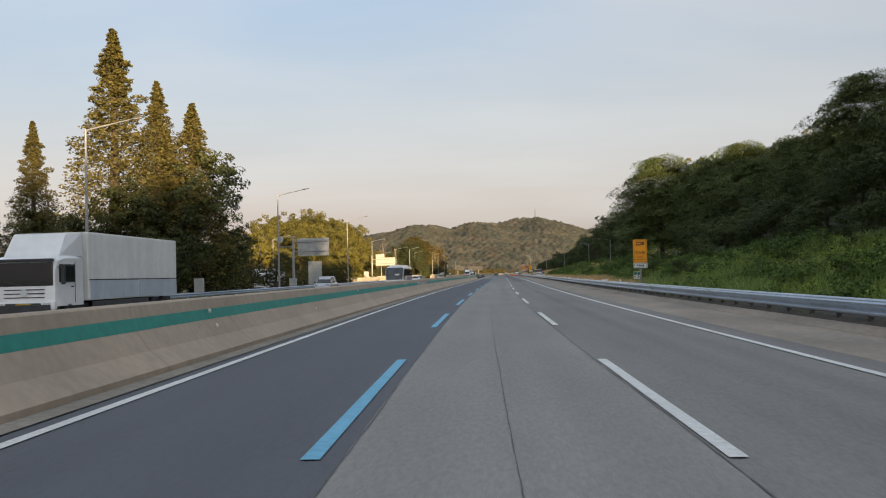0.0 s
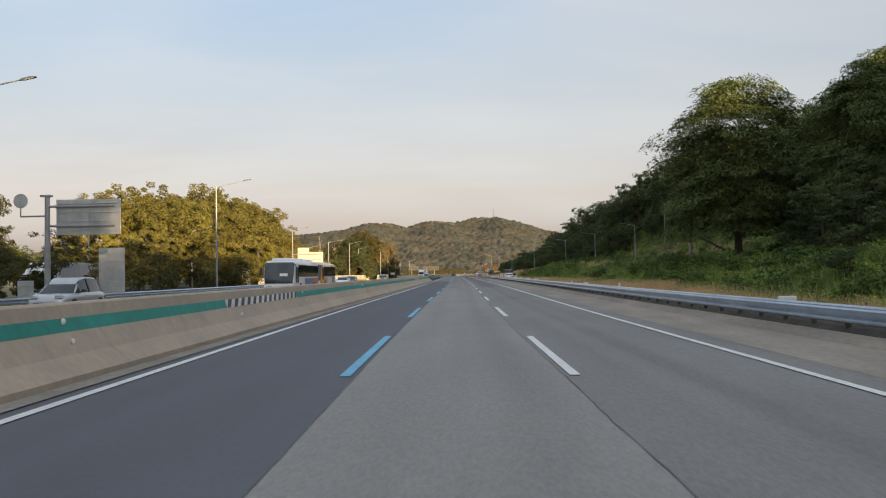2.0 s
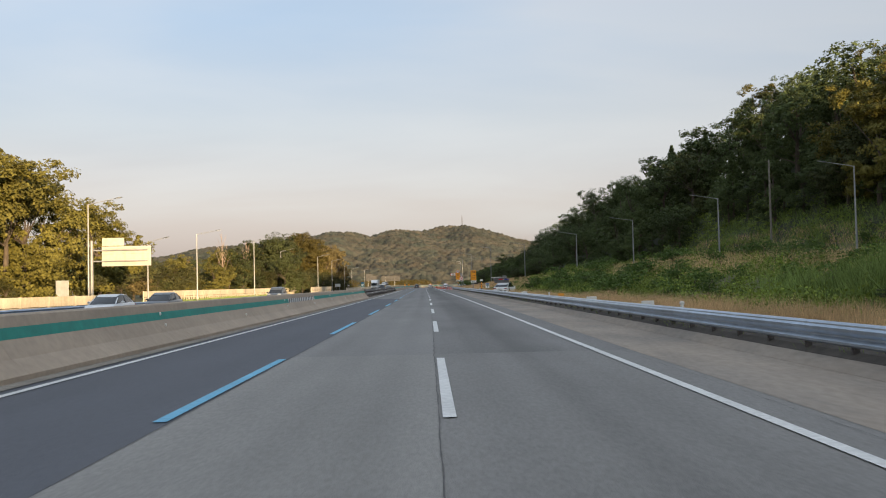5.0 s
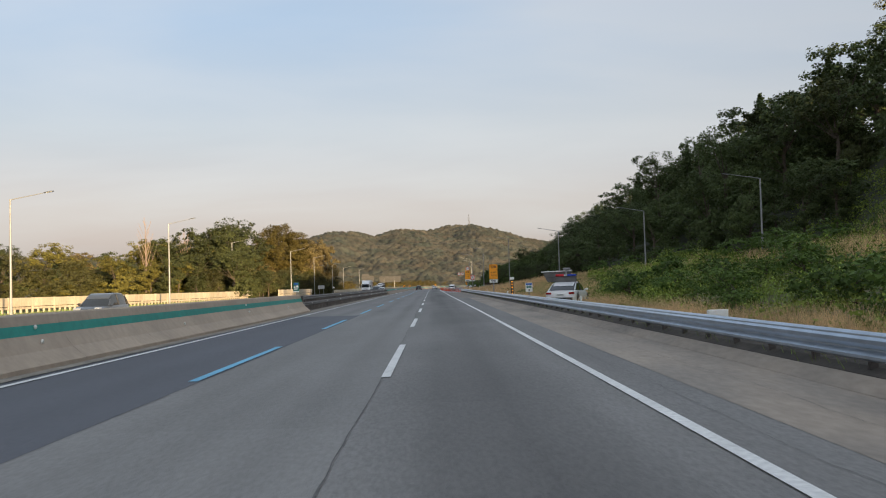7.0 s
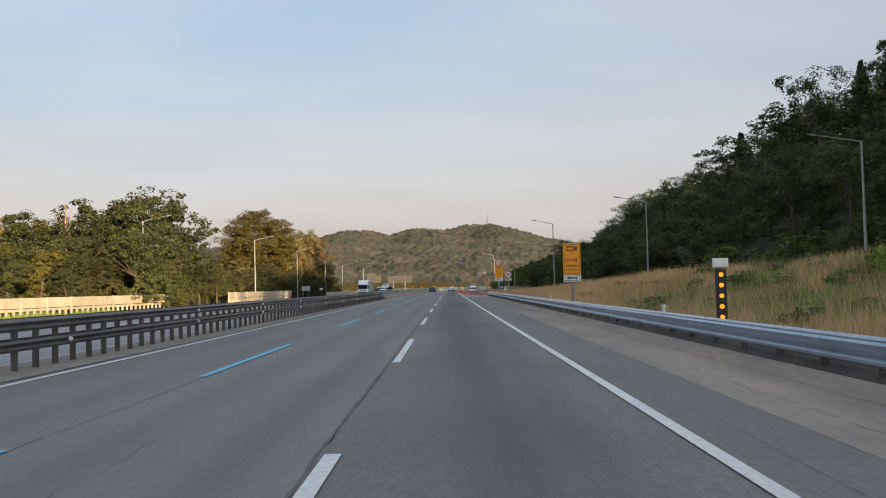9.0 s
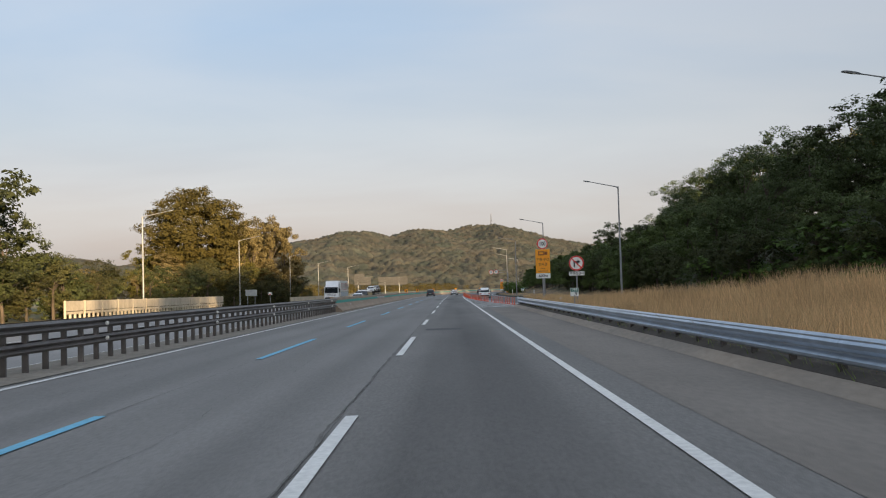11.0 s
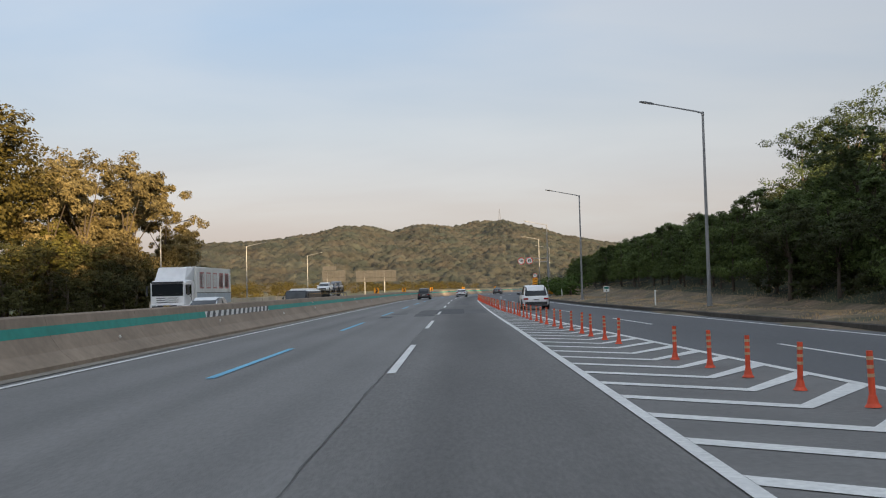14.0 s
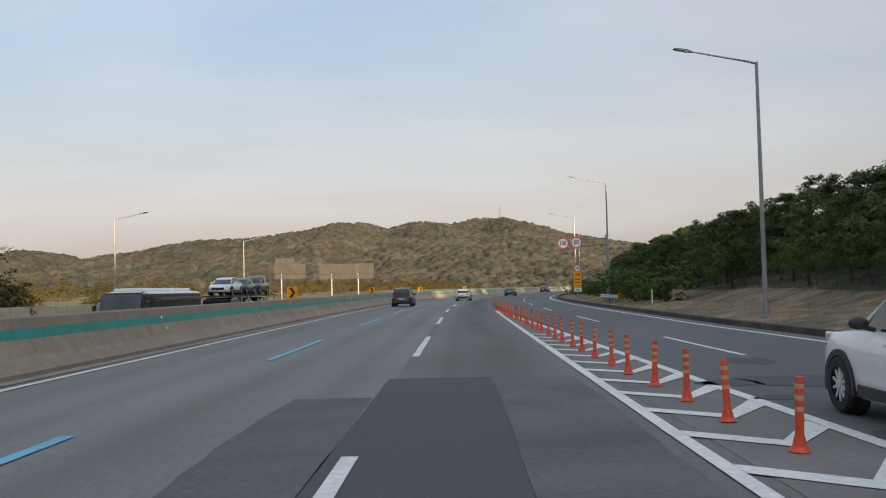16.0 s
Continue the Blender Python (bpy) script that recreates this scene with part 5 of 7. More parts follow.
tufts("verge_straw", scatter(70000, 292, 373, 11.4, lambda s: SLIP_L(s) - 0.8, 28, in_slip), 1.0, 0.016, DRY, "straw-coloured grass before the slip road", "grass", 12)
tufts("kerb_weeds", scatter(9000, -20, 373, 10.85, 11.35, 29), 0.5, 0.016, REED, "weeds growing under the guard rail", "grass", 13)
tufts("slope_grass", scatter(40000, 380, 560, lambda s: SLIP_R(s) + 1.4, 26, 25), 0.10, 0.012, DRY, "thin dry grass on the embankment", "grass", 5)
tufts("far_verge_grass", scatter(26000, -20, 330, lambda s: OPP(s) - 7, lambda s: OPP(s) - 1.3, 26), 0.5, 0.03, REED, "rough grass beyond the far rail", "grass", 6)
tufts("far_weeds", scatter(12000, 500, 640, lambda s: OPP(s) - 30, lambda s: OPP(s) - 4, 27), 0.8, 0.05, REED, "rough grass beyond the far rail", "grass", 7)
WEED = mat("bright_weed_leaves", (0.195, 0.250, 0.048), 0.7, island=0.5, vary2=0.45, scale2=0.5, spec=0.2, translucent=0.25)


def ground_cover(name, spots, rise, size, label, seed):
    # broad leaves of low weeds, in mounds
    rng = np.random.default_rng(seed)
    mound = np.array([0.55 + 0.75 * noise.noise((x * 0.35, y * 0.25, 4.0)) + 0.7 * noise.noise((x * 1.1, y * 0.8, 9.0)) for x, y, z in spots])
    spots = spots + np.stack([0 * mound, 0 * mound, np.maximum(0.08, mound) * rise * rng.uniform(0.2, 1.1, len(mound))], 1)
    me = bpy.data.meshes.new(name)
    v, f = leaves(spots, size, rng, 0.0, np.tile((0.0, 0.0, 0.8), (len(spots), 1)) + 0.75 * rng.normal(size=(len(spots), 3)))
    me.from_pydata(v.tolist(), [], f)
    me.materials.append(WEED)
    return tagged(new(name, me), label, "weeds", kind="stuff")


ground_cover("weeds", scatter(150000, 112, 275, ramp_between([(100, 14.2), (165, 13.8), (200, 13.1), (240, 13.8), (255, 18), (275, 20)]), lambda s: min(30, max(20, SLIP_L(s) - 5.0)), 31, in_slip), 1.15, 0.085, "bright green broad-leaved weeds on the bank", 8)
ground_cover("weeds_bank", scatter(75000, -20, 112, ramp_between([(-20, 12.4), (50, 12.6), (62, 14.0), (112, 14.2)]), 22.5, 32), 0.9, 0.085, "green broad-leaved weeds on the bank", 9)
ground_cover("weeds_hillside", scatter(60000, 165, 285, lambda s: HILL_EDGE(s) - 0.5, lambda s: HILL_EDGE(s) + 16, 33), 0.9, 0.13, "green weeds at the foot of the wooded hill", 10)
tufts("tall_reeds", scatter(16000, 118, 168, 17.5, 25.0, 34), 1.2, 0.03, REED, "tall pale green reeds on the crest of the bank", "grass", 11)
rnd = random.Random(23)
for k in range(120):
    s = -22 + k * 1.25
    bush.plant(rnd.uniform(14.6, 21.5), s, rnd.uniform(0.8, 1.5), rnd.uniform(0, 360), rnd.uniform(1.0, 1.5), "weeds on the bank")
for k in range(20):
    s = 40 + k * 6.0
    shade.plant(rnd.uniform(15.6, 22.0), s, rnd.uniform(1.2, 2.0), rnd.uniform(0, 360), rnd.uniform(1.3, 1.7), "dark bushes on the bank", label="low dark green bush on the bank")
for k in range(9):
    bush.plant(rnd.uniform(11.9, 12.8), 2 + k * 6.5 + rnd.uniform(-2, 2), rnd.uniform(0.9, 1.5), rnd.uniform(0, 360), 1.1, "weeds at the guard rail")
for k in range(150):
    s = 116 + k * 0.9
    hi = min(30, SLIP_L(s) - 5)
    if hi > 17 and s < 246:
        bush.plant(rnd.uniform(16.4 if s < 180 else 15.4, hi), s, rnd.uniform(0.8, 1.9), rnd.uniform(0, 360), rnd.uniform(1.1, 1.6), "weeds below the slip road")
for k in range(44):
    s = 250 + k * 1.2
    bush.plant(rnd.uniform(14.5, max(15, SLIP_L(s) - 3.5)), s, rnd.uniform(0.5, 0.9), rnd.uniform(0, 360), rnd.uniform(1.2, 1.8), "weeds among the straw")
for k in range(26):
    s = 200 + k * 7.0
    bush.plant(HILL_EDGE(s) + rnd.uniform(0.5, 2.5), s, rnd.uniform(2.0, 3.6) * (0.45 if s < 262 else 1.0), rnd.uniform(0, 360), 1.5, "shrubs at the foot of the hill")
for k in range(18):
    s = 505 + k * 5.5
    bush.plant(18.5 + rnd.uniform(-0.8, 2.5), s, rnd.uniform(1.2, 3.2), rnd.uniform(0, 360), 1.4, "shrubs beside the slip road")

# ---------- signs ----------
SIGN_BACK = mat("sign_back_aluminium", (0.42, 0.43, 0.43), 0.45, 0.4, vary=0.1, scale=3, vary2=0.1, scale2=0.7, streak=0.1)
SIGN_YELLOW = mat("sign_amber_film", (0.93, 0.36, 0.006), 0.45, vary=0.05, scale=5)
SIGN_WHITE = mat("sign_white_film", (0.84, 0.84, 0.80), 0.45, vary=0.05, scale=5, streak=0.06)
SIGN_BLACK = mat("sign_black_film", (0.02, 0.02, 0.022), 0.5)
SIGN_BROWN = mat("sign_brown_film", (0.23, 0.06, 0.012), 0.5)
SIGN_RED = mat("sign_red_film", (0.72, 0.03, 0.025), 0.45)
SIGN_GREEN = mat("sign_green_film", (0.012, 0.16, 0.12), 0.45)
SIGN_BLUE = mat("sign_blue_film", (0.02, 0.12, 0.45), 0.45)
AMBER_LIGHT = glow("amber_lamp_light", (0.90, 0.34, 0.02), 0.55)


def slab(name, parent, material, x0, x1, z0, z1, y=-0.02, deep=0.02, bevel=0.004, label=""):
    bm = fresh()
    box(bm, x0, x1, y - deep / 2, y + deep / 2, z0, z1, bevel)
    return part(name, bm, material, parent, label)


def disc(name, parent, material, x, z, r, y, deep=0.012, n=28):
    bm = fresh()
    bmesh.ops.create_cone(bm, cap_ends=True, segments=n, radius1=r, radius2=r, depth=deep, matrix=Matrix.Translation((x, y, z)) @ Matrix.Rotation(radians(90), 4, "X"))
    return part(name, bm, material, parent)


def ring(name, parent, material, x, z, r0, r1, y, n=32):
    vs, fs = [], []
    for i in range(n):
        c, s_ = math.cos(2 * math.pi * i / n), math.sin(2 * math.pi * i / n)
        for r in (r0, r1):
            for yy in (y - 0.004, y + 0.004):
                vs.append((x + r * c, yy, z + r * s_))
    for i in range(n):
        a, b = 4 * i, 4 * ((i + 1) % n)
        fs += [(a, b, b + 2, a + 2), (a + 1, a + 3, b + 3, b + 1), (a, a + 1, b + 1, b), (a + 2, b + 2, b + 3, a + 3)]
    return part(name, (vs, fs), material, parent)


def words(body, size, material, parent, x, z, y, wide=1.0, name="lettering"):
    """Lettering facing -y, centred at x, z."""
    cu = bpy.data.curves.new(name, "FONT")
    cu.body, cu.size, cu.align_x, cu.align_y, cu.extrude, cu.resolution_u = body, size, "CENTER", "CENTER", 0.002, 3
    cu.offset = size * 0.018
    tmp = new("tmp_lettering", cu)
    bpy.context.view_layer.update()
    me = bpy.data.meshes.new_from_object(tmp.evaluated_get(bpy.context.evaluated_depsgraph_get()))
    bpy.data.objects.remove(tmp)
    me.materials.clear()
    me.materials.append(material)
    ob = new(name, me)
    ob.parent = parent
    ob.matrix_basis = Matrix.Translation((x, y, z)) @ Matrix.Rotation(radians(90), 4, "X") @ Matrix.Diagonal((wide, 1, 1, 1))
    return ob


def bars(parent, material, x0, x1, z, h, n, y, seed=0):
    """Plain bars in place of small writing."""
    r = random.Random(seed)
    w = (x1 - x0) / n
    for i in range(n):
        slab("writing_bar", parent, material, x0 + w * i + w * 0.12, x0 + w * (i + 1) - w * 0.12, z - h / 2 * r.uniform(0.7, 1), z + h / 2 * r.uniform(0.7, 1), y, 0.006, 0)


def camera_sign(u, s, z0, w, h, lines, foot, round_sign=False):
    """Amber camera-warning board with a white plate below, on one post."""
    t = empty("camera_warning_sign", frame_at(u, s, ground_z(u, s)))
    z0 -= ground_z(u, s)
    bm = fresh()
    rod(bm, (0, 0.05, -0.3), (0, 0.05, z0 + h + (0.6 if round_sign else 0)), 0.07, 0.07, 10)
    part("post", bm, POLE_STEEL, t)
    hp = h * 0.175
    slab("board", t, SIGN_YELLOW, -w / 2, w / 2, z0 + hp + 0.02, z0 + h, -0.03, 0.03, 0.01, "amber reflective board")
    slab("plate", t, SIGN_WHITE, -w / 2, w / 2, z0, z0 + hp, -0.03, 0.03, 0.01, "white plate")
    y = -0.048
    zb, zt = z0 + hp + 0.02, z0 + h
    H_ = zt - zb
    if not round_sign:
        for a, b, c, d in [(-w * .44, w * .44, zt - .05 * w - .02, zt - .05 * w), (-w * .44, w * .44, zb + .05 * w, zb + .05 * w + .02), (-w * .44, -w * .44 + .02, zb + .05 * w, zt - .05 * w), (w * .44 - .02, w * .44, zb + .05 * w, zt - .05 * w)]:
            slab("border", t, SIGN_BROWN, a, b, c, d, y, 0.006, 0)
        for a, b, c, d in [(-w * .42, w * .42, z0 + hp * .80, z0 + hp * .88), (-w * .42, w * .42, z0 + hp * .12, z0 + hp * .20), (-w * .44, -w * .41, z0 + hp * .12, z0 + hp * .88), (w * .41, w * .44, z0 + hp * .12, z0 + hp * .88)]:
            slab("border", t, SIGN_BLACK, a, b, c, d, y, 0.006, 0)
    zc = zt - H_ * 0.17
    slab("camera_body", t, SIGN_BROWN, -w * .30, w * .10, zc - H_ * .085, zc + H_ * .085, y, 0.006, 0)
    for dx in (-0.17, -0.03):
        disc("reel", t, SIGN_YELLOW, w * dx, zc, H_ * .045, y - 0.005, 0.006, 12)
    slab("camera_lens", t, SIGN_BROWN, w * .12, w * .32, zc - H_ * .07, zc + H_ * .07, y, 0.006, 0)
    for body, f, size, m in lines:
        if body:
            words(body, size, m, t, 0, zb + H_ * f, y)
        else:
            bars(t, m, -w * .36, w * .36, zb + H_ * f, size, 9, y, 3)
    if foot:
        words(foot, hp * 0.78, SIGN_BLACK, t, 0, z0 + hp * 0.5, y)
    else:
        bars(t, SIGN_BLACK, -w * .3, w * .3, z0 + hp * 0.5, hp * 0.4, 4, y, 8)
    if round_sign:
        speed_disc(t, 0, zt + 0.40, 0.40, "100")
    return t


def speed_disc(t, x, z, r, body, y=-0.03):
    disc("disc", t, SIGN_WHITE, x, z, r, y, 0.02, 32)
    ring("red_rim", t, SIGN_RED, x, z, r * 0.80, r * 0.985, y - 0.016)
    words(body, r * 1.0, SIGN_BLACK, t, x, z, y - 0.014, 0.78 if len(body) > 2 else 0.9)


s1_ = tagged(camera_sign(12.15, 56.2, 1.72, 0.95, 1.98, [("단속중", 0.42, 0.24, SIGN_BROWN), ("Police", 0.24, 0.17, SIGN_BROWN), ("", 0.13, 0.06, SIGN_BROWN)], ""), "amber camera-warning sign with white plate on a steel post", "road sign")
s2_ = tagged(camera_sign(11.85, 291.1, 1.75, 0.98, 2.15, [("단속중", 0.45, 0.24, SIGN_BROWN), ("", 0.28, 0.10, SIGN_BROWN), ("", 0.15, 0.07, SIGN_BROWN)], ""), "amber camera-warning sign with white plate above dry grass", "road sign")
s3_ = tagged(camera_sign(11.75, 363.2, 2.22, 1.05, 2.12, [("지점·구간", 0.565, 0.235, SIGN_BROWN), ("단속중", 0.355, 0.235, SIGN_BROWN), ("Photo", 0.185, 0.14, SIGN_BROWN), ("enforcement", 0.08, 0.13, SIGN_BROWN)], "600m", True), "amber camera-warning sign with a round speed-limit sign above", "road sign")
s4_ = tagged(camera_sign(16.6, 541, 0.9, 0.85, 2.2, [("", 0.55, 0.2, SIGN_BROWN), ("", 0.35, 0.2, SIGN_BROWN), ("", 0.15, 0.1, SIGN_BROWN)], "", True), "amber camera-warning sign half hidden by shrubs", "road sign")

# no right turn
t = tagged(empty("turn_ban_sign", frame_at(11.95, 346.9, ground_z(11.9, 346.9))), "round red-rimmed no-right-turn sign with a white plate", "road sign")
bm = fresh()
rod(bm, (0, 0.04, -0.3), (0, 0.04, 3.4), 0.045, 0.045, 8)
part("post", bm, POLE_STEEL, t)
disc("disc", t, SIGN_WHITE, 0, 2.98, 0.42, -0.02, 0.02, 32)
ring("red_rim", t, SIGN_RED, 0, 2.98, 0.34, 0.415, -0.036)
slab("arrow_stem", t, SIGN_BLACK, -0.16, -0.08, 2.76, 3.05, -0.036, 0.006, 0)
slab("arrow_bar", t, SIGN_BLACK, -0.16, 0.08, 3.01, 3.09, -0.036, 0.006, 0)
part("arrow_tip", ([(0.06, -0.037, 2.92), (0.22, -0.037, 3.05), (0.06, -0.037, 3.18)], [(0, 1, 2)]), SIGN_BLACK, t)
bm = fresh()
box(bm, -0.37, 0.37, -0.004, 0.004, -0.03, 0.03, 0, Matrix.Translation((0, -0.044, 2.98)) @ Matrix.Rotation(radians(45), 4, "Y"))
part("red_bar", bm, SIGN_RED, t)
slab("plate", t, SIGN_WHITE, -0.42, 0.42, 2.30, 2.52, -0.02, 0.02, 0.006, "white plate")
words("우회전금지", 0.17, SIGN_BLACK, t, 0, 2.41, -0.034)


def small_plate(u, s, z0, w, h, material, label, marks):
    """A small plate on a thin post; marks: (material, x0, x1, z0, z1) as shares of the plate."""
    g = ground_z(u, s)
    t = tagged(empty("marker_sign", frame_at(u, s, g)), label, "road sign")
    bm = fresh()
    rod(bm, (0, 0.03, -0.3), (0, 0.03, z0 - g + h), 0.03, 0.03, 8)
    part("post", bm, POLE_STEEL, t)
    z0 -= g
    slab("plate", t, material, -w / 2, w / 2, z0, z0 + h, -0.02, 0.02, 0.012)
    for m, a, b, c, d in marks:
        slab("writing_bar", t, m, -w / 2 + w * a, -w / 2 + w * b, z0 + h * c, z0 + h * d, -0.033, 0.006, 0)
    return t


km = small_plate(12.1, 57.5, 0.95, 0.50, 0.52, SIGN_WHITE, "small green and white distance marker on a thin post", [(SIGN_GREEN, .08, .46, .55, .92), (SIGN_GREEN, .54, .92, .55, .92), (SIGN_BLACK, .1, .3, .24, .34)])
words("2", 0.26, SIGN_BLACK, km, 0.08, 0.95 - ground_z(12.1, 57.5) + 0.14, -0.034)
small_plate(11.12, 246.0, 1.0, 0.48, 0.62, SIGN_WHITE, "white route marker with a blue heading on a thin post", [(SIGN_BLUE, .06, .94, .74, .95), (SIGN_GREEN, .14, .34, .42, .68), (SIGN_GREEN, .40, .60, .42, .68), (SIGN_GREEN, .66, .86, .42, .68), (SIGN_BLACK, .42, .6, .1, .3)])
km = small_plate(11.4, 344.0, 1.08, 0.43, 0.43, SIGN_WHITE, "small green and white distance marker on a thin post", [(SIGN_GREEN, .04, .96, .52, .95)])
words("299", 0.205, SIGN_WHITE, km, 0, 1.08 - ground_z(11.4, 344.0) + 0.316, -0.040)
words(".9", 0.24, SIGN_BLACK, km, 0.05, 1.08 - ground_z(11.4, 344.0) + 0.112, -0.034)
small_plate(17.5, 460.3, 1.0, 0.5, 0.48, SIGN_WHITE, "small white marker plate beside the slip road", [(SIGN_GREEN, .1, .9, .55, .9), (SIGN_BLACK, .4, .6, .1, .4)])
small_plate(-4.95, 246.4, 1.42, 0.42, 0.66, SIGN_GREEN, "small green and white distance plate on the median barrier", [(SIGN_BLUE, .2, .8, .78, .95), (SIGN_WHITE, .15, .40, .45, .62), (SIGN_WHITE, .48, .85, .48, .7), (SIGN_WHITE, .2, .75, .28, .40), (SIGN_WHITE, .05, .95, .02, .14)])
small_plate(-22.3, 433.4, 1.62, 0.62, 0.36, SIGN_WHITE, "small white plate with a red lower edge on a thin post", [(SIGN_RED, .22, .78, .04, .30), (SIGN_BLACK, .06, .2, .5, .85), (SIGN_BLACK, .8, .94, .5, .85)])

# chevron lamp board
g_ = ground_z(11.35, 261.5)
t = tagged(empty("lamp_board", frame_at(11.35, 261.5, g_)), "black board with five lit amber lamps and a solar panel", "warning light")
bm = fresh()
rod(bm, (0, 0.06, -0.3), (0, 0.06, 2.2), 0.04, 0.04, 8)
part("post", bm, POLE_STEEL, t)
slab("board", t, SIGN_BLACK, -0.13, 0.13, 0.72, 2.02, 0, 0.06, 0.015)
slab("solar_box", t, SIGN_WHITE, -0.18, 0.18, 2.05, 2.27, 0.0, 0.14, 0.02, "white solar power box")
for i in range(5):
    disc("amber_lamp", t, AMBER_LIGHT, 0, 0.86 + 0.255 * i, 0.055, -0.04, 0.02, 14)

# cantilever with two speed discs over the slip road
t = tagged(empty("cantilever_sign", frame_at(18.0, 524, ground_z(18, 524))), "grey cantilever mast carrying two round speed-limit signs", "road sign")
bm = fresh()
rod(bm, (0, 0, -0.3), (0, 0, 6.1), 0.16, 0.13, 12)
part("mast", bm, POLE_STEEL, t)
bm = fresh()
for z in (5.2, 5.75):
    rod(bm, (0, 0, z), (-4.4, 0, z - 0.1), 0.06, 0.05, 8)
for x in (-1.2, -2.4):
    rod(bm, (x, 0, 5.2), (x, 0, 5.72), 0.03, 0.03, 6)
part("arm", bm, POLE_STEEL, t)
speed_disc(t, -4.1, 5.35, 0.56, "100", -0.1)
speed_disc(t, -2.85, 5.40, 0.56, "50", -0.1)


def cantilever_board(u, s, mast_h, board, z0, back, label, extra=None):
    """Large traffic board on an arm, seen from one side; board: (x0, x1)."""
    t = tagged(empty("traffic_board", frame_at(u, s, ground_z(u, s))), label, "road sign")
    bm = fresh()
    rod(bm, (0, 0, -0.3), (0, 0, mast_h), 0.18, 0.14, 12)
    part("mast", bm, POLE_STEEL, t)
    x0, x1, z1 = *board, z0 + back[1]
    bm = fresh()
    for z in (z0 + 0.25 * (z1 - z0), z0 + 0.8 * (z1 - z0)):
        rod(bm, (0, 0, z), (x1 - 0.3, 0, z), 0.07, 0.06, 8)
    part("arm", bm, POLE_STEEL, t)
    slab("board", t, back[0], x0, x1, z0, z1, 0.16, 0.08, 0.02)
    for k in range(4):
        z = z0 + (z1 - z0) * (0.12 + 0.25 * k)
        slab("stiffener", t, back[0], x0 + 0.05, x1 - 0.05, z, z + 0.06, 0.09, 0.05, 0.008)
    for x in (x0, (x0 + x1) / 2, x1 - 0.06):
        slab("stiffener", t, back[0], x, x + 0.06, z0, z1, 0.07, 0.04, 0.008)
    if extra:
        slab("top_panel", t, back[0], *extra, 0.16, 0.06, 0.02)
    return t


# warmer and less metallic than the other sign backs
SIGN_PALE = mat("cream_sign_back", (0.46, 0.43, 0.37), 0.6, 0.1, vary=0.08, scale=3, streak=0.1)
ca = cantilever_board(-21.7, 97.2, 6.5, (0.5, 4.2), 4.3, (SIGN_BACK, 2.05), "grey back of a traffic board on a cantilever mast")
disc("round_sign_back", ca, SIGN_BACK, -1.6, 6.3, 0.42, 0.1, 0.02)
bm = fresh()
rod(bm, (-1.6, 0.1, 5.4), (0, 0, 5.4), 0.05, 0.05, 6)
rod(bm, (-1.6, 0.1, 5.4), (-1.6, 0.1, 6.3), 0.04, 0.04, 6)
part("side_arm", bm, POLE_STEEL, ca)
bm = fresh()
box(bm, -0.35, 0.25, -0.2, 0.2, 6.5, 6.62, 0.02)
part("mast_cap", bm, POLE_STEEL, ca)
cantilever_board(-30.4, 221, 6.9, (1.0, 5.9), 4.3, (SIGN_PALE, 2.0), "pale back of a traffic board lit by evening sun", (1.0, 3.2, 6.35, 7.15))
for u, s, w, h, z in [(-20.6, 104, 1.7, 3.0, 0.75), (-20.8, 61, 0.8, 1.3, 0.6), (-20.7, 92.5, 0.85, 1.0, 0.7), (-31.5, 128.5, 1.1, 1.8, 0.4), (-31.5, 187, 1.3, 2.6, 0.2), (-31.0, 215, 1.2, 2.6, 0.2), (-26.4, 439, 1.8, 0.95, 1.65)]:
    g = ground_z(u, s)
    t = tagged(empty("board_back", frame_at(u, s, g)), "grey metal back of a roadside board on posts", "road sign")
    slab("board", t, SIGN_BACK, -w / 2, w / 2, z, z + h, 0, 0.05, 0.015)
    for x in (-w * 0.32, w * 0.32):
        bm = fresh()
        rod(bm, (x, 0.06, -0.3), (x, 0.06, z + h * 0.95), 0.045, 0.045, 8)
        part("post", bm, POLE_STEEL, t)
    for f in (0.25, 0.7):
        slab("stiffener", t, SIGN_BACK, -w / 2 + 0.03, w / 2 - 0.03, z + h * f, z + h * f + 0.06, -0.04, 0.04, 0.006)

# base darkened to stand for boards lying out of the sun
BOARD_BACK = mat("weathered_shade_dark_board", (0.078, 0.074, 0.070), 0.7, 0.1, vary=0.12, scale=3, vary2=0.15, scale2=0.6, streak=0.2)
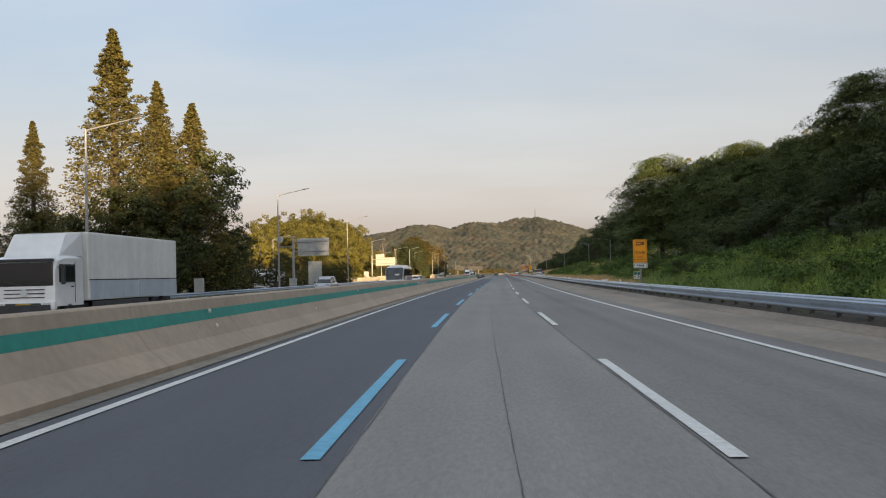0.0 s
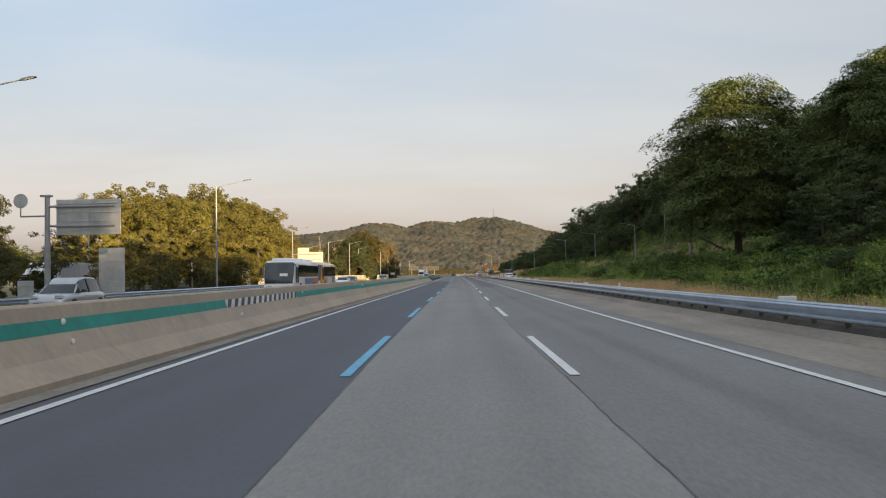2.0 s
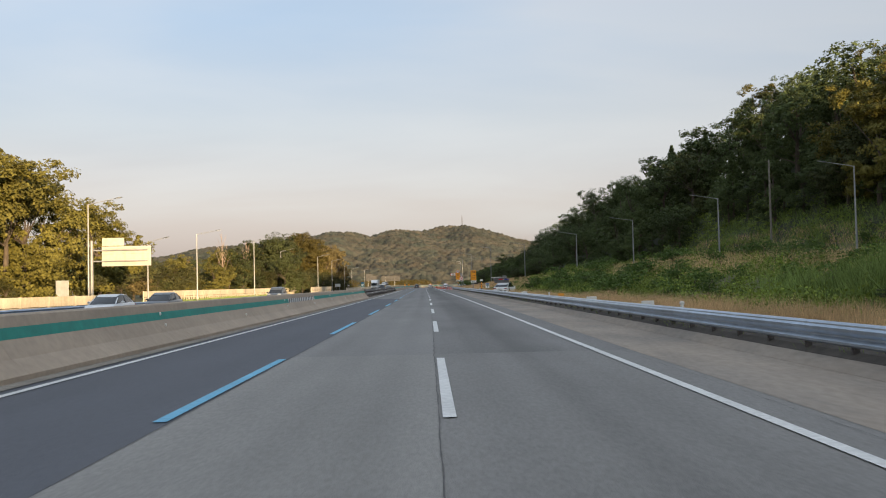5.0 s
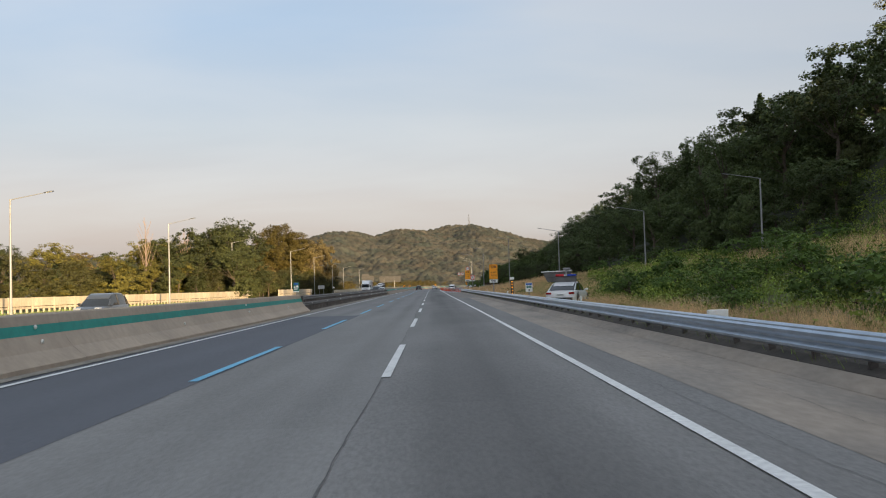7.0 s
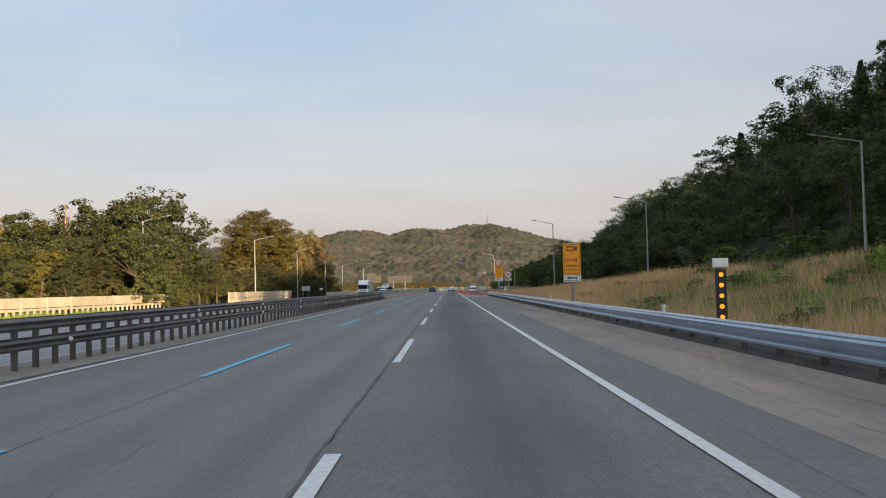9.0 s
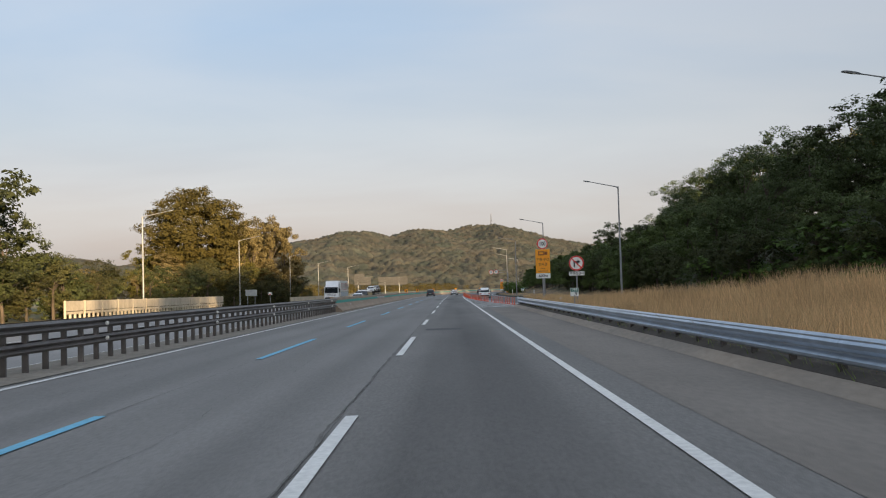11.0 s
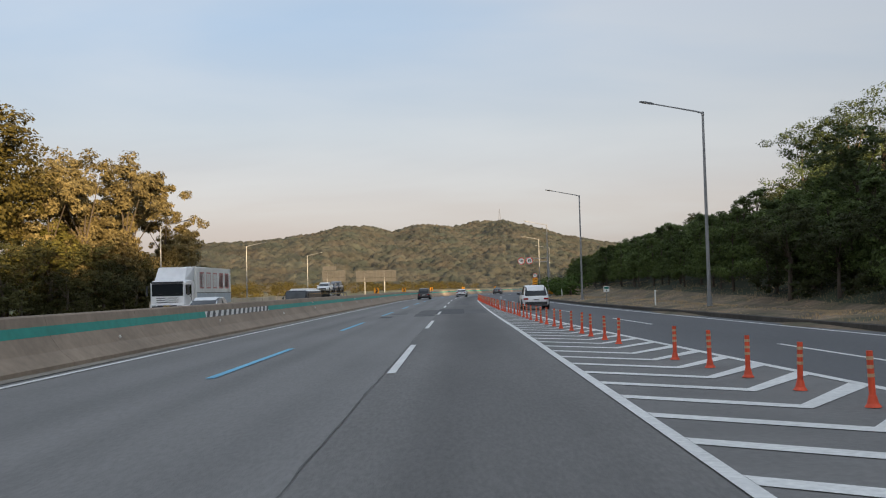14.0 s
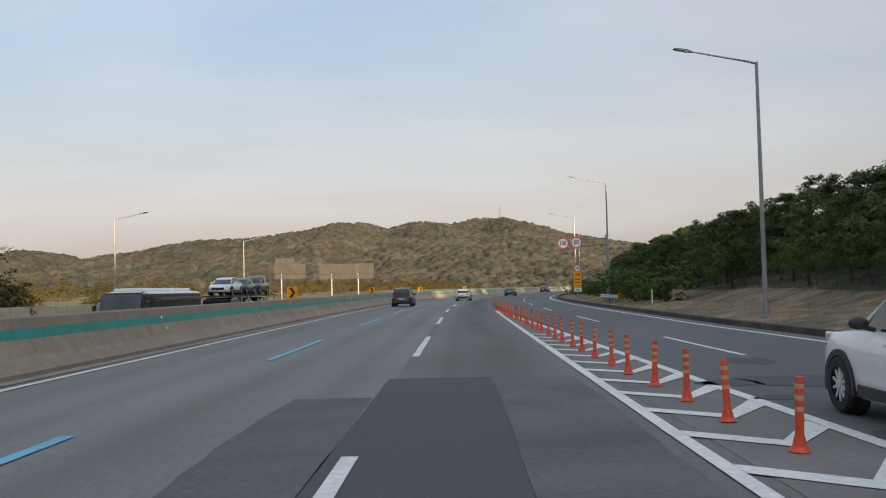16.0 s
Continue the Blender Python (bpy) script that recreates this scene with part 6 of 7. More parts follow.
# big gantry boards of the other carriageway beyond the bend
for u, s, x0, x1, z0 in [(-33.4, 592, -1.2, 4.4, 4.9), (-23.8, 592, -2.6, 7.0, 4.8)]:
    t = tagged(empty("gantry_board", frame_at(u, s, ground_z(u, s), 2)), "large weathered grey back of a gantry traffic board, coloured dark as if shaded", "road sign")
    dz = 1.1
    for k in range(5):
        slab("panel", t, BOARD_BACK, x0, x1, z0 + dz + k * 0.34, z0 + dz + k * 0.34 + 0.31, 0, 0.06, 0.015)
    n = int((x1 - x0) / 0.75)
    for k in range(n + 1):
        x = x0 + (x1 - x0) * k / n
        slab("stiffener", t, BOARD_BACK, x - 0.03, x + 0.03, z0 + dz - 0.95, z0 + dz + 1.65, -0.05, 0.05, 0.008)
    slab("lower_panel", t, BOARD_BACK, x0 + 0.1, x1, z0 + dz - 0.95, z0 + dz - 0.1, 0.03, 0.05, 0.015)
    if x1 < 5:
        slab("upper_panel", t, BOARD_BACK, x0 + 0.1, x0 + 3.4, z0 + dz + 1.75, z0 + dz + 2.7, 0.03, 0.05, 0.015)
    for x in ((0,) if x1 < 5 else (-0.5, 4.2)):
        bm = fresh()
        rod(bm, (x, 0.12, -0.3), (x, 0.12, z0 + dz + 1.6), 0.14, 0.12, 10)
        part("mast", bm, POLE_STEEL, t)


def chevron_sign(u, s, z0, size, turn=0):
    g = ground_z(u, s)
    t = tagged(empty("bend_sign", frame_at(u, s, g, turn)), "amber bend marker with a black chevron", "road sign")
    slab("board", t, SIGN_YELLOW, -size * .45, size * .45, z0 - g, z0 - g + size, 0, 0.03, 0.01)
    z = z0 - g + size / 2
    for d in (1, -1):
        part("chevron", ([(-.25 * size, -0.02, z + d * .42 * size), (.02 * size, -0.02, z + d * .42 * size), (.30 * size, -0.02, z), (.03 * size, -0.02, z)], [(0, 1, 2, 3)]), SIGN_BLACK, t)
    bm = fresh()
    rod(bm, (0, 0.04, -0.3), (0, 0.04, z0 - g + size * 0.8), 0.04, 0.04, 8)
    part("post", bm, POLE_STEEL, t)
    return t


for u, s in [(-5.05, 490), (-5.05, 530), (-5.05, 572), (-5.05, 615), (-5.05, 655)]:
    chevron_sign(u, s, 1.24, 0.68)

# ---------- red posts of the gore ----------
POST_RED = mat("red_plastic", (0.72, 0.085, 0.03), 0.55, vary=0.12, scale=8, vary2=0.12, scale2=1.5)
POST_BAND = mat("buff_reflective_band", (0.52, 0.34, 0.20), 0.4, vary=0.1, scale=10)


def lane_post():
    t = empty("lane_post")
    bm = fresh()
    bmesh.ops.create_cone(bm, cap_ends=True, segments=14, radius1=0.105, radius2=0.07, depth=0.05, matrix=Matrix.Translation((0, 0, 0.025)))
    bmesh.ops.create_cone(bm, cap_ends=True, segments=14, radius1=0.07, radius2=0.048, depth=0.10, matrix=Matrix.Translation((0, 0, 0.10)))
    part("foot", bm, POST_RED, t)
    bm = fresh()
    bmesh.ops.create_cone(bm, cap_ends=True, segments=14, radius1=0.042, radius2=0.040, depth=0.57, matrix=Matrix.Translation((0, 0, 0.425)))
    part("tube", bm, POST_RED, t)
    for z in (0.40, 0.51, 0.62):
        bm = fresh()
        bmesh.ops.create_cone(bm, cap_ends=True, segments=14, radius1=0.0445, radius2=0.0445, depth=0.045, matrix=Matrix.Translation((0, 0, z)))
        part("band", bm, POST_BAND, t)
    return tagged(t, "red plastic lane-divider post with buff bands", "lane post", "row of lane posts along the gore")


post0 = lane_post()
POST_U = ramp_between([(381.5, 10.85), (390.5, 10.4), (398, 9.85), (402, 9.55), (408, 9.3), (414.7, 9.03), (418, 8.80), (428.5, 8.42), (436.6, 8.25), (441.6, 8.02), (448.8, 7.83), (455, 7.75), (500, 7.2), (560, 7.1)])
for k in range(64):                       # two posts are missing after the eleventh
    s = 381.65 + 1.975 * k if k < 11 else 407.0 + 1.97 * (k - 11)
    m = frame_at(POST_U(s) + 0.03 * math.sin(k * 2.3), s, 0.0) @ pose(0, 0, 0, 2.0 * math.sin(k * 3.7), 1.6 * math.sin(k * 1.9), 0)
    if k == 0:
        post0.matrix_basis = m
    else:
        copy_thing(post0, m)

# delineators on the verge
def delineator():
    t = empty("delineator_post")
    bm = fresh()
    bmesh.ops.create_cone(bm, cap_ends=True, segments=12, radius1=0.05, radius2=0.05, depth=1.0, matrix=Matrix.Translation((0, 0, 0.5)))
    part("tube", bm, SIGN_WHITE, t)
    bm = fresh()
    bmesh.ops.create_uvsphere(bm, u_segments=12, v_segments=8, radius=0.085, matrix=Matrix.Translation((0, 0, 0.96)) @ Matrix.Diagonal((1, 0.6, 0.9, 1)))
    part("head", bm, REFLECTOR, t)
    return tagged(t, "white roadside delineator post with a rounded head", "delineator", "delineators of the verge")


d0 = delineator()
spots = [(11.5, 62), (11.5, 100), (11.45, 123), (11.45, 157.5), (11.5, 190), (11.45, 226.3), (11.5, 268), (11.6, 300), (12.0, 355), (13.0, 366), (18.1, 443.4), (18.2, 503)]
for k, (u, s) in enumerate(spots):
    m = frame_at(u, s, ground_z(u, s))
    if k == 0:
        d0.matrix_basis = m
    else:
        copy_thing(d0, m)
for u, s, w in [(11.5, 72, 0.5), (11.5, 114.6, 0.34), (11.5, 174, 0.5), (11.5, 162.3, 0.45), (11.5, 205.7, 0.5)]:
    g = ground_z(u, s)
    t = tagged(empty("white_box", frame_at(u, s, g)), "small white utility box on a short stake behind the rail", "utility box")
    slab("case", t, SIGN_WHITE, -w / 2, w / 2, 0.72, 0.95, 0, 0.16, 0.02)
    slab("stake", t, POLE_STEEL, -0.03, 0.03, -0.3, 0.74, 0, 0.05, 0.005)
t = tagged(empty("amber_box", frame_at(12.3, 190.0, ground_z(12.3, 190.0))), "small amber plate on a stake in the grass", "utility box")
slab("plate", t, SIGN_YELLOW, -0.21, 0.21, 0.72, 0.93, 0, 0.04, 0.01)
slab("stake", t, POLE_STEEL, -0.025, 0.025, -0.3, 0.72, 0, 0.04, 0.005)
t = tagged(empty("hazard_plate", frame_at(17.4, 511.5, ground_z(17.4, 511.5))), "amber and black striped end plate of a guard rail", "road sign")
slab("plate", t, SIGN_YELLOW, -0.3, 0.3, 0.35, 0.95, 0, 0.03, 0.01)
for k in range(3):
    part("stripe", ([(-0.28, -0.02, 0.38 + 0.19 * k), (-0.28, -0.02, 0.47 + 0.19 * k), (0.28, -0.02, 0.55 + 0.17 * k), (0.28, -0.02, 0.46 + 0.17 * k)], [(0, 3, 2, 1)]), SIGN_BLACK, t)
slab("stake", t, POLE_STEEL, -0.03, 0.03, -0.3, 0.4, 0, 0.05, 0.005)

# wooden pole on the hill
bm = fresh()
rod(bm, (0, 0, -0.3), (0, 0, 10.2), 0.14, 0.09, 10)
wp = tagged(part("utility_pole", bm, mat("grey_timber", (0.2, 0.18, 0.15), 0.9, vary=0.2, scale=4), None), "plain grey utility pole on the slope", "pole")
wp.matrix_basis = frame_at(45.4, 238.7, ground_z(45.4, 238.7))

# ---------- sound walls ----------
WALL_PANEL = mat("sound_wall_panel", (0.52, 0.44, 0.33), 0.85, vary=0.08, scale=4, vary2=0.12, scale2=0.5, bump=0.2, bump_scale=20, objvar=0.1, streak=0.14)


def sound_wall(name, pts, top, n_step=4.0):
    """Panels between posts on a low open foot; pts: (s, u)."""
    g = tagged(empty(name), "pale concrete sound wall of panels on short posts", "wall", kind="structure")
    f = ramp_between(pts)
    s, e = pts[0][0], pts[-1][0]
    while s < e - 0.5:
        s2 = min(e, s + n_step)
        a, b = at(f(s), s, 0), at(f(s2), s2, 0)
        d = b - a
        m = Matrix.Translation(a) @ Matrix.Rotation(math.atan2(d.y, d.x), 4, "Z")
        ln = d.length
        bm = fresh()
        box(bm, 0.06, ln - 0.06, -0.06, 0.06, top - 0.85, top, 0.02)
        part("panel", bm, WALL_PANEL, g).matrix_basis = m
        bm = fresh()
        box(bm, 0.06, ln - 0.06, -0.05, 0.05, top - 1.12, top - 0.90, 0.02)
        part("lower_panel", bm, WALL_PANEL, g).matrix_basis = m
        for k in range(4):
            bm = fresh()
            x = ln * k / 4
            box(bm, x - 0.07, x + 0.07, -0.09, 0.09, -0.6, (top + 0.03) if k == 0 else top - 1.1, 0.015)
            part("post", bm, WALL_PANEL, g).matrix_basis = m
        s = s2
    return g


sound_wall("sound_wall_1", [(258, -36.5), (268, -35.8), (300, -31.5), (344, -26.9)], 1.55)
sound_wall("sound_wall_2", [(372, -27.0), (424, -27.0)], 1.6)
sound_wall("sound_wall_3", [(475, -26.9), (548, -26.4), (566, -26.4)], 1.0)
sound_wall("sound_wall_4", [(196, -31.5), (216, -28.0)], 1.3)
# ---------- vehicles ----------
def paintwork(name, colour, rough=0.28, metal=0.0):
    m = mat(name, colour, rough, metal, vary=0.04, scale=3, vary2=0.05, scale2=0.8)
    m.node_tree.nodes["Principled BSDF"].inputs["Coat Weight"].default_value = 0.6
    return m


PEARL, BLACK_CAR, SILVER = paintwork("white_car_paint", (0.78, 0.78, 0.78)), paintwork("black_car_paint", (0.012, 0.013, 0.016)), paintwork("silver_car_paint", (0.45, 0.46, 0.48), 0.3, 0.6)
NAVY, YELLOW_BUS, DARK_GREY = paintwork("dark_blue_car_paint", (0.02, 0.035, 0.075)), paintwork("amber_bus_paint", (0.72, 0.30, 0.02)), paintwork("dark_grey_car_paint", (0.05, 0.055, 0.06))
TARP = mat("white_cargo_panel", (0.70, 0.69, 0.65), 0.6, vary=0.04, scale=3, vary2=0.06, scale2=0.5, streak=0.07)
SKIRT = mat("blue_grey_cargo_skirt", (0.42, 0.47, 0.52), 0.5, vary=0.06, scale=3, streak=0.1)
GLASS = mat("dark_window_glass", (0.018, 0.022, 0.026), 0.06, spec=0.5)
TYRE = mat("tyre_rubber", (0.022, 0.022, 0.023), 0.85, vary=0.15, scale=12)
ALLOY = mat("wheel_alloy", (0.62, 0.63, 0.65), 0.4, 0.35, vary=0.08, scale=10)
TRIM = mat("black_plastic_trim", (0.03, 0.03, 0.032), 0.6, vary=0.1, scale=8)
TAIL = mat("red_tail_lens", (0.32, 0.012, 0.012), 0.2)
HEADL = mat("clear_head_lens", (0.62, 0.64, 0.66), 0.12, 0.3)
PLATE_W, PLATE_Y = mat("plate_white", (0.7, 0.7, 0.68), 0.5), mat("plate_amber", (0.7, 0.42, 0.03), 0.5)
CHASSIS = mat("dark_chassis_steel", (0.045, 0.045, 0.048), 0.7, 0.2, vary=0.2, scale=4)


def loft(name, sections, material, parent, label="", smooth=True):
    """Rings of equal count, (x, y, z) each, joined end to end and capped."""
    k = len(sections[0])
    vs = [p for sec in sections for p in sec]
    fs = []
    for i in range(len(sections) - 1):
        for j in range(k):
            a, b = i * k + j, i * k + (j + 1) % k
            fs.append((a, b, b + k, a + k))
    fs += [tuple(range(k))[::-1], tuple(range((len(sections) - 1) * k, len(sections) * k))]
    ob = part(name, (vs, fs), material, parent, label)
    bm = bmesh.new()
    bm.from_mesh(ob.data)
    bmesh.ops.recalc_face_normals(bm, faces=bm.faces)
    bm.to_mesh(ob.data)
    bm.free()
    if smooth:
        for p in ob.data.polygons:
            p.use_smooth = len(p.vertices) == 4
        ob.data.set_sharp_from_angle(angle=radians(38))
    return ob


def wheel(parent, x, y, r, w, side, rim=ALLOY, spokes=10):
    """A wheel whose outer face looks to side (+1 or -1 along x)."""
    bm = fresh()
    rot_ = Matrix.Translation((x, y, r)) @ Matrix.Rotation(radians(90), 4, "Y")
    prof = [(r * 0.62, w * 0.5), (r * 0.90, w * 0.5), (r * 0.98, w * 0.36), (r, w * 0.15), (r, -w * 0.15), (r * 0.98, -w * 0.36), (r * 0.90, -w * 0.5), (r * 0.62, -w * 0.5)]
    n = 28
    rings = []
    for i in range(n):
        c, s_ = math.cos(2 * math.pi * i / n), math.sin(2 * math.pi * i / n)
        rings.append([bm.verts.new(rot_ @ Vector((q * c, q * s_, h))) for q, h in prof])
    for i in range(n):
        a, b = rings[i], rings[(i + 1) % n]
        for j in range(len(prof)):
            bm.faces.new((a[j], a[(j + 1) % len(prof)], b[(j + 1) % len(prof)], b[j]))
    bmesh.ops.recalc_face_normals(bm, faces=bm.faces)
    t = part("wheel", bm, TYRE, parent)
    bm = fresh()
    bmesh.ops.create_cone(bm, cap_ends=True, segments=20, radius1=r * 0.61, radius2=r * 0.61, depth=w * 0.55, matrix=rot_)
    part("rim_barrel", bm, TRIM, t)
    bm = fresh()
    for k in range(spokes):
        box(bm, -0.012, 0.012, -r * 0.055, r * 0.055, r * 0.05, r * 0.60, 0.008, Matrix.Translation((x + side * w * 0.36, y, r)) @ Matrix.Rotation(2 * math.pi * k / spokes, 4, "X"))
    bmesh.ops.create_cone(bm, cap_ends=True, segments=16, radius1=r * 0.16, radius2=r * 0.12, depth=0.05, matrix=Matrix.Translation((x + side * w * 0.37, y, r)) @ Matrix.Rotation(radians(90), 4, "Y"))
    part("rim", bm, rim, t)
    return t


def car(name, body_paint, L_=4.6, W_=1.86, H_=1.68, kind="suv", label="", tail_up=True):
    """A car with its rear at y = 0, driving toward +y."""
    t = tagged(empty(name), label, "car")
    f = {
        "suv": dict(p=[0, .015, .05, .12, .2, .35, .55, .70, .80, .90, .96, .99, 1.0], belt=[.70, .93, 1.02, 1.05, 1.06, 1.05, 1.04, 1.03, 1.01, .95, .86, .74, .62], low=[.48, .36, .30, .27, .25, .22, .22, .22, .24, .26, .30, .36, .44], hw=[.74, .85, .93, .97, .985, 1.0, 1.0, .99, .975, .94, .86, .74, .62], cab=[(.03, 1.03, .0), (.075, 1.32, .88), (.125, H_ - .12, .95), (.20, H_ - .03, .99), (.34, H_, 1.0), (.48, H_ - .015, 1.0), (.555, H_ - .09, .98), (.63, H_ - .30, .96), (.745, 1.03, .92)]),
        "sedan": dict(p=[0, .02, .08, .2, .35, .55, .70, .80, .92, .98, 1.0], belt=[.65, .93, .97, .98, .95, .93, .92, .88, .78, .68, .55], low=[.42, .30, .25, .22, .20, .20, .20, .22, .25, .30, .40], hw=[.82, .91, .96, .98, 1.0, 1.0, .99, .97, .92, .82, .70], cab=[(.10, .96, .86), (.20, 1.24, .95), (.30, H_ - .03, .98), (.42, H_, 1.0), (.54, H_ - .03, 1.0), (.62, H_ - .16, .98), (.78, .90, .92)]),
    }[kind]
    hw = W_ / 2
    secs = []
    for p, zb, zl, w in zip(f["p"], f["belt"], f["low"], f["hw"]):
        y, a = p * L_, hw * w
        zm = zl + (zb - zl) * 0.55
        ringp = [(a * .90, zl), (a * .985, zl + .10), (a, zm), (a * .985, zb - .10), (a * .93, zb - .015), (a * .80, zb)]
        secs.append([(x, y, z) for x, z in ringp] + [(-x, y, z) for x, z in reversed(ringp)])
    body = loft("body", secs, body_paint, t)
    cab = []
    for p, z, w in f["cab"]:
        y = p * L_
        zb = float(np.interp(p, f["p"], f["belt"])) - 0.03
        z = max(z, zb + 0.012)
        a, b = hw * 0.905 * max(w, .84), hw * (0.905 - 0.19 * min(1, (z - zb) / 0.65)) * max(w, .86)
        cab.append([(a, y, zb), (b + .02, y, z - .05 if z - zb > .1 else z - .008), (b - .06, y, z), (-b + .06, y, z), (-b - .02, y, z - .05 if z - zb > .1 else z - .008), (-a, y, zb)])
    loft("glasshouse", cab, GLASS, t, "dark tinted glass")
    roof = []
    for p, z, w in f["cab"][1:-1]:
        b = hw * 0.72 * max(w, .86)
        roof.append([(b, p * L_, z - .035), (b - .05, p * L_, z + .016), (-b + .05, p * L_, z + .016), (-b, p * L_, z - .035)])
    loft("roof", roof, body_paint, t)
    for sd in (1, -1):
        for p0, p1 in ((f["cab"][2], f["cab"][0]), (f["cab"][-2], f["cab"][-1])):
            bm = fresh()
            zb0, zb1 = p0[1] - .03, float(np.interp(p1[0], f["p"], f["belt"]))
            rod(bm, (sd * hw * .73, p0[0] * L_, zb0), (sd * hw * .85, p1[0] * L_, zb1), .032, .036, 6)
            part("pillar", bm, body_paint, t)
        bm = fresh()
        zq = float(np.interp(.42, f["p"], f["belt"]))
        rod(bm, (sd * hw * .74, .44 * L_, H_ - .06), (sd * hw * .90, .42 * L_, zq), .035, .04, 6)
        part("pillar", bm, TRIM, t)
        bm = fresh()
        bmesh.ops.create_uvsphere(bm, u_segments=14, v_segments=10, radius=1.0, matrix=Matrix.Translation((sd * (hw + .08), .635 * L_, f["belt"][6] + .08)) @ Matrix.Diagonal((.115, .085, .072, 1)))
        rod(bm, (sd * hw * .90, .63 * L_, f["belt"][6] + .0), (sd * (hw + .05), .635 * L_, f["belt"][6] + .05), .03, .025, 8)
        part("mirror", bm, TRIM if kind == "suv" else body_paint, t)
        slab_ = fresh()
        box(slab_, -.012, .012, .30 * L_, .70 * L_, .26, .40, .01, Matrix.Translation((sd * hw * .985, 0, 0)))
        part("sill", slab_, TRIM, t)
        for y in (.41, .55):
            bm = fresh()
            box(bm, -.012, .012, -.10, .10, -.018, .018, .008, Matrix.Translation((sd * hw * 1.0, y * L_ - .12, f["belt"][4] - .16)))
            part("door_handle", bm, body_paint, t)
        for y in (.185, .805):
            r = .35 if kind == "suv" else .33
            vs, fs = [], []
            for i in range(15):
                a_ = math.pi * (i / 14) * 1.16 - .25
                for q in (r * 1.0, r * 1.22):
                    for dx in (-.10, .012):
                        vs.append((sd * (hw * .99 + dx), y * L_ + q * math.cos(a_), r + q * math.sin(a_)))
            for i in range(14):
                a_ = 4 * i
                fs += [(a_ + 1, a_ + 3, a_ + 7, a_ + 5), (a_, a_ + 1, a_ + 5, a_ + 4), (a_ + 2, a_ + 6, a_ + 7, a_ + 3)]
            part("wheel_arch", (vs, fs), TRIM, t)
            bm = fresh()
            bmesh.ops.create_cone(bm, cap_ends=True, segments=20, radius1=r * 1.1, radius2=r * 1.1, depth=.10, matrix=Matrix.Translation((sd * (hw * .945 - .13), y * L_, r)) @ Matrix.Rotation(radians(90), 4, "Y"))
            part("wheel_well", bm, TRIM, t)
            wheel(t, sd * (hw - .10), y * L_, r, .23, sd)
        bm = fresh()
        z = f["belt"][1] - (.16 if kind == "suv" else .12)
        box(bm, sd * hw * .56 if sd > 0 else -hw * .90, hw * .90 if sd > 0 else -hw * .56, -.02, .16, z - .06, z + .06, .03)
        part("tail_light", bm, TAIL, t)
        bm = fresh()
        z = f["belt"][9] - .04
        box(bm, sd * hw * .42 if sd > 0 else -hw * .80, hw * .80 if sd > 0 else -hw * .42, .935 * L_, .985 * L_, z - .09, z + .04, .03)
        part("head_light", bm, HEADL, t)
    bm = fresh()
    box(bm, -.80 * hw, .80 * hw, -.03, .12, .36, .56, .03)
    part("rear_bumper", bm, TRIM, t)
    bm = fresh()
    box(bm, -.26, .26, -.035, .02, .66, .77, .008)
    part("number_plate", bm, PLATE_W, t)
    bm = fresh()
    box(bm, -.17, .17, -.042, -.033, .695, .735)
    part("writing_bar", bm, TRIM, t)
    bm = fresh()
    box(bm, -.55 * hw, .55 * hw, .985 * L_, 1.005 * L_, .42, .62, .02)
    part("grille", bm, TRIM, t)
    return t


def turned(u, s, z=0.0):
    return frame_at(u, s, z, 180)


suv = car("black_suv", BLACK_CAR, 4.75, 1.92, 1.74, "suv", "black sport utility car driving in the bus lane")
suv.matrix_basis = frame_at(-1.3, 522.5)
sedan = car("white_sedan", PEARL, 4.8, 1.85, 1.45, "sedan", "white saloon car driving ahead in the middle lane")
sedan.matrix_basis = frame_at(3.0, 552)
wsuv = car("white_suv", PEARL, 4.75, 1.90, 1.70, "suv", "white sport utility car on the slip road")
wsuv.matrix_basis = frame_at(10.25, 445.0)
for u, s, base, lab in [(5.4, 602, DARK_GREY, "dark grey saloon car far ahead"), (1.8, 668, NAVY, "dark blue saloon car far ahead"), (5.4, 690, SILVER, "silver saloon car far ahead"), (9.2, 676, PEARL, "white saloon car far ahead"), (5.3, 730, DARK_GREY, "dark grey saloon car far ahead")]:
    c = car("distant_car", base, 4.6, 1.85, 1.48, "sedan", lab)
    c.matrix_basis = frame_at(u, s)
for nm, u, s, base, kind, lab in [("oncoming_car", -15.8, 84.0, SILVER, "suv", "silver car on the opposite carriageway"), ("oncoming_car", -16.0, 182, PEARL, "sedan", "white saloon car behind the amber coach"), ("oncoming_car", -16.2, 194, DARK_GREY, "sedan", "dark saloon car on the opposite carriageway"), ("oncoming_car", -14, 232, DARK_GREY, "suv", "dark car on the opposite carriageway"), ("oncoming_car", -9.0, 430, PEARL, "sedan", "white saloon car on the opposite carriageway"), ("oncoming_car", -12.0, 470, PEARL, "sedan", "white saloon car on the opposite carriageway")]:
    c = car(nm, base, 4.6, 1.85, 1.70 if kind == "suv" else 1.46, kind, lab)
    c.matrix_basis = turned(u, s + 4.6, OPP_DROP(s))


